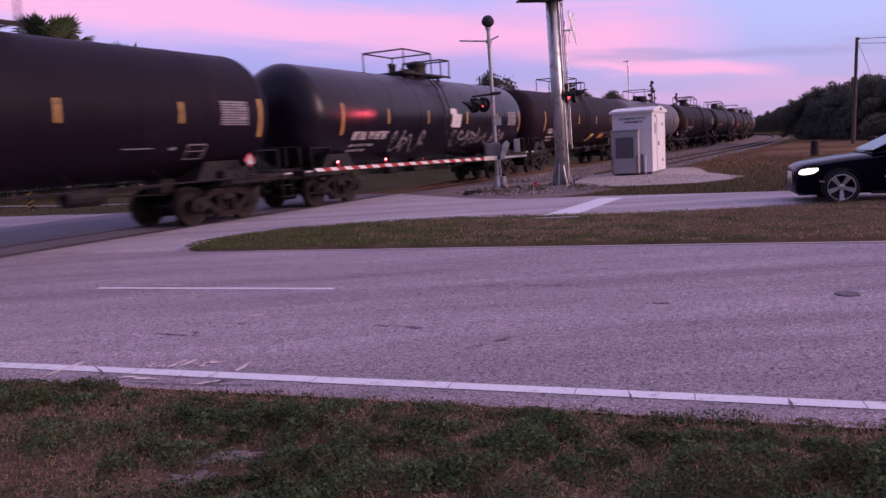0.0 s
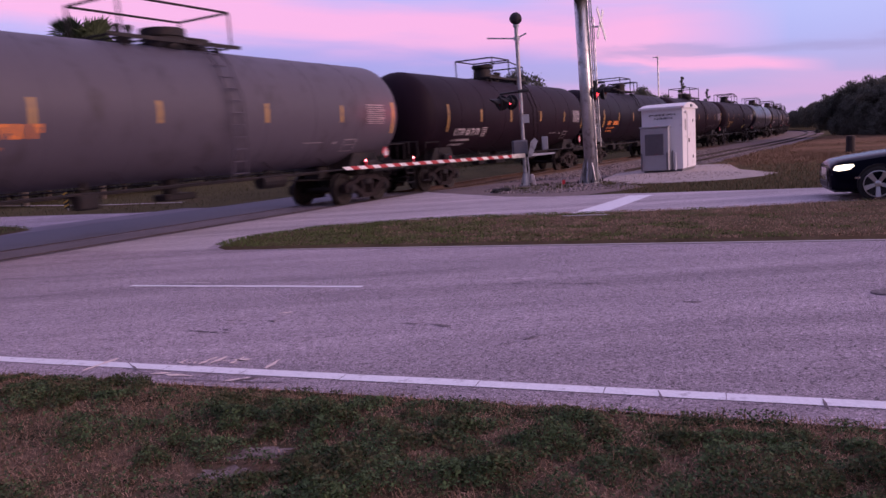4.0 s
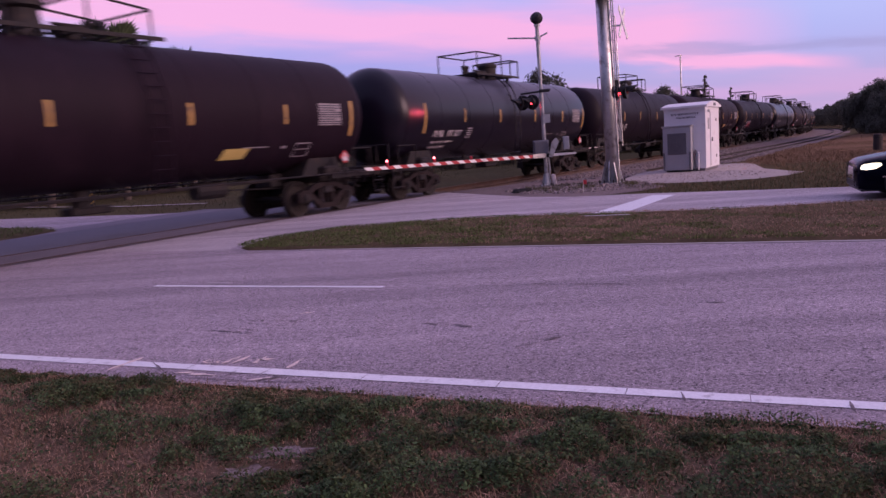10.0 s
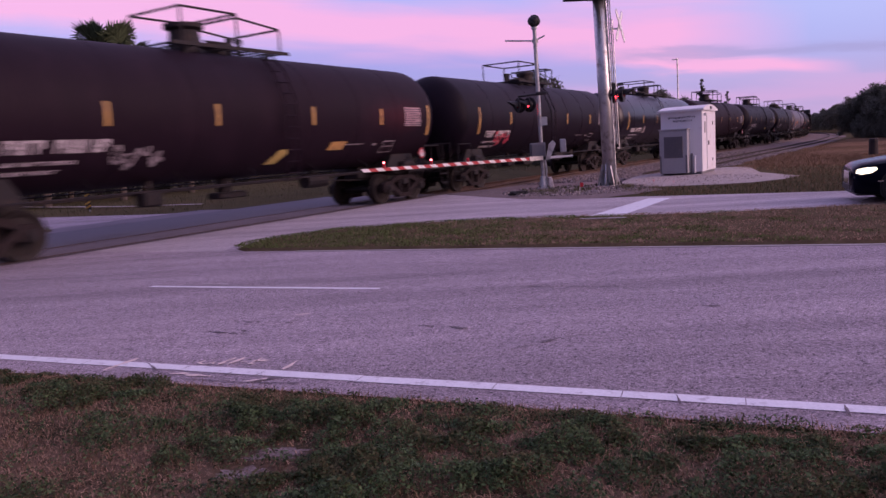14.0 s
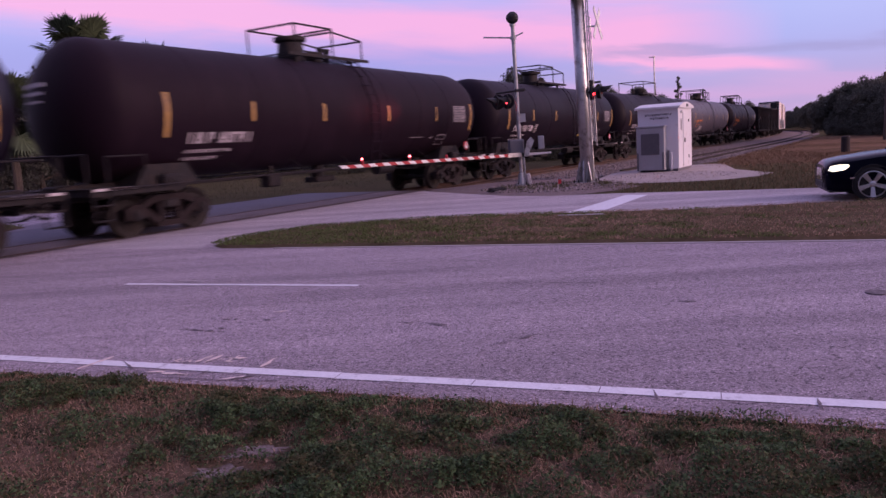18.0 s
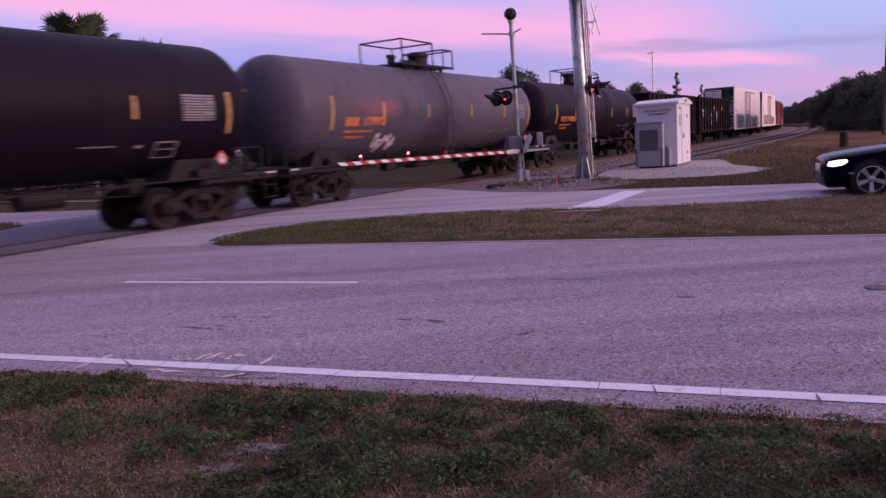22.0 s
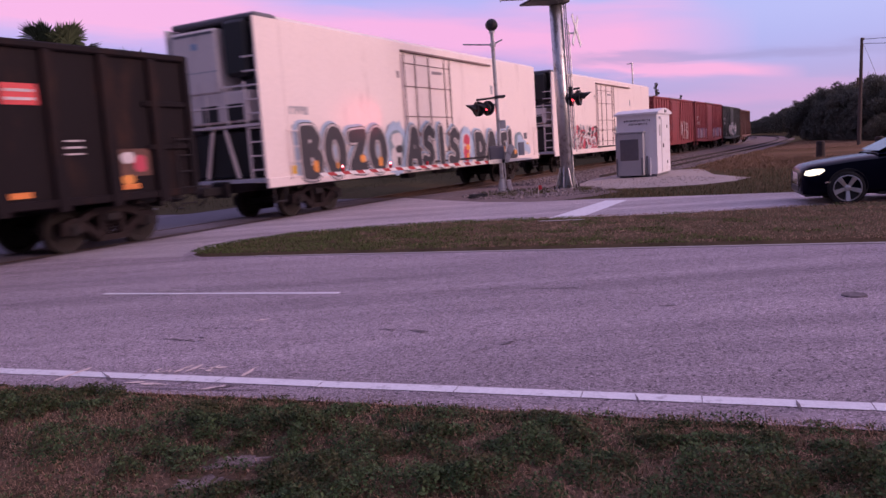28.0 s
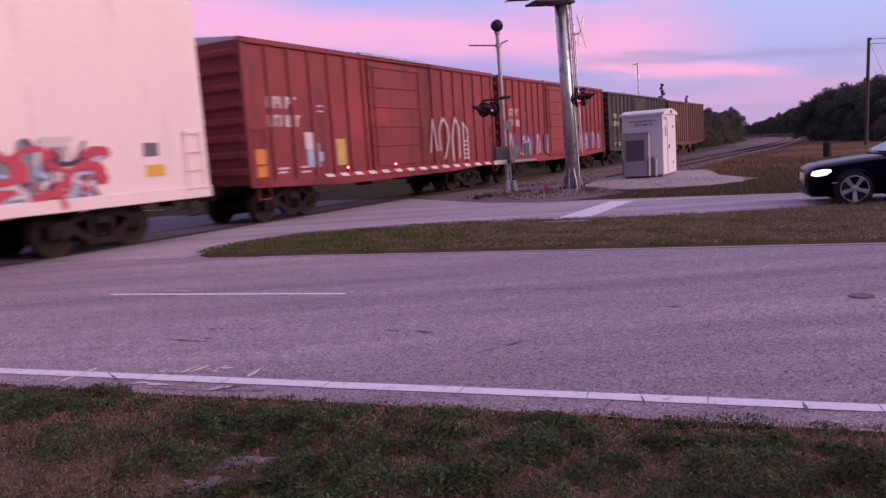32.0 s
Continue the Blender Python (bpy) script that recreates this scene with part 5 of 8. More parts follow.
R1 = random.Random(11)
ORG, WHT = ORANGE, WHITE
FLEET = [   # label, paint, lettering, style
    ("black tank car with amber strips and white stencils", BLACK, WHT, {"dome": 0}),
    ("glossy black tank car with white scrawled graffiti", GLOSS, WHT, {"dome": 0, "box": 0, "graffiti": [(loops(-3.6, -1.2, 1.45, 2.15, 6, 0.07), DULLW), (loops(0.8, 6.2, 1.55, 2.2, 11, 0.06), DULLW), ([(0.45, 1.25, 2.25, 2.75, 0.10), (0.35, 0.95, 2.75, 2.95, -0.05)], WHITE)]}),
    ("dark brown tank car with yellow paint blotches", BROWN, WHT, {"dome": 0, "patch": [(1.3, 0.55, 1.40, 0.42, 0.3), (3.2, 0.95, 1.55, 0.24, 0.12)]}),
    ("blue-grey tank car with orange lettering", GREY, ORG, {"dome": 1, "z": 2.86, "size": 0.26}),
    ("dark brown tank car with white stencils", BROWN, WHT, {"dome": 2, "box": 1}),
    ("dull black tank car with orange lettering", BLACK, ORG, {"end": 0.2, "dome": 0, "z": 2.90, "size": 0.22}),
    ("dark brown tank car with orange lettering", BROWN, ORG, {"dome": 1, "z": 2.86, "size": 0.24}),
    ("dark brown tank car with faint brown lettering", BROWN, AMBER, {"end": 0.30, "dome": 2, "z": 2.70, "patch": [(2.75, 0.75, 1.60, 0.24, 0.1)]}),
    ("glossy black tank car with white lettering", GLOSS, WHT, {"dome": 0, "box": 1, "z": 2.66, "size": 0.2}),
    ("dull black tank car with white lettering", BLACK, WHT, {"dome": 0, "box": 1}),
    ("dark brown tank car with white scribbles", BROWN, WHT, {"dome": 2, "patch": [(0.5, 0.4, 1.45, 0.34, 0.3), (2.65, 0.65, 1.72, 0.22, 0.1)], "graffiti": [(loops(-3.9, -2.6, 1.55, 2.0, 4, 0.06), DULLW)]}),
    ("dull black tank car with pinkish graffiti tag", BLACK, WHT, {"dome": 0, "graffiti": [(loops(-5.2, -3.8, 1.6, 2.1, 4, 0.06), GR_RED)]}),
    ("glossy black tank car with white lettering", GLOSS, WHT, {"dome": 0, "box": 1, "z": 2.64, "size": 0.22}),
    ("dark brown tank car with white lettering", BROWN, WHT, {"end": 0.45, "dome": 2}),
    ("black tank car with white lettering", BLACK, WHT, {"dome": 2, "box": 1, "z": 2.68, "size": 0.24, "patch": [(2.5, 0.7, 1.62, 0.22, 0.08)]}),
    ("dull black tank car with white lettering", BLACK, WHT, {"end": 0.2, "dome": 1}),
    ("pale grey tank car with orange lettering and a tag", GREY, ORG, {"dome": 0, "z": 2.90, "size": 0.24, "graffiti": [(loops(-4.3, -3.0, 1.4, 1.9, 4, 0.09), GR_WHITE)]}),
    ("black tank car with orange lettering and a white scrape", BLACK, ORG, {"dome": 2, "z": 2.9, "size": 0.24, "graffiti": [([(0.35, 0.5, 3.45, 3.75, -0.25)], GR_WHITE)]}),
]
TRAIN = []          # (car, distance of its middle along the track at 0 s)
PITCH = 17.8
for i, (lab, paint, letters, style) in enumerate(FLEET):
    TRAIN.append((tank_car(i, lab, paint, letters, style, 100 + i), 16.2 + PITCH * (i - 0.5)))
for lab, seed, half, mid in (("grimy black ribbed gondola with red and white labels", 4, 6.8, 326.4), ("grimy black ribbed gondola with sprayed loops", 5, 6.9, 341.6)):
    TRAIN.append((gondola(lab, half, 3.95, seed), mid))
rf1 = reefer("white refrigerator car with charcoal letter graffiti", 9.80, 5.36, 21)
graf_word(rf1, "BOZO", -8.55, -4.05, 0.90, 2.42, 1)
sprayed_head(rf1, -3.45, 1.72, 0.74, 0.88, (GR_BLUE, GR_TEAL, GR_WHITE, GR_DARK))
graf_word(rf1, "ASIS", -2.9, 1.1, 0.92, 2.42, 2, y=-1.625)
sprayed_head(rf1, 1.80, 1.65, 0.60, 0.80, (GR_BLUE, GR_WHITE, GR_RED, GR_ORANGE))
graf_word(rf1, "DAEL", 2.5, 7.0, 0.92, 2.25, 3)
for cx, cz, rx, rz, mat, dy in ((7.35, 1.55, 0.55, 0.62, GR_TEAL, 0.013), (7.75, 1.40, 0.60, 0.45, GR_BLUE, 0.016), (8.25, 1.28, 0.50, 0.30, GR_BLUE, 0.019), (7.45, 1.70, 0.30, 0.35, GR_BLUE, 0.022), (7.9, 1.15, 0.55, 0.14, GR_WHITE, 0.025)):
    bm = B()
    blob(bm, cx, cz, rx, rz, -1.53 - dy, 0, 22, R1)
    part("graffiti", bm, mat, rf1, "pale blue sprayed wave")
rf2 = reefer("white refrigerator car with red wildstyle graffiti", 9.85, 5.36, 22)
graf_wild(rf2, -7.4, -6.0, 0.98, 2.3, 6, (GR_TEAL, GR_WHITE, GR_DARK, GR_RED, GR_WHITE))
graf_wild(rf2, -8.7, -7.5, 1.5, 2.2, 16, (GR_WHITE, GR_WHITE, GR_TEAL))
graf_wild(rf2, -6.2, -2.8, 0.98, 2.4, 7, (GR_TEAL, GR_RED, GR_WHITE, GR_RED, GR_DARK, GR_WHITE))
graf_wild(rf2, 1.2, 3.6, 0.98, 2.2, 8, (GR_TEAL, GR_RED, GR_BLUE, GR_WHITE))
graf_wild(rf2, 2.6, 7.0, 0.96, 2.15, 9, (GR_TEAL, GR_RED, GR_PURPLE, GR_BLUE, GR_WHITE, GR_DARK, GR_RED))
graf_wild(rf2, 2.0, 6.8, 0.94, 1.3, 10, (GR_RED,))
TRAIN += [(rf1, 360.65), (rf2, 382.85)]
for lab, paint, half, top, seed, graf, ribs, door, roof, mid in (
        ("oxide red boxcar with ribbed sides and graffiti", BOXRED, 7.4, 4.66, 31, graf_red_one, 7, True, SILVER, 401.5),
        ("oxide red boxcar with a purple graffiti band", BOXRED, 7.45, 4.66, 32, graf_purple, 8, True, SILVER, 417.1),
        ("dark boxcar with white graffiti letters", BOXDRK, 7.3, 4.55, 33, graf_white, 7, True, BOXDRK, 432.8),
        ("rusty brown ribbed freight car at the train's end", BOXBRN, 6.9, 4.45, 34, graf_none, 9, False, BOXBRN, 447.9)):
    def paint_on(car, y, rng, g=graf, h=half):
        car["half"] = h
        g(car, y, rng)
        del car["half"]
    TRAIN.append((boxcar(lab, paint, half, top, seed, paint_on, ribs, door, roof), mid))


def run(t):
    """How far the train has gone after t seconds."""
    if t <= 25.0:
        return 12.0093 * t + 0.0406 * t * t - 0.0014333 * t ** 3
    return 303.2 + 11.0 * (t - 25.0)


# ---------------- ground, roads and track ----------------
def smooth(a, b, x):
    u = min(1.0, max(0.0, (x - a) / (b - a)))
    return u * u * (3 - 2 * u)


def rel(x, y):
    p = Vector((x, y, 0))
    s = p.dot(VP)
    return s, p.dot(NN) - DC - swing(s)[0]


def ground_z(x, y):
    s, o = rel(x, y)
    dip = 0.27 * smooth(22.0, 25.0, s) * (1 - smooth(4.2, 6.6, -o)) * (1 - smooth(4.2 + 2.9 * smooth(32, 40, s), 6.6 + 1.7 * smooth(32, 40, s), o))
    roll = 0.05 * noise.noise(Vector((x * 0.11, y * 0.11, 0))) * smooth(20, 45, math.hypot(x, y))
    return -0.03 - dip + roll


def axis(far):
    a = [0.0]
    step = 1.0
    while a[-1] < far:
        a.append(a[-1] + step)
        if a[-1] > 45:
            step *= 1.25
    return a


def make_ground():
    pos = axis(2600)
    xs = np.array([-v for v in pos[:0:-1]] + pos)
    ys = xs + 15
    n = len(xs)
    verts = [(x, y, ground_z(x, y)) for y in ys for x in xs]
    idx = np.arange(n * n).reshape(n, n)
    faces = np.stack([idx[:-1, :-1], idx[:-1, 1:], idx[1:, 1:], idx[1:, :-1]], -1).reshape(-1, 4)
    me = raw_mesh("ground", verts, faces)
    me.polygons.foreach_set("use_smooth", [True] * len(me.polygons))
    tagged(put("ground", me, FIELD), "dry mown grass ground with green patches", kind="structure")


make_ground()


def P1(a, b):
    q = E1 * a + N1 * b
    return (q.x, q.y)


ROAD = [P1(-75, 4.02), P1(-4, 3.95), P1(2, 4.06), P1(90, 4.02), P1(90, 10.6), P1(24, 10.6), (-16.6, 19.0), (-18.0, 21.3), (-44.0, 29.5), (-46.5, 37.2), (-18.3, 27.4), (-14.2, 25.8), (-10.6, 24.3), (-8.5, 24.3), (-6.5, 26.6), (-2.6, 26.5), (-0.9, 25.6),
        (0.6, 22.6), (1.44, 21.13), (2.6, 20.1), (4.37, 19.6), (6.88, 18.4), (8.69, 17.66), (20, 14.0), (72, -3.0)]
sheet("road", ROAD, 0.0, ASPHALT, "weathered pinkish-grey asphalt road and crossing apron")


def road_line(name, a0, a1, b, w, mat, label, z=0.005, cut=0.0, seed=1, skew=0.0):
    """A painted line along the near road in short worn lengths."""
    off = lambda a: b + skew * min(6.0, max(-4.0, a))
    bm = B()
    rng = random.Random(seed)
    a = a0
    while a < a1 - 0.01:
        e = min(a1, a + (rng.uniform(0.25, 1.0) if cut else 3.0))
        j = lambda: 0.012 * (rng.random() - 0.5)
        vs = [bm.verts.new((*P1(q, r), z)) for q, r in ((a, off(a) - w / 2 + j()), (e - cut, off(e) - w / 2 + j()), (e - cut, off(e) + w / 2 + j()), (a, off(a) + w / 2 + j()))]
        f = bm.faces.new(vs)
        f.normal_update()
        if f.normal.z < 0:
            f.normal_flip()
        a = e
    return tagged(part(name, bm, mat), label, kind="structure")


road_line("edge_line", -60, 1.4, 4.358, 0.118, ROADPAINT, "white painted edge line, cracked across", 0.005, 0.006, 1, 0.009)
road_line("edge_line", 1.4, 60, 4.358, 0.128, ROADPAINT, "white painted edge line, cracked across", 0.005, 0.006, 2, 0.009)
road_line("centre_dash", 3.70, 7.00, 7.50, 0.085, ROADPAINT, "white centre dash, worn thin", 0.005, 0.004, 3)
road_line("centre_dash", 5.95, 6.35, 7.72, 0.05, GHOSTPAINT, "faint remains of an older dash", 0.005, 0.0, 4)


def patch_quad(name, pts, mat, label, z=0.006):
    bm = B()
    f = bm.faces.new([bm.verts.new((x, y, z)) for x, y in pts])
    f.normal_update()
    if f.normal.z < 0:
        f.normal_flip()
    return tagged(part(name, bm, mat), label, kind="structure")


def ground_stroke(name, runs, w, mat, label, z=0.0065, seed=1, gaps=0.0):
    """Strokes of paint or tar on the road through points (x, y)."""
    bm = B()
    rng = random.Random(seed)
    for pts in runs:
        fine = []
        for (xa, ya), (xb, yb) in zip(pts, pts[1:]):
            k = max(1, int(math.hypot(xb - xa, yb - ya) / (0.035 if gaps else 0.05)))
            fine += [(xa + (xb - xa) * i / k, ya + (yb - ya) * i / k) for i in range(k)]
        fine.append(pts[-1])
        d = Vector((fine[-1][0] - fine[0][0], fine[-1][1] - fine[0][1])).normalized()
        nx, ny = -d.y, d.x
        rows = []
        for i, (x, y) in enumerate(fine):
            u = i / max(1, len(fine) - 1)
            ww = w / 2 * (0.35 + rng.random() * 0.9) * (1 if 0.05 < u < 0.95 else 0.4)
            ww *= rng.uniform(0.2, 1.5) if gaps else 1.0
            c = (rng.random() - 0.5) * w * (0.9 if gaps else 0.3)
            rows.append([bm.verts.new((x + nx * (c + q), y + ny * (c + q), z)) for q in (-ww, ww)])
        for a, b in zip(rows, rows[1:]):
            if rng.random() < gaps:
                continue
            f = bm.faces.new((a[0], a[1], b[1], b[0]))
            f.normal_update()
            if f.normal.z < 0:
                f.normal_flip()
    return tagged(part(name, bm, mat), label, kind="structure")


ground_stroke("tar_mark", [[(-2.37, 6.68), (-2.11, 6.49)], [(-2.55, 6.59), (-2.11, 6.39)], [(-2.4, 6.93), (-1.66, 6.75)], [(-2.06, 7.31), (-1.83, 7.36)]], 0.036, TAR, "dark scrapes in the asphalt", gaps=0.35)
ground_stroke("tar_mark", [[(-0.56, 6.38), (-0.31, 6.28)], [(-0.31, 6.28), (-0.12, 6.17)], [(0.19, 6.02), (0.27, 6.01)]], 0.034, TAR, "dark scrapes in the asphalt", seed=2, gaps=0.3)
ground_stroke("tar_mark", [[(0.17, 5.43), (0.38, 5.54), (0.58, 5.68)], [(0.46, 5.62), (0.60, 5.70)]], 0.026, TAR, "dark curved scrape", seed=3, gaps=0.45)
ground_stroke("tar_mark", [[(-0.36, 9.18), (-0.24, 9.18)], [(0.22, 8.32), (0.50, 8.31)], [(-1.87, 8.2), (-1.71, 8.09), (-1.52, 7.9)], [(-3.06, 6.08), (-2.84, 5.97)], [(2.4, 9.6), (2.8, 9.5)], [(0.5, 7.95), (1.5, 7.62)], [(1.9, 6.6), (2.2, 6.52)]], 0.040, TAR, "dark scrapes in the asphalt", seed=4, gaps=0.35)
ground_stroke("spray_mark", [[(-2.93, 5.42), (-2.80, 5.74)], [(-1.48, 5.21), (-1.41, 5.44)], [(-2.36, 5.23), (-2.18, 5.23)], [(-1.70, 4.96), (-1.52, 5.0)], [(-2.20, 5.20), (-1.98, 5.12)]], 0.042, SPRAY, "faded sprayed survey ticks", seed=5)
TXT = [[(0.22, 0.75), (0.05, 0.55), (0.0, 0.2), (0.10, 0.05), (0.22, 0.35), (0.24, 0.05)], [(0.32, 0.0), (0.44, 1.0)], [(0.46, 0.0), (0.58, 1.0)], [(0.60, 0.45), (0.68, 0.48)], [(0.84, 0.95), (0.76, 0.15), (0.86, 0.05)], [(0.72, 0.6), (0.98, 0.62)]]
ground_stroke("spray_mark", [[(-2.22 + 0.57 * u + 0.02 * v, 5.46 - 0.11 * u + 0.20 * v) for u, v in q] for q in TXT], 0.040, SPRAY, "faded sprayed survey scribble", seed=6)
ground_stroke("spray_mark", [[(-1.83, 7.08), (-1.77, 7.11), (-1.69, 7.12)]], 0.05, SPRAY, "pale paint tick", seed=7)
ground_stroke("crack", [[(-2.66, 5.59), (-2.55, 5.45), (-2.46, 5.32), (-2.30, 5.20)], [(-0.4, 4.43), (-0.33, 4.52)], [(-1.9, 5.08), (-1.85, 5.2)], [(1.9, 3.80), (1.95, 3.98)], [(1.1, 4.1), (1.12, 4.26)], [(-2.2, 5.10), (-1.6, 4.92), (-1.2, 4.85)]], 0.018, TAR, "cracks across the edge line", z=0.0075, seed=8)
ground_stroke("crack", [[(-1.66, 4.93), (-1.50, 4.99), (-1.44, 5.02)]], 0.06, TAR, "broken dark edge of the asphalt", z=0.0085, seed=9, gaps=0.3)
patch_quad("kerb_strip", [(-24.0, 37.3), (-14.8, 30.65), (-10.6, 28.75), (-10.7, 28.5), (-14.9, 30.35), (-24.1, 36.9)], CONCRETE, "thin pale kerb line in the grass beyond the crossing", 0.03)
patch_quad("stop_bar", [(2.16, 14.95), (2.74, 14.60), (4.86, 18.55), (4.36, 18.85)], ROADPAINT, "white stop bar before the crossing")
patch_quad("concrete_strip", [(1.95, 14.18), (2.02, 14.02), (2.80, 13.80), (2.78, 13.98)], CONCRETE, "pale concrete strip at the median edge", 0.075)
slab("gutter_edge", [P1(6.7, 10.53), P1(-60, 10.46), P1(-60, 10.66), P1(6.7, 10.60)], -0.02, 0.012, CONCRETE, "pale concrete edge of the median")


def disc(name, x, y, r, mat, label, z=0.008):
    bm = B()
    revolve(bm, [(0.0, z + 0.004), (r * 0.8, z + 0.004), (r * 0.82, z - 0.002), (r * 0.9, z + 0.004), (r, z + 0.003), (r, z - 0.01)], 24, Matrix.Translation((x, y, 0)))
    return part(name, bm, mat)


tagged(disc("manhole_cover", 3.70, 6.47, 0.105, TAR, ""), "dark iron manhole cover in the road", "manhole cover")

sheet("side_road", [(-1.5, 15.72), (0.2, 15.62), (0.25, 15.4), (2.68, 14.6), (4.57, 14.05), (6.95, 13.9), (8.68, 13.7), (20, 10.6), (70, -5.2), (72, -3.1), (20, 13.95), (8.69, 17.6), (6.88, 18.35), (4.37, 19.55), (2.6, 20.05), (1.44, 21.05), (0.55, 22.6), (-0.9, 25.2), tuple(on_track(22.3, 1.04)[:2]), tuple(on_track(8.6, 1.04)[:2]), P1(8.2, 10.66), (-4.5, 13.1), (-4.45, 13.8), (-4.1, 14.4), (-3.05, 15.42)], 0.003, SIDEROAD, "paler worn side road that leads to the crossing")
# median island of mown grass with a rounded nose
MEDIAN = [P1(7.82, 10.62), (-4.35, 13.0), (-4.3, 13.7), (-3.97, 14.25), (-2.96, 15.25), (-1.47, 15.57), (0.2, 15.50), (2.68, 14.76), (4.57, 14.22), (6.95, 14.05), (8.68, 13.85), (20, 10.8), (70, -5.0), P1(-68, 10.62), P1(-20, 10.62), P1(0, 10.62)]


def mound(name, pts, z, mat, label, inset=0.25):
    """A low grassed island: its rim at the road, its top z higher."""
    bm = B()
    c = Vector((sum(p[0] for p in pts) / len(pts), sum(p[1] for p in pts) / len(pts)))
    low = [bm.verts.new((x, y, -0.01)) for x, y in pts]
    k = len(pts)
    top = []
    for i in range(k):
        a, b, d = Vector(pts[i - 1]), Vector(pts[i]), Vector(pts[(i + 1) % k])
        t = ((b - a).normalized() + (d - b).normalized()).normalized()
        nrm = Vector((-t.y, t.x))
        top.append((b + nrm * inset, b - nrm * inset))
    area = sum(pts[i - 1][0] * pts[i][1] - pts[i][0] * pts[i - 1][1] for i in range(k))
    tops = [bm.verts.new((*(q[0] if area > 0 else q[1]), z)) for q in top]
    for i in range(k):
        j = (i + 1) % k
        bm.faces.new((low[i], low[j], tops[j], tops[i]))
    bm.faces.new(tops)
    bmesh.ops.recalc_face_normals(bm, faces=bm.faces)
    return tagged(part(name, bm, mat), label, kind="structure")


mound("median", MEDIAN, 0.06, MEDG, "grass median island with worn brown soil")
ISLAND = [(-11.5, 19.7), (-12.4, 20.7), (-13.7, 21.5), (-16.0, 22.2), (-20.0, 23.5), (-40.0, 29.8), (-40.0, 24.9), (-24.0, 19.6), (-14.5, 16.5), (-12.2, 16.9), (-11.6, 18.5)]
mound("far_island", ISLAND, 0.05, MEDG, "grass island beyond the track", 0.15)
# near verge
VERGE = [P1(-40, 3.93), P1(-4, 3.88), P1(-2.2, 3.96), P1(-0.5, 3.93), P1(0.7, 4.04), P1(1.6, 4.02), P1(2.3, 3.9), P1(3.4, 4.02), P1(40, 3.95), P1(40, -25), P1(-40, -25)]
mound("near_verge", VERGE, 0.045, SOIL, "weedy roadside verge of thin grass and sandy soil", 0.18)


def strip_along(name, s0, s1, prof, mat, label, o=0.0, step=6.0):
    """A long body along the track with the cross-section prof of (o, z)."""
    k = max(1, int((s1 - s0) / step))
    rows = [[on_track(s0 + (s1 - s0) * i / k, o + a, z) for a, z in prof] for i in range(k + 1)]
    verts = [tuple(v) for r in rows for v in r]
    n = len(prof)
    faces = [(i * n + j, i * n + j + 1, (i + 1) * n + j + 1, (i + 1) * n + j) for i in range(k) for j in range(n - 1)]
    me = raw_mesh(name, verts, np.array(faces)[:, ::-1])
    return tagged(put(name, me, mat), label, kind="structure")


strip_along("ballast", 21.5, 520, [(-3.3, -0.36), (-1.75, -0.15), (1.75, -0.15), (2.3, -0.22), (7.2, -0.17), (8.4, -0.34)], BALLAST, "grey-brown ballast bed")
strip_along("ballast", -60, -14, [(-3.3, -0.36), (-1.75, -0.15), (1.75, -0.15), (3.3, -0.36)], BALLAST, "grey-brown ballast bed")
RAILP = [(-0.037, 0.0), (0.037, 0.0), (0.037, -0.04), (0.012, -0.05), (0.012, -0.14), (0.07, -0.15), (0.07, -0.17), (-0.07, -0.17), (-0.07, -0.15), (-0.012, -0.14), (-0.012, -0.05), (-0.037, -0.04), (-0.037, 0.0)]
for side in (-0.755, 0.755):
    strip_along("rail", -60, 520, [(a, z + 0.012) for a, z in RAILP], RAILS, "worn brown steel rail", side, 8)
    strip_along("rail", 33.5, 420, [(a, z - 0.04) for a, z in RAILP], OLDRAIL, "rusty rail of the side track", 5.5 + side, 8)
for o in (-0.755, 0.755):
    for w0, w1 in ((0.05, 0.13), (-0.13, -0.05)):
        strip_along("flangeway", -14, 22.5, [(w0, 0.007), (w1, 0.007)], TAR, "dark flangeway beside the rail", o, 20)
strip_along("crossing_panel", -14, 17.6, [(-6.1, 0.0035), (-4.6, 0.0035)], MIDPAVE, "half-dark asphalt at the seam of two pavings", 0.0, 20)
strip_along("crossing_panel", -14, 22.5, [(-0.58, 0.005), (0.58, 0.005)], MIDPAVE, "newer asphalt between the rails", 0.0, 20)
strip_along("crossing_panel", -14, 22.5, [(0.9, 0.005), (1.02, 0.005)], PANELRB, "dark seam of asphalt beside the rail", 0.0, 20)
strip_along("crossing_panel", -14, 22.5, [(-4.6, 0.004), (-0.9, 0.005)], NEWPAVE, "dark newer asphalt beyond the track", 0.0, 20)
tie = shared("sleeper", lambda bm: box(bm, (0, 0, -0.245), (0.22, 2.6, 0.17), bevel=0.012))
trk = tagged(new("track_ties"), "creosoted timber ties in the ballast", kind="structure")
for i in range(150):
    put("tie", tie, TIEW, trk, "", track_pose(23.0 + 0.56 * i + 0.03 * random.random()))
for i in range(110):
    put("tie", tie, TIEW, trk, "", track_pose(34.0 + 0.56 * i, 5.5, -0.04))
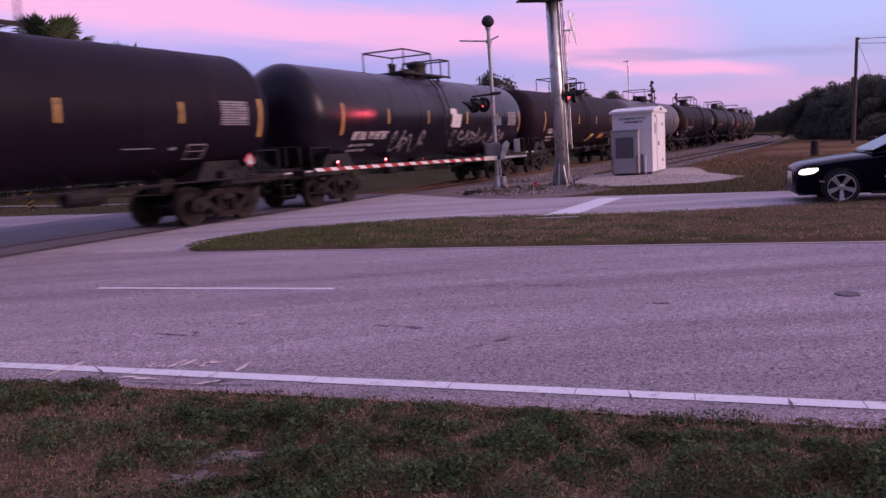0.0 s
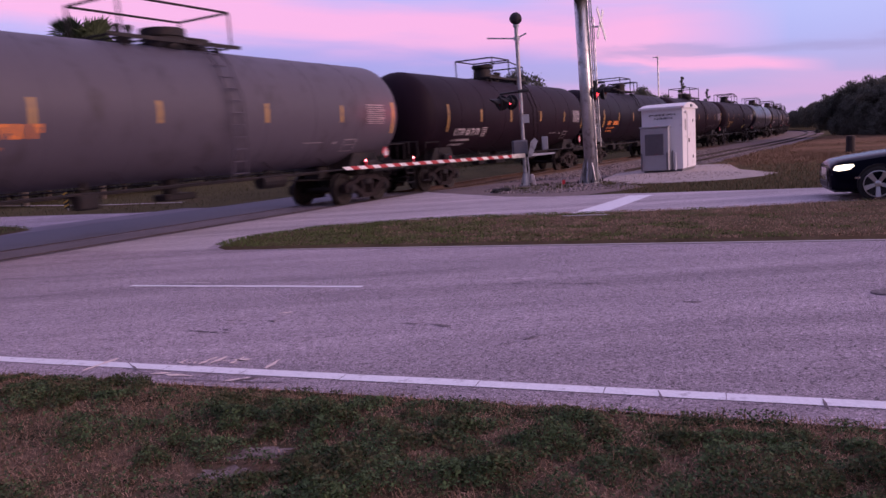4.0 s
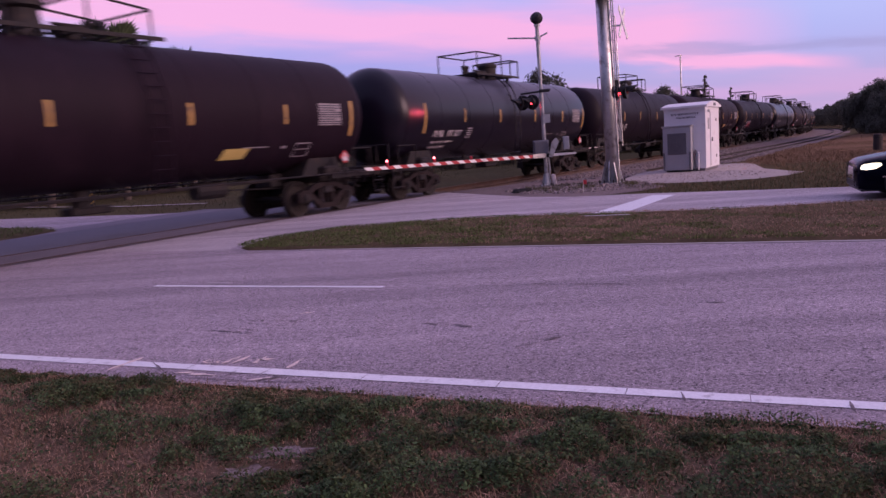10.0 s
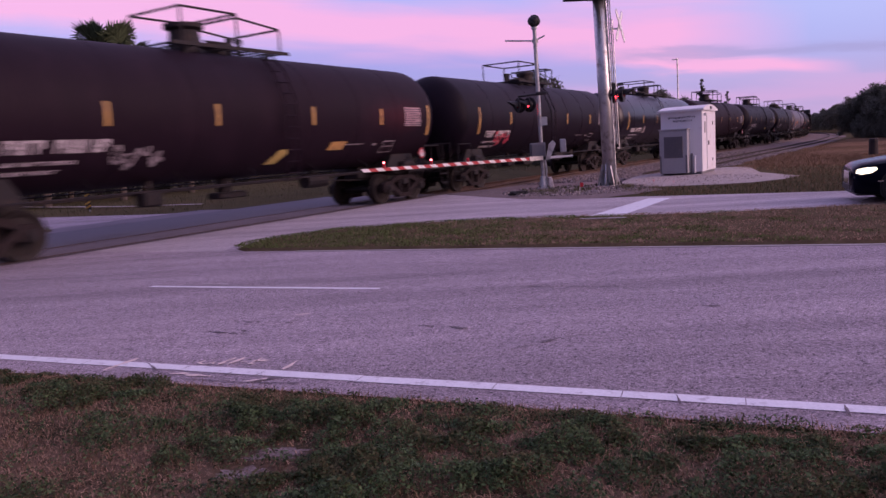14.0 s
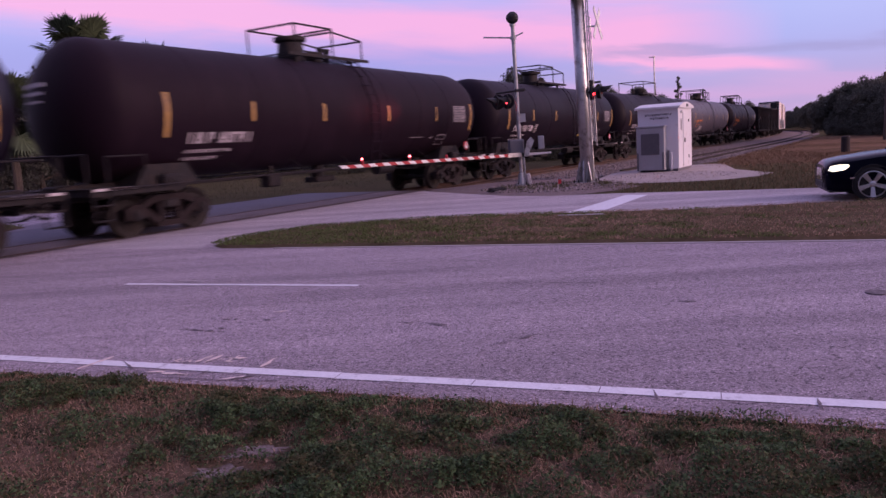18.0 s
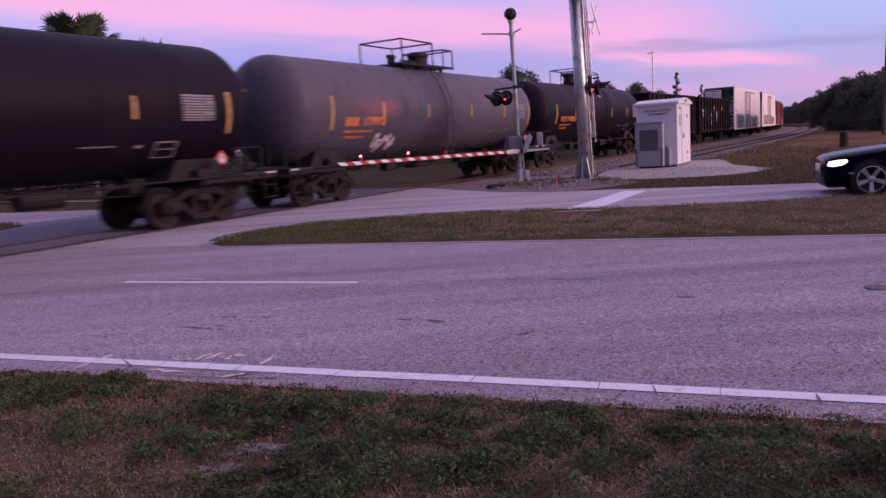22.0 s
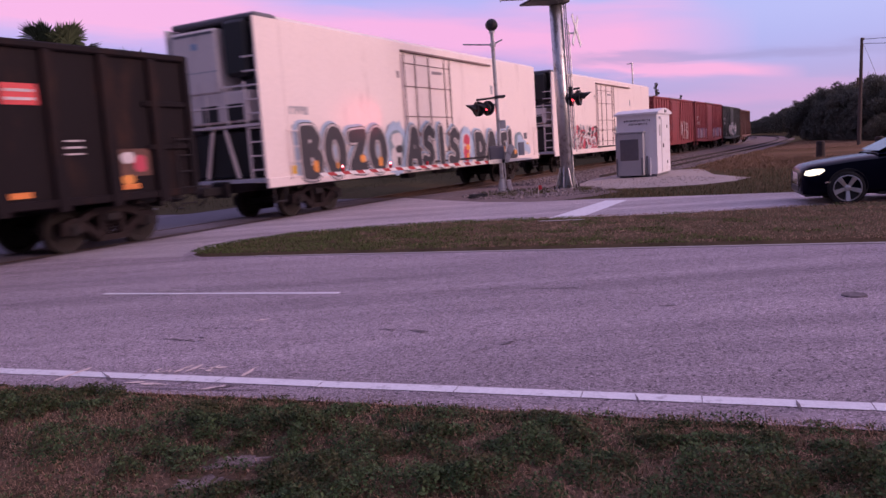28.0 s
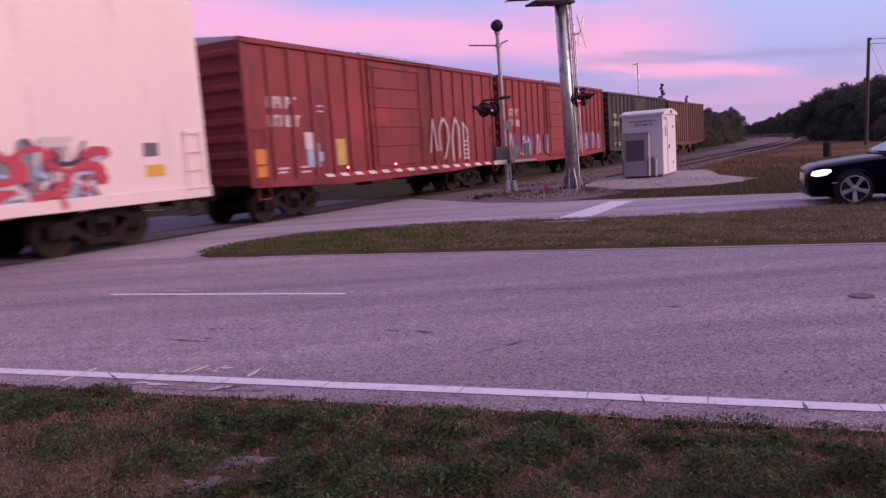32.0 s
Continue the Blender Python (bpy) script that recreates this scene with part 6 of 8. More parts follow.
# limerock pad round the shed, gravel round the signals
mound("gravel_pad", [(5.0, 26.2), (4.9, 24.0), (5.9, 23.2), (7.2, 22.7), (8.4, 22.7), (9.6, 23.4), (10.6, 24.6), (10.6, 28), (12.0, 33.0), (9.6, 34), (6.6, 30.6)], 0.03, LIMEROCK, "pale limerock pad under the equipment shed", 0.7)
mound("gravel_shoulder", [(-1.0, 26.4), (0.50, 22.55), (1.35, 21.02), (2.5, 20.02), (3.5, 20.15), (4.6, 20.9), (5.6, 22.0), (5.2, 25.0), (5.4, 28.2), (1.5, 28.6)], 0.015, BALLAST, "grey gravel round the signal posts", 0.5)


def stones(name, poly_fn, count, size, mat, label, seed):
    rng = np.random.RandomState(seed)
    v0 = np.array([(-1, -1, -0.5), (1, -1, -0.4), (1, 1, -0.5), (-1, 1, -0.4), (-0.6, -0.7, 0.6), (0.7, -0.5, 0.7), (0.5, 0.7, 0.6), (-0.7, 0.5, 0.75)], float)
    f0 = np.array([(3, 2, 1, 0), (4, 5, 6, 7), (0, 1, 5, 4), (1, 2, 6, 5), (2, 3, 7, 6), (3, 0, 4, 7)])
    vs, fs = [], []
    for i in range(count):
        x, y, z = poly_fn(rng)
        a = rng.rand() * 6.28
        c, s = math.cos(a), math.sin(a)
        q = v0 * (size * (0.5 + rng.rand(3))) * (0.7 + 0.6 * rng.rand(8, 1))
        q = np.stack([q[:, 0] * c - q[:, 1] * s + x, q[:, 0] * s + q[:, 1] * c + y, q[:, 2] + z + size * 0.2], 1)
        vs.append(q)
        fs.append(f0 + 8 * i)
    tagged(put(name, raw_mesh(name, np.concatenate(vs), np.concatenate(fs)), mat), label, kind="stuff")


def around(cx, cy, rx, ry, z):
    def f(rng):
        a, r = rng.rand() * 6.28, math.sqrt(rng.rand())
        return cx + rx * r * math.cos(a), cy + ry * r * math.sin(a), z
    return f


stones("gravel_stones", around(3.2, 23.8, 2.3, 2.6, 0.015), 900, 0.035, STONES, "loose grey gravel stones", 1)
stones("gravel_stones", around(7.6, 25.8, 2.0, 2.6, 0.03), 320, 0.020, LIMEROCK, "loose pale gravel stones", 2)
stones("ballast_stones", lambda r: tuple(on_track(22 + 45 * r.rand() ** 1.5, 1.0 + 6.6 * r.rand(), -0.15)), 5200, 0.035, STONES, "loose ballast stones", 3)


# ---------------- grass ----------------
def blades(name, spots, mat, label, h0, h1, w, lean=0.5, seed=1, bent=True, parent=None):
    """Many blades at (x, y, z) spots, each two quads bent over, as one mesh."""
    rng = np.random.RandomState(seed)
    p = np.asarray(spots, float)
    n = len(p)
    a = rng.rand(n) * 2 * np.pi
    h = h0 + (h1 - h0) * rng.rand(n) ** 1.6
    out = np.stack([np.cos(a), np.sin(a), np.zeros(n)], 1)
    across = np.stack([-np.sin(a), np.cos(a), np.zeros(n)], 1) * (w * (0.6 + 0.8 * rng.rand(n)) / 2)[:, None]
    le = (lean * (0.3 + rng.rand(n)))[:, None]
    up = np.array([0, 0, 1.0])
    mid = p + up * (h * 0.6)[:, None] + out * le * (h * 0.35)[:, None]
    tip = p + up * (h * (1.0 - 0.3 * le[:, 0]))[:, None] + out * le * (h * 1.0)[:, None]
    v = np.stack([p - across, p + across, mid + across * 0.8, mid - across * 0.8, tip + across * 0.15, tip - across * 0.15], 1).reshape(-1, 3)
    base = (np.arange(n) * 6)[:, None]
    f = np.concatenate([base + [0, 1, 2, 3], base + [3, 2, 4, 5]], 0)
    ob = put(name, raw_mesh(name, v, f), mat)
    return tagged(ob, label, kind="stuff")


def scatter(n, fn, keep, seed, z):
    rng = np.random.RandomState(seed)
    out = []
    while len(out) < n:
        x, y = fn(rng)
        if rng.rand() < keep(x, y):
            out.append((x, y, z(x, y) if callable(z) else z))
    return out


def green_at(x, y, k=1.3, off=(0, 0)):
    return noise.noise(Vector((x * k + off[0], y * k + off[1], 3.1))) + 0.5 * noise.noise(Vector((x * k * 3.1, y * k * 3.1, 7.7)))


def near_fn(rng):
    a, b = -4.8 + 10.8 * rng.rand(), 1.9 + 2.05 * rng.rand()
    return P1(a, b)


def bare(x, y):
    d = min(math.hypot((x - a) / r, (y - b) / q) for a, b, r, q in ((-1.08, 3.56, 0.24, 0.11), (-1.18, 3.34, 0.20, 0.10), (-3.9, 4.6, 0.5, 0.2)))
    return 0.05 if d < 0.8 else 0.4 if d < 1.25 else 1.0


def east(x, y):
    return smooth(-2.6, -0.3, x)


def lift_at(x, y):
    """Height of the weed clumps."""
    return max(0.008, 0.045 + 0.10 * noise.noise(Vector((x * 2.1, y * 2.1, 1.7))) + 0.11 * noise.noise(Vector((x * 5.6, y * 5.6, 4.2))))


def weeds(name, n, keep, mat, label, size, seed, extra=1.0):
    """Low weeds: small oval leaves at all slants, heaped in clumps, as one mesh."""
    spots = np.array(scatter(n, near_fn, keep, seed, 0.04))
    rng = np.random.RandomState(seed + 50)
    hgt = np.array([lift_at(x, y) * (1.0 - 0.65 * smooth(3.5, 3.9, 0.316 * x + 0.949 * y)) for x, y, z in spots]) * extra
    p = spots.copy()
    p[:, 2] += 0.006 + hgt * rng.rand(n) ** 0.6
    nrm = rng.normal(size=(n, 3)) * 0.6
    nrm[:, 2] += 1.0
    nrm /= np.linalg.norm(nrm, axis=1)[:, None]
    a = rng.normal(size=(n, 3))
    a -= nrm * (a * nrm).sum(1)[:, None]
    a /= np.linalg.norm(a, axis=1)[:, None]
    b = np.cross(nrm, a)
    sz = (size * (0.5 + rng.rand(n)))[:, None]
    a, b = a * sz, b * sz * 0.5
    v = np.stack([p - a, p + b - a * 0.1, p + a, p - b - a * 0.1], 1).reshape(-1, 3)
    f = (np.arange(n) * 4)[:, None] + [0, 1, 2, 3]
    return tagged(put(name, raw_mesh(name, v, f), mat), label, kind="stuff")


def tuft(x, y):
    """Where the weeds stand in clumps, with thin places between."""
    return 0.10 + 0.90 * smooth(-0.22, 0.16, noise.noise(Vector((x * 5.6, y * 5.6, 4.2))) + 0.55 * noise.noise(Vector((x * 13.0, y * 13.0, 9.1))))


def lush(x, y):
    west = smooth(-1.9, -0.6, x)
    edge = smooth(3.35, 3.75, 0.316 * x + 0.949 * y)
    rim = 1.0 - 0.75 * smooth(3.68, 3.92, 0.316 * x + 0.949 * y) * smooth(-2.6, -1.6, x)
    return rim * min(1.0, max(0.05 + 0.4 * west, 1.7 * (green_at(x, y) + 0.08 + 0.5 * west + 0.3 * edge))) * bare(x, y) * tuft(x, y)


weeds("green_weeds", 190000, lush, GRASSG, "dark green low leafy weeds of the verge", 0.0095, 2)
weeds("green_weeds", 50000, lambda x, y: lush(x, y) * (green_at(x, y, 2.6, (5, 2)) > 0.05), GRASSO, "olive leafy weeds of the verge", 0.010, 12, 1.25)
blades("dry_grass", scatter(75000, near_fn, lambda x, y: bare(x, y) * (1.0 - 0.75 * lush(x, y)), 1, 0.04), GRASSD, "short dry brown grass of the verge", 0.008, 0.034, 0.0036, 1.7, 1)
blades("dry_grass", scatter(16000, near_fn, lambda x, y: bare(x, y), 31, 0.04), GRASSM, "thin brown grass of the verge", 0.02, 0.08, 0.0032, 1.3, 31)
blades("green_weeds", scatter(9000, near_fn, lambda x, y: lush(x, y), 3, 0.04), GRASSO, "thin green grass sprigs among the weeds", 0.04, 0.10, 0.0035, 1.0, 3)


def sand_patch(cx, cy, rx, ry, seed):
    """Bare sand where the weeds are worn away, with a ragged edge."""
    rng = random.Random(seed)
    bm = B()
    ring = [bm.verts.new((cx + rx * math.cos(a) * rng.uniform(0.45, 1.2), cy + ry * math.sin(a) * rng.uniform(0.45, 1.2), 0.046)) for a in np.linspace(0, 6.283, 46)[:-1]]
    mid = bm.verts.new((cx, cy, 0.047))
    for i in range(len(ring)):
        bm.faces.new((ring[i], ring[(i + 1) % len(ring)], mid))
    tagged(part("bare_sand", bm, SAND), "patch of bare grey sand in the verge", kind="structure")


SANDS = ((-1.08, 3.56, 0.20, 0.085), (-1.18, 3.34, 0.16, 0.075))
for i_, (x_, y_, rx_, ry_) in enumerate(SANDS):
    sand_patch(x_, y_, rx_, ry_, 60 + i_)
blades("dry_grass", scatter(12000, near_fn, lambda x, y: bare(x, y), 36, 0.045), GRASSM, "dry straws among the weeds", 0.03, 0.075, 0.0030, 1.5, 36)


def wide_fn(rng):
    return P1(-14 + 28 * rng.rand(), -9 + 10.9 * rng.rand())


blades("dry_grass", scatter(40000, wide_fn, lambda x, y: 1.0, 33, 0.04), GRASSD, "short dry brown grass of the verge", 0.02, 0.07, 0.009, 1.5, 33)
blades("green_weeds", scatter(60000, wide_fn, lambda x, y: min(1.0, max(0.1, 0.5 + 1.4 * green_at(x, y, 0.8))), 34, 0.04), GRASSG, "green grass and weeds of the verge", 0.02, 0.09, 0.012, 1.4, 34)


def inside(poly, x, y):
    hit, j = False, len(poly) - 1
    for i in range(len(poly)):
        (xa, ya), (xb, yb) = poly[i], poly[j]
        if (ya > y) != (yb > y) and x < (xb - xa) * (y - ya) / (yb - ya) + xa:
            hit = not hit
        j = i
    return hit


med_fn = lambda rng: (-5 + 18 * rng.rand(), 6 + 10 * rng.rand())
in_med = lambda x, y: inside(MEDIAN, x, y)
blades("brown_turf", scatter(34000, med_fn, lambda x, y: in_med(x, y) * (0.12 + 0.88 * smooth(-3.2, 2.5, x + 2.0 * green_at(x, y, 0.9))) * (0.25 + 0.75 * (green_at(x, y, 1.3) < 0.12)), 4, 0.055), MEDBROWN, "short brown turf of the median", 0.008, 0.045, 0.010, 1.9, 4)
blades("green_turf", scatter(30000, med_fn, lambda x, y: in_med(x, y) * min(1, max(0.03, 0.55 - 0.16 * x + 1.5 * green_at(x, y, 1.3))), 5, 0.055), MEDGREEN, "short olive-green turf of the median", 0.010, 0.060, 0.010, 1.7, 5)
out_fn = lambda rng: (4.5 + 24 * rng.rand(), 13.5 + 28 * rng.rand())


def beyond(x, y):
    s, o = rel(x, y)
    return (not inside(ROAD, x, y)) and o > 8.2 - 1.2 * smooth(36, 30, s) and not inside([(5.0, 26.2), (5.9, 22.9), (7.2, 22.1), (8.4, 22.0), (9.5, 22.9), (11.0, 28), (12.6, 33.0), (6.6, 30.6)], x, y)


blades("green_grass", scatter(28000, out_fn, lambda x, y: beyond(x, y) * max(0.12, min(1.0, 1.25 - 0.06 * (y + 0.42 * x - 18.5))), 6, ground_z), GRASSO, "rough green grass beyond the side road", 0.05, 0.16, 0.010, 1.1, 6)
blades("dry_grass", scatter(30000, out_fn, lambda x, y: 0.8 * beyond(x, y), 7, ground_z), GRASSM, "rough brown grass beyond the side road", 0.05, 0.16, 0.010, 1.1, 7)


def straw_fn(rng):
    d, b = 26 + 62 * rng.rand() ** 1.3, radians(17.5 + 16.5 * rng.rand())
    return d * math.sin(b), d * math.cos(b)


FIELDP = []
for s_, o_ in ((43, 11.5), (50, 9.6), (60, 9.0), (80, 8.8), (104, 8.8), (110, 14), (96, 24), (74, 34), (50, 33), (43, 27), (41, 20), (42, 15)):
    q = on_track(s_, o_)
    FIELDP.append((q.x, q.y))
mound("straw_field", FIELDP, 0.03, STRAWG, "matted orange-brown straw field", 0.8)
blades("straw_grass", scatter(70000, straw_fn, lambda x, y: (rel(x, y)[1] > 8.4 + 1.5 * noise.noise(Vector((x * 0.3, y * 0.3, 0)))) * (0.75 + 0.5 * green_at(x, y, 0.2)) * smooth(33, 43, y + 0.42 * x), 8, ground_z), STRAW, "short orange-brown straw grass", 0.05, 0.17, 0.014, 1.2, 8)
blades("green_grass", scatter(26000, lambda r: tuple(on_track(-4 + 75 * r.rand(), -5.5 - 22 * r.rand())[:2]), lambda x, y: 0.0 if inside(ROAD, x, y) else 1.0, 9, ground_z), GRASSO, "rough green grass beyond the track", 0.05, 0.18, 0.014, 1.0, 9)
blades("green_turf", scatter(14000, lambda r: (-11 - 13 * r.rand(), 16.4 + 9 * r.rand()), lambda x, y: 1.0 if inside(ISLAND, x, y) else 0.0, 14, 0.045), MEDGREEN, "short green turf of the island beyond the track", 0.02, 0.10, 0.012, 1.3, 14)
blades("green_weeds", scatter(2600, lambda r: (1.6 + 3.4 * r.rand(), 22.0 + 3.2 * r.rand()), lambda x, y: max(0, green_at(x, y, 1.1) + 0.1), 10, 0.0), GRASSO, "weeds round the signal posts", 0.03, 0.17, 0.010, 1.0, 10)


# ---------------- crossing signals ----------------
def gate_signal():
    base = Vector((2.36, 25.35, 0))
    g = thing("crossing_gate", Matrix.Translation(base) @ Matrix.Rotation(radians(-0.9), 4, "Y"), "silver crossing gate post with bell, lit red lamps and lowered arm", "crossing gate")
    part("pole", rod(B(), (0, 0, 0.0), (0, 0, 5.35), 0.065, 14), ALU, g, smooth=False)
    part("foot", revolve(B(), [(0.0, 0.02), (0.22, 0.02), (0.22, 0.06), (0.16, 0.10), (0.10, 0.42), (0.075, 0.45), (0.0, 0.45)], 12), ALU, g)
    for a in range(4):
        part("foot_bolt", rod(B(), (0.19 * math.cos(a * 1.571 + 0.78), 0.19 * math.sin(a * 1.571 + 0.78), 0.05), (0.19 * math.cos(a * 1.571 + 0.78), 0.19 * math.sin(a * 1.571 + 0.78), 0.13), 0.02, 6), IRON, g)
    bell = part("bell", revolve(B(), [(0.0, -0.10), (0.17, -0.10), (0.21, -0.02), (0.17, 0.10), (0.06, 0.16), (0.0, 0.16)], 18, Matrix.Translation((0, -0.05, 5.56)) @ Matrix.Rotation(radians(70), 4, "X")), SIGNAL, g, "dark bell")
    part("bell_neck", revolve(B(), [(0.0, 5.30), (0.10, 5.30), (0.10, 5.38), (0.05, 5.46), (0.0, 5.46)], 10), ALU, g)
    # wire arm under the bell
    part("cross_pipe", path(B(), [(-0.98, 0.12, 5.02), (-0.1, 0.0, 4.93), (0.0, 0.0, 4.93), (0.32, -0.05, 5.06)], 0.026, 6), ALU, g)
    part("collar", rod(B(), (0, 0, 4.86), (0, 0, 4.98), 0.10, 12), ALU, g)
    # lamp cross-arm
    arm = part("lamp_arm", path(B(), [(-0.68, 0.1, 3.16), (0.0, 0.0, 3.19), (0.30, -0.05, 3.22)], 0.035, 8), SIGNAL, g)
    part("junction_box", box(B(), (0.10, -0.05, 3.20), (0.34, 0.12, 0.10), bevel=0.02), SIGNAL, g)
    for x, yaw, lit in ((-0.70, 74, 0), (-0.36, 74, 1), (-0.62, 215, 0), (-0.30, 215, 2)):
        lamp_head(g, Vector((x, 0.05, 2.86)), yaw, lit)
    part("number_plate", box(B(), (0.14, -0.09, 2.28), (0.20, 0.012, 0.28)), ALU, g, "small pale plate")
    # mechanism
    part("mechanism", box(B(), (-0.12, 0.05, 1.32), (0.52, 0.42, 0.52), bevel=0.04), SHEDD, g, "grey gate motor box")
    part("mechanism_lid", box(B(), (-0.12, -0.17, 1.32), (0.44, 0.02, 0.42), bevel=0.01), SHEDD, g)
    part("clamp", box(B(), (0, 0, 1.05), (0.34, 0.34, 0.12), bevel=0.02), SIGNAL, g)
    part("counterweight_arm", prism(B(), [(0.10, 1.0), (0.22, 0.98), (0.46, 1.50), (0.36, 1.62), (0.22, 1.50)], 0.07, Matrix.Translation((0, -0.28, 0))), ALU, g)
    part("counterweight", box(B(), (0.72, -0.05, 1.42), (0.20, 0.16, 0.44), bevel=0.02), SHEDG, g, "pale counterweight block")
    part("conduit", path(B(), [(0.07, -0.1, 0.05), (0.12, -0.1, 0.6), (0.09, -0.1, 1.05)], 0.03, 6), ALU, g)
    part("cable_box", box(B(), (0.26, -0.12, 0.16), (0.14, 0.2, 0.42), m=Matrix.Rotation(radians(-8), 4, "Y"), bevel=0.02), WHITE, g, "white box at the foot")
    # arm: from the post towards the middle of the side road
    tip = Vector((-2.97, 19.98, 1.19)) - base
    root = Vector((0.0, -0.15, 1.06))
    d = tip - root
    L = d.length
    m = Matrix.Translation(root) @ d.to_track_quat("X", "Z").to_matrix().to_4x4()
    n = 28
    for i in range(n):
        u0, u1 = L * (0.08 + 0.92 * i / n), L * (0.08 + 0.92 * (i + 1) / n)
        sl = 0.06
        part("arm_stripe", prism(B(), [(u0 - sl, -0.046), (u1 - sl, -0.046), (u1 + sl, 0.046), (u0 + sl, 0.046)], 0.035, m), GATER if i % 2 == 0 else GATEW, g, "red stripe" if i % 2 == 0 else "white stripe")
    part("arm_root", box(B(), (L * 0.04, 0, 0), (L * 0.1, 0.07, 0.14), m), ALU, g)
    part("arm_tail", prism(B(), [(-0.05, -0.05), (-1.05, -0.03), (-1.05, 0.03), (-0.05, 0.05)], 0.03, Matrix.Translation((0, -0.15, 1.06)) @ Matrix.Rotation(radians(8), 4, "Z") @ Matrix.Rotation(math.pi, 4, "Z")), GATEW, g, "white tail of the arm")
    for u, lit in ((0.90, True), (0.666, True), (0.466, False)):
        q = m @ Vector((L * u, 0, 0.06))
        lampo = part("arm_lamp", box(B(), (q.x, q.y, q.z + 0.04), (0.09, 0.09, 0.12), bevel=0.02), GATER, g)
        if lit:
            part("lens", revolve(B(), [(0.0, 0.03), (0.028, 0.03), (0.036, 0.05), (0.028, 0.085), (0.0, 0.095)], 10, Matrix.Translation((q.x, q.y, q.z + 0.06))), TIPLAMP, lampo, "lit lamp on the arm")
    return g


def lamp_head(parent, at, yaw, lit):
    """Round black target with a hooded red lens that faces yaw degrees west of south."""
    a = radians(yaw)
    f = Vector((-math.sin(a), -math.cos(a), 0))
    m = Matrix.Translation(at) @ f.to_track_quat("Z", "Y").to_matrix().to_4x4()
    back = part("lamp_target", revolve(B(), [(0.0, -0.10), (0.13, -0.10), (0.15, -0.02), (0.25, -0.015), (0.25, 0.005), (0.0, 0.005)], 20, m), SIGNAL, parent)
    bm = B()
    r, dep = 0.155, 0.36
    k = 14
    ring = []
    for i in range(k + 1):
        t = math.pi * (-0.08 + 1.16 * i / k)
        ring.append([bm.verts.new(m @ Vector((rr * math.cos(t), rr * math.sin(t), z))) for rr, z in ((r, 0.0), (r * 1.02, dep * (0.35 + 0.65 * math.sin(max(0, min(math.pi, t))))), (r * 0.94, dep * (0.35 + 0.65 * math.sin(max(0, min(math.pi, t))))), (r * 0.92, 0.0))])
    for p, q in zip(ring, ring[1:]):
        for i in range(3):
            bm.faces.new((p[i], q[i], q[i + 1], p[i + 1]))
    part("hood", bm, SIGNAL, back)
    part("lens", revolve(B(), [(0.12, 0.008), (0.10, 0.03), (0.06, 0.045), (0.0, 0.05)], 16, m), (DEADLAMP, LAMP, LAMPB)[int(lit)], back, "lit red lens" if lit else "unlit red lens")
    return back


gate_signal()


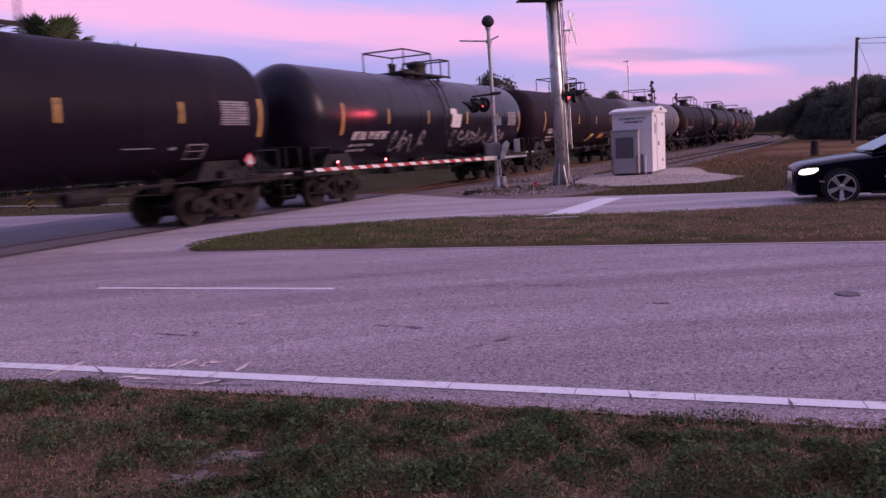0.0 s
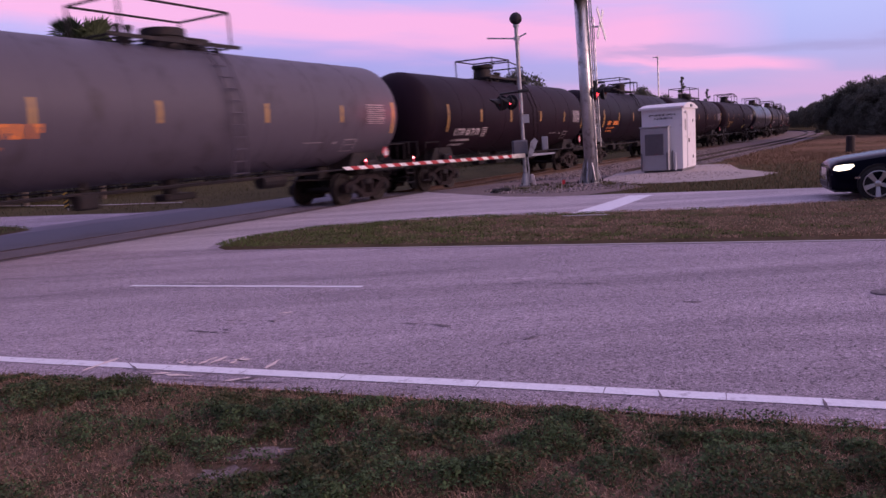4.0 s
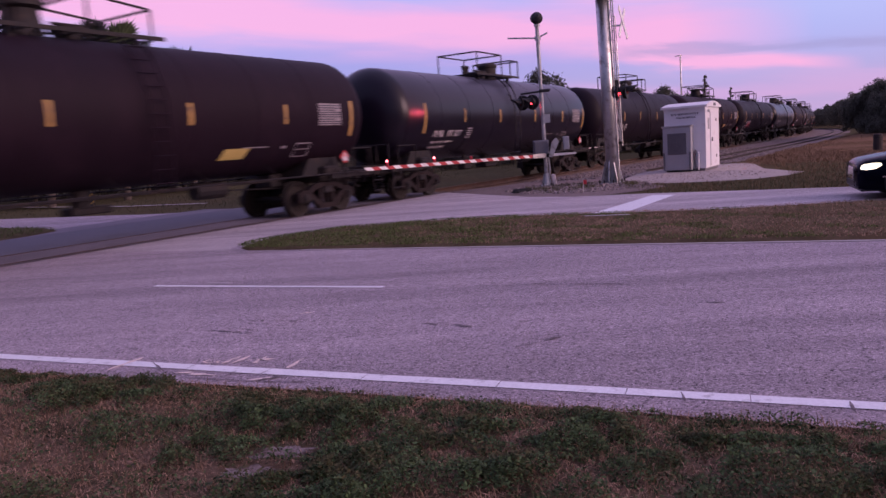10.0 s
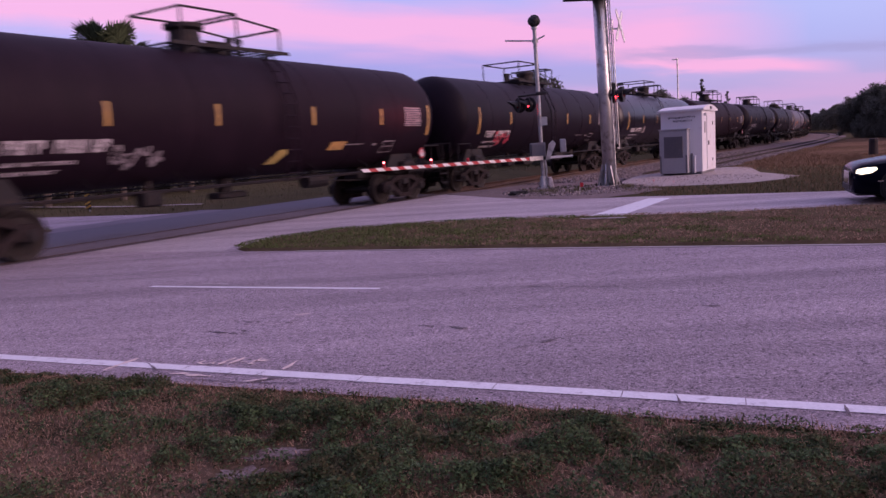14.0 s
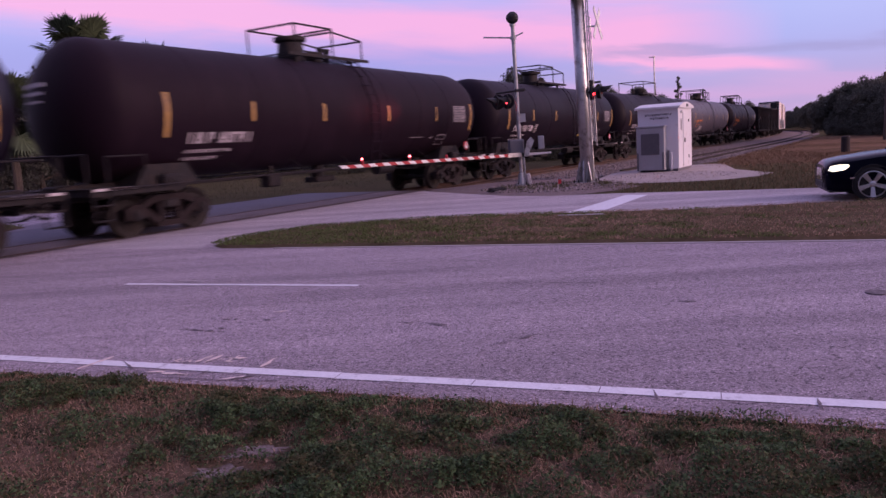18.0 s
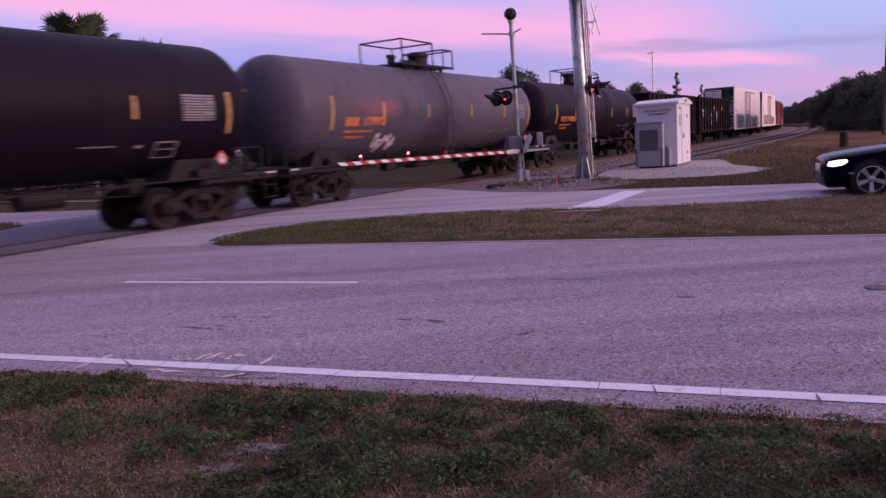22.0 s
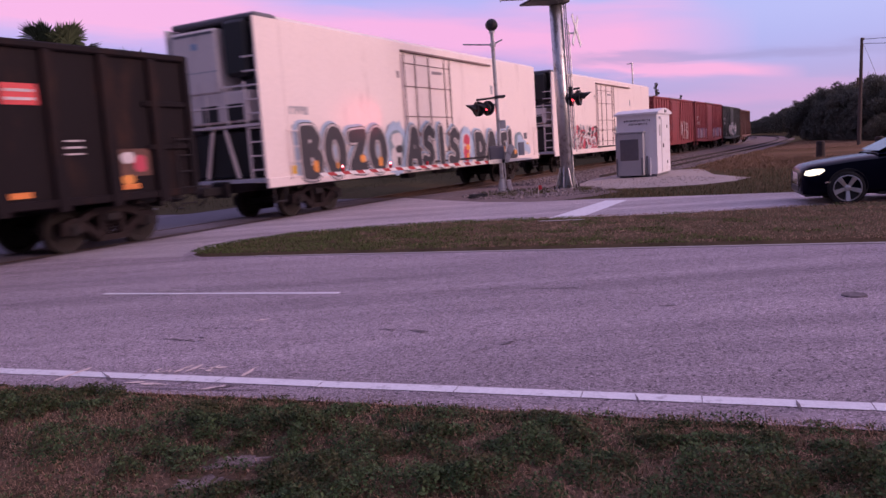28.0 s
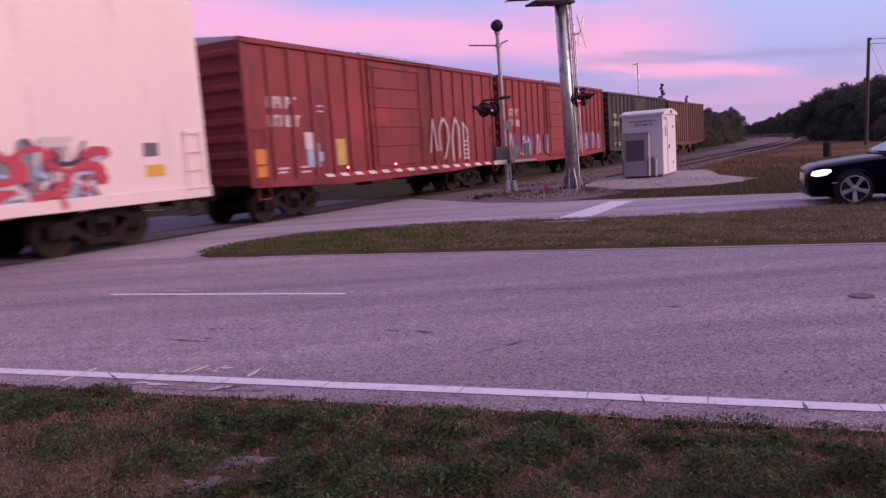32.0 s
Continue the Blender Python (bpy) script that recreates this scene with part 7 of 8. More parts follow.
def mast():
    base = Vector((4.45, 24.75, 0))
    g = thing("signal_mast", Matrix.Translation(base) @ Matrix.Rotation(radians(-1.7), 4, "Y"), "galvanised cantilever signal mast with ladder and red lamps", "signal mast")
    part("column", revolve(B(), [(0.0, 0.0), (0.205, 0.0), (0.20, 3.2), (0.195, 6.6), (0.0, 6.6)], 32, Matrix.Translation((0.04, 0, 0))), SILVER, g, smooth=True)
    part("conduit", revolve(B(), [(0.0, 0.1), (0.028, 0.1), (0.028, 6.4), (0.0, 6.4)], 10, Matrix.Translation((0.235, -0.10, 0))), ALU, g)
    part("base_plate", revolve(B(), [(0.0, 0.0), (0.42, 0.0), (0.42, 0.05), (0.0, 0.05)], 8), SILVER, g)
    for k in range(8):
        a = k * math.pi / 4 + 0.3
        part("gusset", prism(B(), [(0.13, 0.05), (0.37, 0.05), (0.37, 0.12), (0.20, 0.74), (0.13, 0.74)], 0.035, Matrix.Rotation(a, 4, "Z")), SILVER, g)
        part("anchor_bolt", rod(B(), (0.40 * math.cos(a + 0.4), 0.40 * math.sin(a + 0.4), 0.02), (0.40 * math.cos(a + 0.4), 0.40 * math.sin(a + 0.4), 0.15), 0.022, 6), IRON, g)
    # ladder on the far side
    lx = 0.36
    for yy in (-0.02, 0.30):
        part("ladder_rail", path(B(), [(lx, yy, 1.35), (lx + 0.02, yy, 6.5)], 0.02, 6), ALU, g)
    for z in np.arange(1.5, 6.4, 0.31):
        part("rung", rod(B(), (lx, -0.02, z), (lx, 0.30, z), 0.013, 5), ALU, g)
    part("ladder_guard", path(B(), [(lx + 0.04, -0.10, 1.2), (lx + 0.05, -0.12, 5.3), (lx - 0.06, -0.12, 5.34)], 0.016, 5), ALU, g)
    for z in (2.2, 4.2, 5.9):
        part("ladder_bracket", rod(B(), (0.15, 0.05, z), (lx, 0.05, z), 0.02, 6), ALU, g)
    # crossbuck seen nearly from its edge
    cb = part("crossbuck_post", rod(B(), (lx, 0.1, 5.05), (lx + 0.30, 0.15, 5.05), 0.03, 6), ALU, g)
    for sgn in (-1, 1):
        part("crossbuck_board", box(B(), (0, 0, 0), (0.02, 1.2, 0.16), Matrix.Translation((lx + 0.32 + 0.02 * sgn, 0.1, 5.12)) @ Matrix.Rotation(radians(152), 4, "Z") @ Matrix.Rotation(radians(50 * sgn), 4, "X")), GATEW, cb, "white crossbuck board")
    # lamps
    part("lamp_arm", path(B(), [(0.15, 0.1, 3.24), (0.66, 0.0, 3.26)], 0.035, 8), SIGNAL, g)
    for x, yaw, lit in ((0.40, -66, 1), (0.66, -66, 0), (0.30, 130, 0), (0.58, 130, 2)):
        lamp_head(g, Vector((x, 0.0, 2.95)), yaw, lit)
    part("lamp_box", box(B(), (0.30, 0.06, 3.24), (0.26, 0.2, 0.2), bevel=0.03), SIGNAL, g)
    # walkway of the cantilever, seen from below
    turn = Matrix.Rotation(radians(18), 4, "Z")
    walkw = part("walkway", box(B(), (-0.62, -0.45, 5.98), (1.25, 0.80, 0.06), turn, bevel=0.012), SIGNAL, g, "dark walkway platform")
    for i in range(10):
        part("tread", box(B(), (-1.16 + 0.12 * i, -0.45, 6.02), (0.03, 0.74, 0.03), turn), ALU, walkw)
    part("step_platform", box(B(), (-1.55, -0.48, 6.14), (0.75, 0.66, 0.05), turn, bevel=0.01), SIGNAL, g, "dark walkway platform")
    part("bracket", box(B(), (0.0, -0.15, 6.02), (0.75, 0.5, 0.10), turn, bevel=0.02), SIGNAL, g)
    part("flange", revolve(B(), [(0.0, 6.02), (0.30, 6.02), (0.30, 6.10), (0.0, 6.10)], 16), SILVER, g)
    for yy in (-0.08, -0.84):
        part("handrail", path(B(), [tuple(turn @ Vector(q)) for q in ((-1.9, yy, 6.1), (-1.9, yy, 7.0), (-0.1, yy, 7.0), (-0.1, yy, 6.0))], 0.022, 6), ALU, g)
    part("cantilever_arm", path(B(), [(0, 0, 6.6), (-3.8, -1.2, 6.85)], 0.11, 10), SILVER, g)
    return g


mast()


def shed():
    m = Matrix.Translation((8.60, 28.33, 0.03)) @ Matrix.Rotation(math.pi / 2 - AZ, 4, "Z")
    g = thing("equipment_shed", m, "white aluminium railway equipment shed with grey cabinet and low gable roof", "equipment shed")
    # local x runs along the track, y away from the road
    W, Ln, Ht = 1.52, 2.5, 2.42
    body = prism(B(), [(0.0, 0.10), (W, 0.10), (W, Ht), (0.0, Ht)], Ln, Matrix.Translation((Ln / 2, 0, 0)) @ Matrix.Rotation(math.pi / 2, 4, "Z"))
    part("wall", body, SHED, g)
    part("skid", box(B(), (Ln / 2, W / 2, 0.05), (Ln - 0.1, W - 0.1, 0.12)), SHEDD, g)
    bm = B()
    prism(bm, [(-0.10, Ht - 0.04), (Ln + 0.10, Ht - 0.04), (Ln + 0.10, Ht + 0.03), (Ln * 0.75, Ht + 0.15), (Ln * 0.5, Ht + 0.19), (Ln * 0.25, Ht + 0.15), (-0.10, Ht + 0.03)], W + 0.16, Matrix.Translation((0, W / 2, 0)))
    part("roof", bm, SHED, g)
    part("eave_cap", box(B(), (-0.11, W / 2, Ht - 0.01), (0.03, W + 0.18, 0.09), bevel=0.01), SHED, g)
    # face towards the road (local -x): raised lettering panel and grey cabinet
    cab = part("cabinet", box(B(), (-0.17, 0.98, 0.88), (0.34, 1.05, 1.62), bevel=0.02), SHEDG, g, "grey air-conditioning cabinet")
    part("cabinet_rim", box(B(), (-0.17, 0.98, 1.72), (0.40, 1.11, 0.05), bevel=0.01), SHEDG, cab)
    lv = part("louvre", box(B(), (-0.345, 0.98, 1.06), (0.03, 0.70, 0.80), bevel=0.01), SHEDD, cab, "dark louvre")
    for i in range(10):
        part("slat", box(B(), (-0.368, 0.98, 0.72 + 0.078 * i), (0.03, 0.68, 0.035), Matrix()), SHEDD, cab)
    for yy in (0.50, 1.46):
        part("leg", box(B(), (-0.36, yy, 0.42), (0.05, 0.06, 0.66)), SHEDD, g)
    part("pipe", path(B(), [(-0.06, 0.38, 0.05), (-0.06, 0.38, 0.72), (0.0, 0.38, 0.78)], 0.035, 8), SHEDD, g)
    part("pipe", path(B(), [(-0.06, 0.26, 0.05), (-0.06, 0.26, 0.66), (0.0, 0.26, 0.70)], 0.03, 8), SHED, g)
    rng = random.Random(7)
    bm = B()
    for r, (y0, n, w, h, z) in enumerate(((1.24, 20, 0.050, 0.07, 2.12), (1.05, 14, 0.050, 0.07, 1.99))):
        for q in glyph_row(rng, 0, 0, n, w, h):
            box(bm, (-0.008, y0 - (q[0] + q[1]) / 2, z + (q[2] + q[3]) / 2), (0.006, q[1] - q[0], q[3] - q[2]))
    tagged(part("stencil", bm, INK, g, "dark stencilled lines, unreadable"), kind="stuff")
    # side along the road: door, handle, vent
    d = part("door", box(B(), (1.25, -0.015, 1.2), (0.95, 0.04, 2.05), bevel=0.01), SHED, g)
    part("handle", box(B(), (0.92, -0.05, 1.15), (0.05, 0.05, 0.16), bevel=0.01), SHEDD, d)
    part("hinge", box(B(), (1.70, -0.045, 1.9), (0.04, 0.03, 0.12)), SHEDD, d)
    part("hinge", box(B(), (1.70, -0.045, 0.5), (0.04, 0.03, 0.12)), SHEDD, d)
    part("sign", box(B(), (0.5, -0.012, 1.75), (0.22, 0.012, 0.42)), SHEDG, g, "small grey sign")
    part("lamp", box(B(), (0.35, -0.06, 2.22), (0.12, 0.10, 0.12), bevel=0.03), SHED, g)
    part("gable_vent", box(B(), (Ln / 2, -0.09, Ht + 0.06), (0.3, 0.03, 0.10)), SHEDD, g)
    return g


shed()


def small_things():
    g = thing("warning_flag", Matrix.Translation((3.02, 21.4, 0)), "small red marker flag in the gravel", "marker flag")
    part("stake", rod(B(), (0, 0, 0), (0, 0, 0.42), 0.008, 5), ALU, g)
    part("flag", box(B(), (0.05, 0, 0.30), (0.10, 0.01, 0.12)), GATER, g, "red cloth")
    g = thing("cable_bundle", Matrix.Translation((1.32, 22.3, 0.02)), "dark tangle of cable on the road edge", "cable")
    rng = random.Random(3)
    bm = B()
    path(bm, [(0.34 * math.cos(a) * (0.6 + 0.4 * rng.random()), 0.25 * math.sin(a) * (0.6 + 0.4 * rng.random()), 0.06 + 0.08 * rng.random()) for a in np.linspace(0, 17, 40)], 0.02, 5)
    tagged(part("coil", bm, CABLE, g), kind="stuff")
    # object marker beyond the track
    g = thing("object_marker", Matrix.Translation((-15.3, 28.8, -0.03)) @ Matrix.Rotation(radians(-27), 4, "Z"), "yellow and black striped object marker on a post", "road sign")
    part("post", rod(B(), (0, 0.02, 0), (0, 0.02, 0.80), 0.03, 6), ALU, g)
    part("panel", box(B(), (0, -0.02, 0.43), (0.31, 0.015, 0.66)), PLASTIC, g)
    for i in range(4):
        part("stripe", prism(B(), [(-0.15, 0.12 + 0.16 * i), (0.15, 0.22 + 0.16 * i), (0.15, 0.29 + 0.16 * i), (-0.15, 0.19 + 0.16 * i)], 0.01, Matrix.Translation((0, -0.036, 0))), ORNOTE, g, "yellow stripe")
    # utility pole, stumps, aerial
    g = thing("utility_pole", Matrix.Translation((30.9, 53.6, -0.05)), "weathered grey wooden utility pole with wires", "utility pole")
    part("pole", rod(B(), (0, 0, 0), (0.15, 0, 7.6), 0.135, 12, 0.10), POLEW, g)
    part("insulator", rod(B(), (0.3, 0, 7.45), (0.3, 0, 7.6), 0.04, 8), PLASTIC, g)
    part("pin", rod(B(), (0.14, 0, 7.45), (0.3, 0, 7.45), 0.025, 6), IRON, g)
    part("transformer_bracket", box(B(), (-0.14, -0.05, 4.6), (0.14, 0.14, 0.5), bevel=0.02), POLEW, g)
    part("guy_wire", path(B(), [(0.2, 0, 7.3), (1.0, -0.2, 5.2), (1.2, -0.3, 4.2)], 0.012, 4), CABLE, g)
    for z, dz in ((7.5, -0.4), (7.2, -0.8)):
        part("wire", path(B(), [(0.3 + 26 * u, -16 * u, z + dz * 4 * u * (1 - u) - 0.3 * u) for u in np.linspace(0, 1, 9)], 0.018, 4), CABLE, g)
    for x, y, h, r in ((19.2, 36.6, 0.86, 0.20), (23.2, 38.4, 0.86, 0.20)):
        g = thing("wooden_post", Matrix.Translation((x, y, -0.05)), "short dark weathered wooden post in straw grass", "wooden post", "posts by the field")
        part("stump", revolve(B(), [(0.0, 0.0), (r * 1.08, 0.0), (r, h * 0.5), (r * 0.97, h - 0.04), (r * 0.8, h), (0.0, h + 0.01)], 14), STUMP, g)
        part("band", revolve(B(), [(r * 1.02, h * 0.78), (r * 1.03, h * 0.79), (r * 1.03, h * 0.84), (r * 1.0, h * 0.85)], 14), IRON, g)
    g = thing("marker_stake", Matrix.Translation((25.6, 40.6, 0)), "thin white marker stake", "marker stake")
    part("stake", rod(B(), (0, 0, 0), (0, 0, 1.1), 0.05, 8), GATEW, g)
    g = thing("aerial_pole", Matrix.Translation((17.1, 62.6, 0)), "thin grey pole with a small cross-arm", "pole")
    part("pole", rod(B(), (0, 0, 0), (0, 0, 7.75), 0.06, 8), ALU, g)
    part("crossarm", rod(B(), (-0.42, 0, 7.66), (0.1, 0, 7.70), 0.04, 6), ALU, g)


small_things()


# ---------------- dark sedan at the stop bar ----------------
def sedan():
    left = Vector((-E1.y, E1.x, 0))
    contact = Vector((8.07, 14.18, 0))
    org = contact - E1 * 1.36 - left * 0.78
    yaw = math.atan2(E1.y, E1.x)
    g = thing("sedan_car", Matrix.Translation(org) @ Matrix.Rotation(yaw, 4, "Z"), "dark navy sedan with lit headlamps waiting at the stop bar", "car")
    # x forward, y left
    ST = [  # x, half width low, half width belt, bottom, shoulder, deck height at the middle
        (2.27, 0.64, 0.58, 0.26, 0.56, 0.64), (2.23, 0.77, 0.71, 0.22, 0.64, 0.72), (2.12, 0.845, 0.80, 0.20, 0.70, 0.78), (1.85, 0.895, 0.855, 0.19, 0.755, 0.83), (1.36, 0.905, 0.875, 0.19, 0.82, 0.895),
        (0.95, 0.91, 0.885, 0.19, 0.85, 0.93), (0.62, 0.91, 0.89, 0.18, 0.89, 0.985), (-0.2, 0.91, 0.895, 0.18, 0.92, 0.95), (-1.3, 0.91, 0.89, 0.19, 0.95, 0.98), (-1.9, 0.89, 0.85, 0.22, 0.97, 1.02), (-2.35, 0.82, 0.76, 0.26, 0.93, 0.99), (-2.5, 0.72, 0.66, 0.32, 0.80, 0.86)]
    bm = B()
    rings = []
    for x, wl, wb, zb, zs, zd in ST:
        half = [(0.0, zb), (wl * 0.9, zb), (wl, zb + 0.10), (wl * 1.005, zb + 0.28), (wl, (zb + zs) * 0.62), (wb, zs), (wb * 0.90, zs + (zd - zs) * 0.55), (wb * 0.6, zs + (zd - zs) * 0.9), (0.0, zd)]
        pts = [(y, z) for y, z in half] + [(-y, z) for y, z in half[-2:0:-1]]
        rings.append([bm.verts.new((x, y, z)) for y, z in pts])
    for a, b in zip(rings, rings[1:]):
        for i in range(len(a)):
            j = (i + 1) % len(a)
            bm.faces.new((a[i], a[j], b[j], b[i]))
    bm.faces.new(rings[0])
    bm.faces.new(rings[-1][::-1])
    bmesh.ops.recalc_face_normals(bm, faces=bm.faces)
    body = part("body", bm, CARPAINT, g)
    auto_smooth(body.data, 40)
    # greenhouse
    bm = B()
    GH = [(0.95, 0.80, 0.80, 0.93, 0.945), (0.62, 0.86, 0.80, 0.93, 1.05), (0.05, 0.87, 0.68, 0.93, 1.37), (-0.4, 0.87, 0.64, 0.94, 1.46), (-1.1, 0.87, 0.62, 0.95, 1.455), (-1.6, 0.86, 0.62, 0.96, 1.36), (-2.1, 0.80, 0.66, 0.98, 1.05)]
    rings = []
    for x, wb, wt_, zb, zt in GH:
        rings.append([bm.verts.new((x, y, z)) for y, z in ((-wb, zb), (-wt_ - 0.02, zt - 0.06), (-wt_ * 0.85, zt), (wt_ * 0.85, zt), (wt_ + 0.02, zt - 0.06), (wb, zb))])
    for a, b in zip(rings, rings[1:]):
        for i in range(5):
            bm.faces.new((a[i], a[i + 1], b[i + 1], b[i]))
    bmesh.ops.recalc_face_normals(bm, faces=bm.faces)
    part("roof", bm, CARPAINT, g, smooth=True)
    for sy in (-1, 1):
        bm = B()
        q = [(0.50, 0.99), (0.02, 1.30), (-0.5, 1.385), (-1.05, 1.375), (-1.52, 1.26), (-1.70, 1.03)]
        wy = lambda z: 0.875 - (z - 0.95) * 0.43
        vs = [bm.verts.new((x, sy * (wy(z) + 0.012), z)) for x, z in q]
        f = bm.faces.new(vs)
        f.normal_update()
        if f.normal.y * sy < 0:
            f.normal_flip()
        w = part("side_window", bm, GLASS, g, "dark side glass")
        part("window_trim", path(B(), [(x, sy * (wy(z) + 0.016), z) for x, z in q + q[:1]], 0.011, 6), CHROME, g, "chrome window trim")
        part("mirror", box(B(), (0.52, sy * 0.99, 1.03), (0.12, 0.22, 0.14), bevel=0.04), CARPAINT, g)
        part("door_handle", box(B(), (-0.42, sy * 0.912, 0.80), (0.22, 0.03, 0.035), bevel=0.01), CHROME, g)
        part("side_moulding", box(B(), (-0.25, sy * 0.914, 0.50), (2.0, 0.02, 0.035), bevel=0.008), CHROME, g, "bright side moulding")
        for dx in (0.62, -0.50, -1.55):
            part("door_seam", box(B(), (dx, sy * 0.908, 0.58), (0.008, 0.012, 0.62)), PLASTIC, g)
        # headlamp
        bm = B()
        q = [(2.21, 0.60), (2.12, 0.575), (1.95, 0.60), (1.86, 0.665), (1.88, 0.705), (2.03, 0.705), (2.18, 0.675)]
        vs = []
        for x, z in q:
            wl = np.interp(x, [1.85, 2.12, 2.23], [0.897, 0.847, 0.775])
            vs.append(bm.verts.new((x + 0.012, sy * (wl + 0.006), z)))
        f = bm.faces.new(vs)
        f.normal_update()
        if f.normal.y * sy < 0:
            f.normal_flip()
        part("headlamp", bm, HEADLAMP, g, "lit headlamp")
        part("bumper_strip", prism(B(), [(2.18, 0.425), (2.16, 0.455), (1.78, 0.455), (1.78, 0.43)], 0.02, Matrix.Translation((0, sy * 0.895, 0)) @ Matrix.Translation((2.0, 0, 0)) @ Matrix.Rotation(radians(-sy * 22), 4, "Z") @ Matrix.Translation((-2.0, -sy * 0.06, 0))), CHROME, g, "bright bumper strip")
        part("fog_recess", box(B(), (2.17, sy * 0.60, 0.34), (0.12, 0.24, 0.12), bevel=0.02), PLASTIC, g)
        for wx in (1.48, -1.28):
            m = Matrix.Translation((wx, sy * 0.80, 0.318)) @ Matrix.Rotation(radians(-90 * sy), 4, "X")
            # the arch isn't cut: a flat black disc stands for its shaded hollow
            part("wheel_arch", revolve(B(), [(0.0, 0.105), (0.338, 0.105), (0.345, 0.114), (0.352, 0.109), (0.352, 0.0)], 32, Matrix.Translation((wx, sy * 0.80, 0.340)) @ Matrix.Rotation(radians(-90 * sy), 4, "X")), TYRE, g, "dark disc for the shaded hollow round the wheel")
            wh = part("wheel", revolve(B(), [(0.245, 0.12), (0.275, 0.135), (0.305, 0.125), (0.318, 0.09), (0.318, -0.07), (0.295, -0.1), (0.22, -0.1)], 36, m), TYRE, g, "black tyre")
            rim = part("rim", revolve(B(), [(0.250, 0.135), (0.240, 0.14), (0.228, 0.10), (0.22, -0.02), (0.0, -0.02)], 36, m), PLASTIC, wh)
            part("rim_edge", revolve(B(), [(0.252, 0.128), (0.252, 0.141), (0.238, 0.143), (0.230, 0.12)], 36, m), ALLOY, wh, "alloy rim edge")
            for k in range(5):
                a = k * 2 * math.pi / 5 + 0.35
                bm = B()
                sp = [(0.045, -0.034), (0.045, 0.034), (0.236, 0.052), (0.236, -0.052)]
                lo = [bm.verts.new(m @ Vector((r_ * math.cos(a) - t_ * math.sin(a), r_ * math.sin(a) + t_ * math.cos(a), 0.10))) for r_, t_ in sp]
                hi = [bm.verts.new(m @ Vector((r_ * math.cos(a) - t_ * 0.8 * math.sin(a), r_ * math.sin(a) + t_ * 0.8 * math.cos(a), 0.138 - 0.02 * (r_ < 0.1)))) for r_, t_ in sp]
                bm.faces.new(hi)
                for i in range(4):
                    bm.faces.new((lo[i], lo[(i + 1) % 4], hi[(i + 1) % 4], hi[i]))
                bmesh.ops.recalc_face_normals(bm, faces=bm.faces)
                part("spoke", bm, ALLOY, wh, "alloy spoke")
            part("hub", revolve(B(), [(0.062, 0.10), (0.058, 0.128), (0.03, 0.135), (0.0, 0.135)], 16, m), ALLOY, wh)
    part("grille", box(B(), (2.255, 0, 0.50), (0.04, 0.62, 0.26), bevel=0.02), CHROME, g, "chrome grille")
    part("lower_grille", box(B(), (2.262, 0, 0.31), (0.03, 0.95, 0.12), bevel=0.01), PLASTIC, g)
    bm = B()
    vs = [bm.verts.new(v) for v in ((0.90, -0.74, 0.965), (0.90, 0.74, 0.965), (0.10, 0.60, 1.36), (0.10, -0.60, 1.36))]
    f = bm.faces.new(vs)
    for v in vs:
        v.co.z += 0.03
        v.co.x += 0.02
    part("windscreen", bm, GLASS, g, "dark windscreen")
    part("front_splitter", box(B(), (1.95, 0, 0.19), (0.5, 1.5, 0.05), bevel=0.015), PLASTIC, g)
    part("sill", box(B(), (0.0, 0, 0.20), (1.9, 1.78, 0.06), bevel=0.02), PLASTIC, g)
    return g


sedan()


# ---------------- trees ----------------
def leaf_cloud(centres, radii, count, size, seed, flat=0.75):
    rng = np.random.RandomState(seed)
    c, r = np.asarray(centres, float), np.asarray(radii, float)
    w = r ** 2 / (r ** 2).sum()
    k = rng.choice(len(c), count, p=w)
    d = rng.normal(size=(count, 3))
    d /= np.linalg.norm(d, axis=1)[:, None]
    d[:, 2] *= flat
    p = c[k] + d * (r[k] * (0.30 + 0.62 * rng.rand(count) ** 0.7 + 0.45 * rng.rand(count) ** 6))[:, None]
    a, b = rng.normal(size=(count, 3)), rng.normal(size=(count, 3))
    a /= np.linalg.norm(a, axis=1)[:, None]
    b -= a * (a * b).sum(1)[:, None]
    b /= np.linalg.norm(b, axis=1)[:, None]
    sz = (size * (0.5 + rng.rand(count)))[:, None]
    a, b = a * sz, b * sz * 0.55
    v = np.stack([p - a, p + b, p + a, p - b], 1).reshape(-1, 3)
    f = (np.arange(count) * 4)[:, None] + [0, 1, 2, 3]
    return v, f


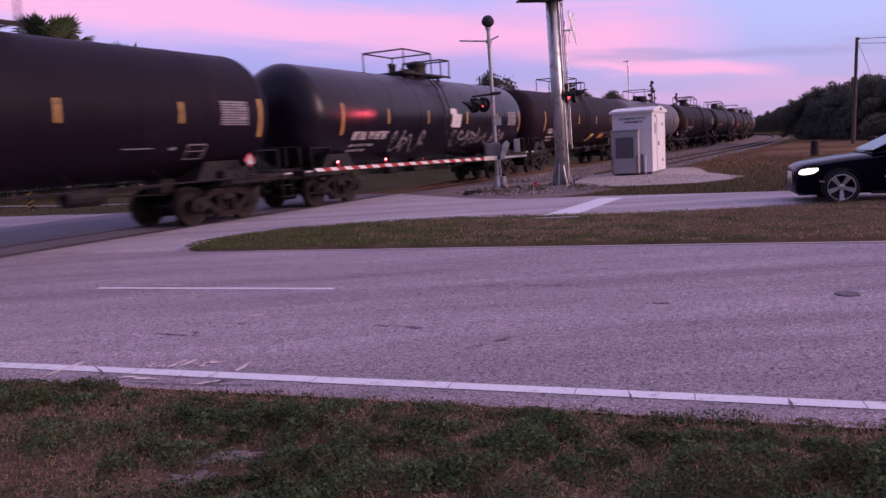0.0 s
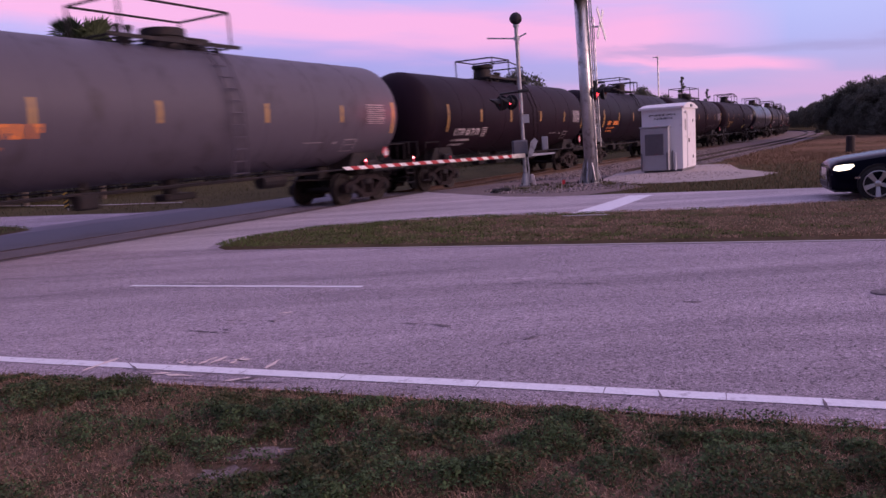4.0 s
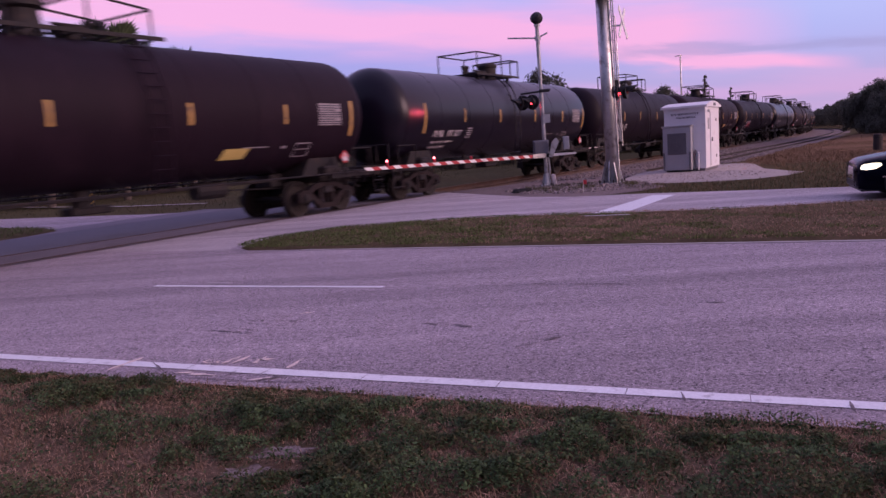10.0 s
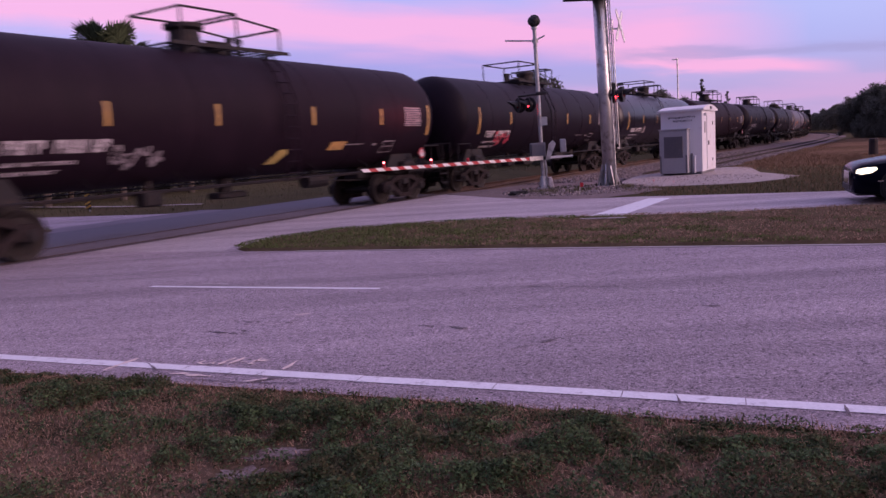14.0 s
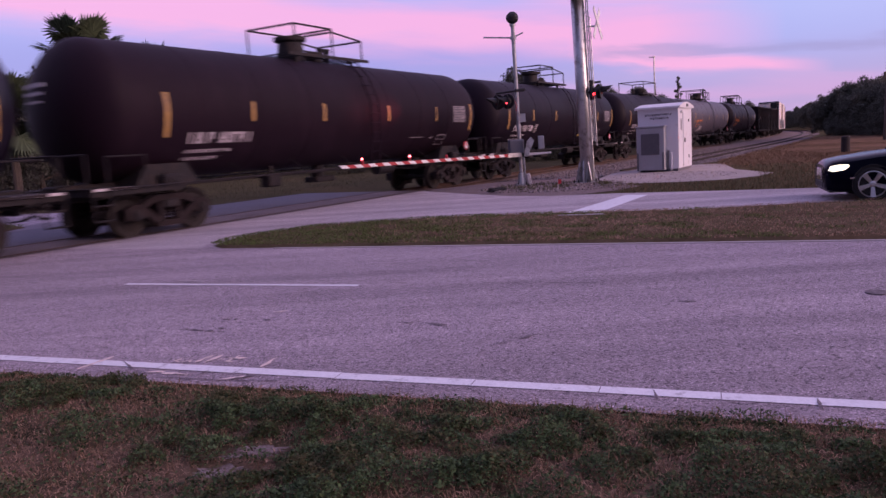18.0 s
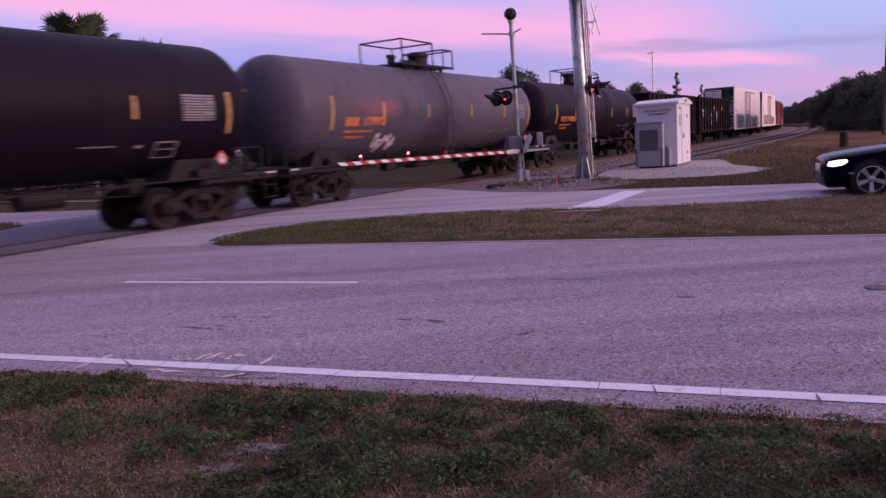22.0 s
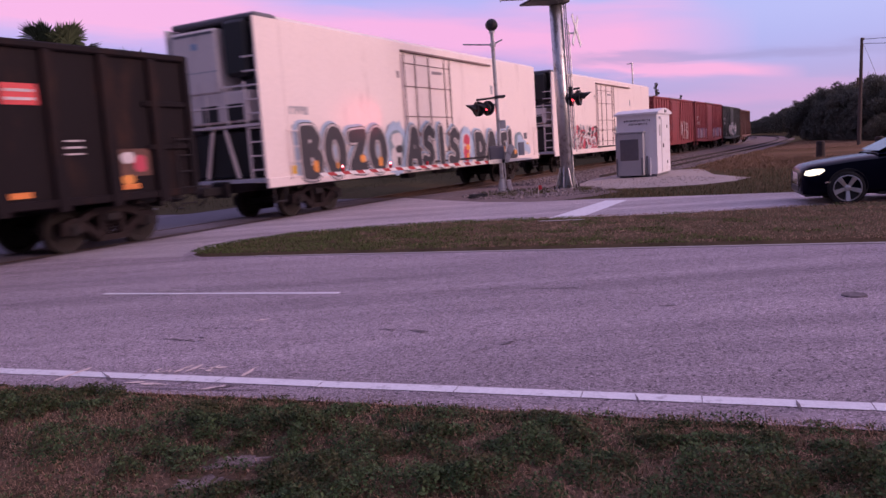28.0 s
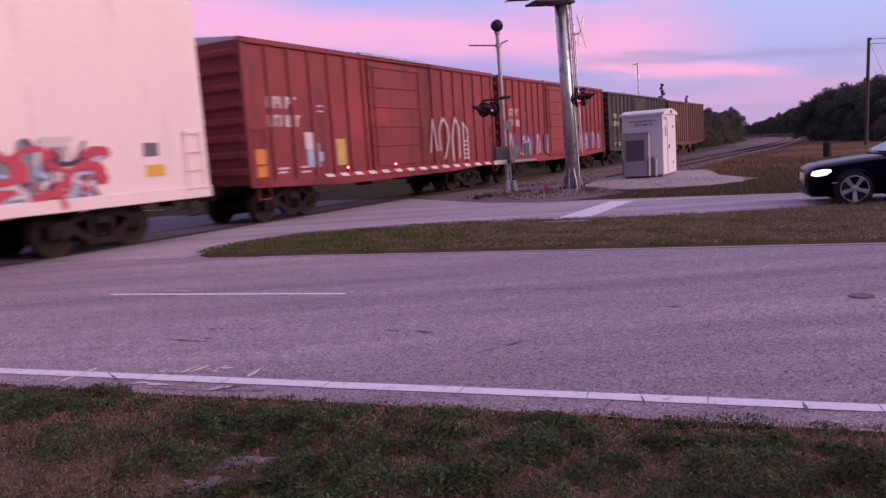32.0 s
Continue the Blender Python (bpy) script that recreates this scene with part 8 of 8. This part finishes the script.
def tree_meshes(key, height, spread, leaves, size, seed, trunk_h=0.3, slim=1.0):
    rng = np.random.RandomState(seed)
    bm = B()
    rod(bm, (0, 0, 0), (0.1, 0.05, height * 0.55), height * 0.028, 8, height * 0.012)
    cs, rs = [], []
    for i in range(13):
        a = 2.4 * i + rng.rand()
        z = height * (trunk_h + (0.92 - trunk_h) * (i + 0.5) / 13)
        u = (z / height - trunk_h) / (1 - trunk_h)
        out = spread * slim * (0.35 + 0.65 * math.sin(math.pi * min(1, 0.25 + 0.75 * u))) * (0.55 + 0.5 * rng.rand()) * (0.35 if i > 10 else 1)
        p = (math.cos(a) * out, math.sin(a) * out, z)
        rod(bm, (0.05, 0.02, z * 0.62), p, height * 0.009, 5, height * 0.004)
        cs.append(p)
        rs.append(spread * (0.34 + 0.22 * rng.rand()))
        if rng.rand() < 0.6:
            cs.append((p[0] * 1.25 + rng.normal() * 0.3, p[1] * 1.25 + rng.normal() * 0.3, p[2] + spread * 0.25 * rng.normal()))
            rs.append(spread * 0.22)
    trunk = mesh_of(key + "_trunk", bm)
    v, f = leaf_cloud(cs, rs, leaves, size, seed + 1)
    v[:, 2] = np.maximum(v[:, 2], 0.1)
    return trunk, raw_mesh(key + "_crown", v, f)


TREES = {
    "oak": tree_meshes("oak", 6.0, 2.6, 13500, 0.085, 41, 0.16),
    "scrub": tree_meshes("scrub", 3.4, 2.0, 9000, 0.08, 52, 0.06),
    "tall": tree_meshes("tall", 9.0, 2.8, 14500, 0.105, 63, 0.22),
    "pine": tree_meshes("pine", 9.5, 0.55, 1100, 0.10, 74, 0.35, 0.8),
}


def tree(kind, x, y, scale, turn, label, leaf=None, group="trees round the crossing"):
    t = thing("tree" if kind != "scrub" else "shrub", Matrix.Translation((x, y, ground_z(x, y) - 0.02)) @ Matrix.Rotation(turn, 4, "Z") @ Matrix.Diagonal((scale, scale, scale * random.uniform(0.9, 1.1), 1)), label, "tree" if kind != "scrub" else "shrub", group)
    tk, cr = TREES[kind]
    put("trunk", tk, BARK, t)
    put("crown", cr, leaf or LEAF, t)
    return t


def polar(d, bearing):
    b = radians(bearing)
    return d * math.sin(b), d * math.cos(b)


rt = random.Random(5)
TALL = {k: max(v.co.z for v in m[1].vertices) for k, m in TREES.items()}


def grown(kind, x, y, height, label, group, leaf=None):
    return tree(kind, x, y, height / TALL[kind], rt.random() * 6, label, leaf or rt.choice((LEAF, LEAF, LEAF2)), group)


# wood along the field's far edge: bearing, height of its top over the eye in degrees
for i in range(58):
    b = 26.5 + 13.8 * i / 57 + 0.2 * rt.random()
    d = 97 - 5.0 * min(4.0, max(0.0, b - 27.2)) + (i % 3) * 4 * min(1.0, max(0.0, b - 26.9)) + 3 * rt.random()
    top = np.interp(b, (26.5, 27.3, 27.8, 28.1, 29.5, 31, 40), (1.6, 2.0, 2.6, 2.9, 3.15, 3.35, 3.7))
    x, y = polar(d, b)
    grown(rt.choice(("oak", "oak", "tall")), x, y, (1.6 + d * math.tan(radians(top))) * rt.uniform(0.84, 1.03), "dark leafy tree of the wood by the field", "wood by the field")
for i in range(40):
    b = 27.2 + 12.6 * i / 39
    d = 93 - 5.0 * min(4.0, max(0.0, b - 27.2)) + 4 * rt.random()
    x, y = polar(d, b)
    if rel(x, y)[1] > 10:
        grown("scrub", x, y, (1.5 + d * math.tan(radians(0.8))) * rt.uniform(0.8, 1.05), "dark scrub at the wood's edge", "scrub by the field")
# far wood inside the long curve
for i in range(40):
    b = 22.2 + 4.5 * i / 39
    d = np.interp(b, (22.2, 23, 25.2, 26.4), (345, 330, 255, 200)) + 8 * rt.random()
    top = np.interp(b, (22.2, 23.0, 24.4, 25.2, 26.0, 26.7), (0.50, 0.55, 1.0, 1.3, 1.6, 1.9))
    x, y = polar(d, b)
    grown(rt.choice(("oak", "tall")), x, y, (1.6 + d * math.tan(radians(top))) * rt.uniform(0.85, 1.08), "dark tree of the far wood inside the curve", "far wood by the line")
# trees on the far side of the line, out to where it bends away
for i in range(34):
    s_ = 66 + 5.2 * i
    close = 104 < s_ < 210
    p = on_track(s_, (-5.4 if close else -9.5) - 4 * rt.random())
    h = 3.9 + 0.8 * rt.random() if s_ < 104 else (1.5 + 0.029 * s_) * rt.uniform(0.92, 1.06)
    grown("oak" if i % 3 else "tall", p.x, p.y, h, "dark tree on the far side of the line", "trees along the line")
    p = on_track(s_ + 3, (-4.4 if close else -7.2) - 1.5 * rt.random())
    grown("scrub", p.x, p.y, 2.2 + 0.8 * rt.random(), "dark scrub on the far side of the line", "scrub along the line", LEAF2)
# behind the train, seen above and between the cars
for b, d, s, k in ((1.4, 66, 0.88, "tall"), (5.1, 62, 0.86, "tall"), (12.2, 72, 0.70, "tall"), (14.0, 74, 0.72, "tall"), (15.6, 75, 0.72, "tall"), (17.2, 78, 0.66, "oak"), (20.0, 90, 0.6, "tall"), (16.9, 70, 0.78, "pine"), (18.6, 84, 0.7, "pine"), (-12, 70, 0.7, "oak"), (-6, 70, 0.75, "oak"), (8.5, 74, 0.65, "oak"),
                   (-18, 62, 0.7, "oak"), (-30, 60, 0.8, "oak"), (-36, 58, 0.9, "oak"), (-2.5, 75, 0.8, "oak"), (10.5, 80, 0.72, "oak")):
    far = max(d, 23.0 / math.sin(AZ - radians(b))) if b > 5 else d      # clear of the line
    s *= (far / d) ** 0.75
    x, y = polar(far, b)
    tree(k, x, y, s * 0.9, rt.random() * 6, "dark tree behind the track", rt.choice((LEAF, LEAF2)), "trees behind the track")
for i in range(26):
    x, y = polar(52 + 8 * rt.random(), -38 + 2.15 * i)
    if rel(x, y)[1] < -7:
        tree("scrub", x, y, 0.55 + 0.3 * rt.random(), rt.random() * 6, "dark scrub behind the track", rt.choice((LEAF, LEAF2)), "scrub behind the track")


# trees added out of view behind the eye close the place and darken reflections
for i in range(44):
    x, y = polar(30 + 10 * rt.random(), 58 + 244 * i / 43)
    tree("oak", x, y - 6, 1.15 + 0.3 * rt.random(), rt.random() * 6, "leafy green tree added unseen behind the eye", rt.choice((LEAF, LEAF2)), "roadside trees")


def palm(x, y, height, seed, scale=1.0):
    rng = random.Random(seed)
    g = thing("palm_tree", Matrix.Translation((x, y, -0.05)), "cabbage palm with a dense head of fan fronds", "palm tree", "palms behind the track")
    bm = B()
    zs = np.linspace(0, height, 9)
    for a, b in zip(zs, zs[1:]):
        rod(bm, (0.05 * math.sin(a), 0, a), (0.05 * math.sin(b), 0, b), 0.20, 10, 0.18)
        rod(bm, (0.05 * math.sin(b), 0, b - 0.03), (0.05 * math.sin(b), 0, b + 0.03), 0.22, 10)
    part("trunk", bm, BARK, g)
    for i in range(40):
        az_, up = rng.random() * 6.283, radians(rng.uniform(-78, 85))
        stem = rng.uniform(0.75, 1.15) * scale
        d = Vector((math.cos(az_) * math.cos(up), math.sin(az_) * math.cos(up), math.sin(up)))
        root = Vector((0, 0, height))
        hub = root + d * stem
        side = d.cross(Vector((0, 0, 1))).normalized()
        vs, fs = [], []
        k = 25
        for j in range(k):
            t = radians(-115 + 230 * j / (k - 1))
            tip_d = (d * math.cos(t) + side * math.sin(t) + Vector((0, 0, 0.12 * math.cos(2 * t)))).normalized()
            ln = scale * rng.uniform(0.78, 0.95)
            tip = hub + tip_d * ln + Vector((0, 0, -0.16 * ln * rng.random()))
            mid = hub + tip_d * ln * 0.6
            wv = tip_d.cross(d.cross(side)).normalized() * 0.05 * scale
            o = len(vs)
            vs += [tuple(hub), tuple(mid - wv), tuple(tip), tuple(mid + wv)]
            fs.append((o, o + 1, o + 2, o + 3))
        o = len(vs)
        wv = side * 0.02
        vs += [tuple(root - wv), tuple(root + wv), tuple(hub + wv), tuple(hub - wv)]
        fs.append((o, o + 1, o + 2, o + 3))
        put("frond", raw_mesh("frond", vs, fs), PALM, g)
    return g


palm(*polar(42, -25.7), 7.0, 1, 1.32)
palm(*polar(46, -21.1), 6.75, 2, 0.95)
palm(*polar(40, -30.5), 4.2, 3, 1.2)
for b_, d_, h_ in ((-29.0, 45, 6.6), (-27.2, 47, 6.2), (-24.2, 48, 5.6), (-21.8, 50, 5.6), (-31.5, 44, 6.8)):
    grown("oak", *polar(d_, b_), h_, "dark leafy tree behind the palms", "trees behind the track")


# ---------------- what moves ----------------
def motions():
    times = [0.0] + [1.0 * k for k in range(1, 33)]
    for car, s0 in TRAIN:
        walk(car, [(t, track_pose(s0 - run(t))) for t in times])
    middle = {car: s0 for car, s0 in TRAIN}
    for ws, car, x, sx_ in WHEELSETS:
        # each wheelset rolls while it passes the crossing; its angle follows the way run
        rows, last = [], None
        for k in range(0, 32 * FPS + 1):
            t = k / FPS
            if 4.0 < middle[car] + x - run(t) < 30.0:
                rows.append((t, pose(sx_, 0, WR, 0, -math.degrees(run(t) / WR), 0)))
        if not rows:
            continue
        if rows[0][0] > 0.0:
            rows.insert(0, (0.0, rows[0][1]))
        if rows[-1][0] < 32.0:
            rows.append((32.0, rows[-1][1]))
        walk(ws, rows)


motions()
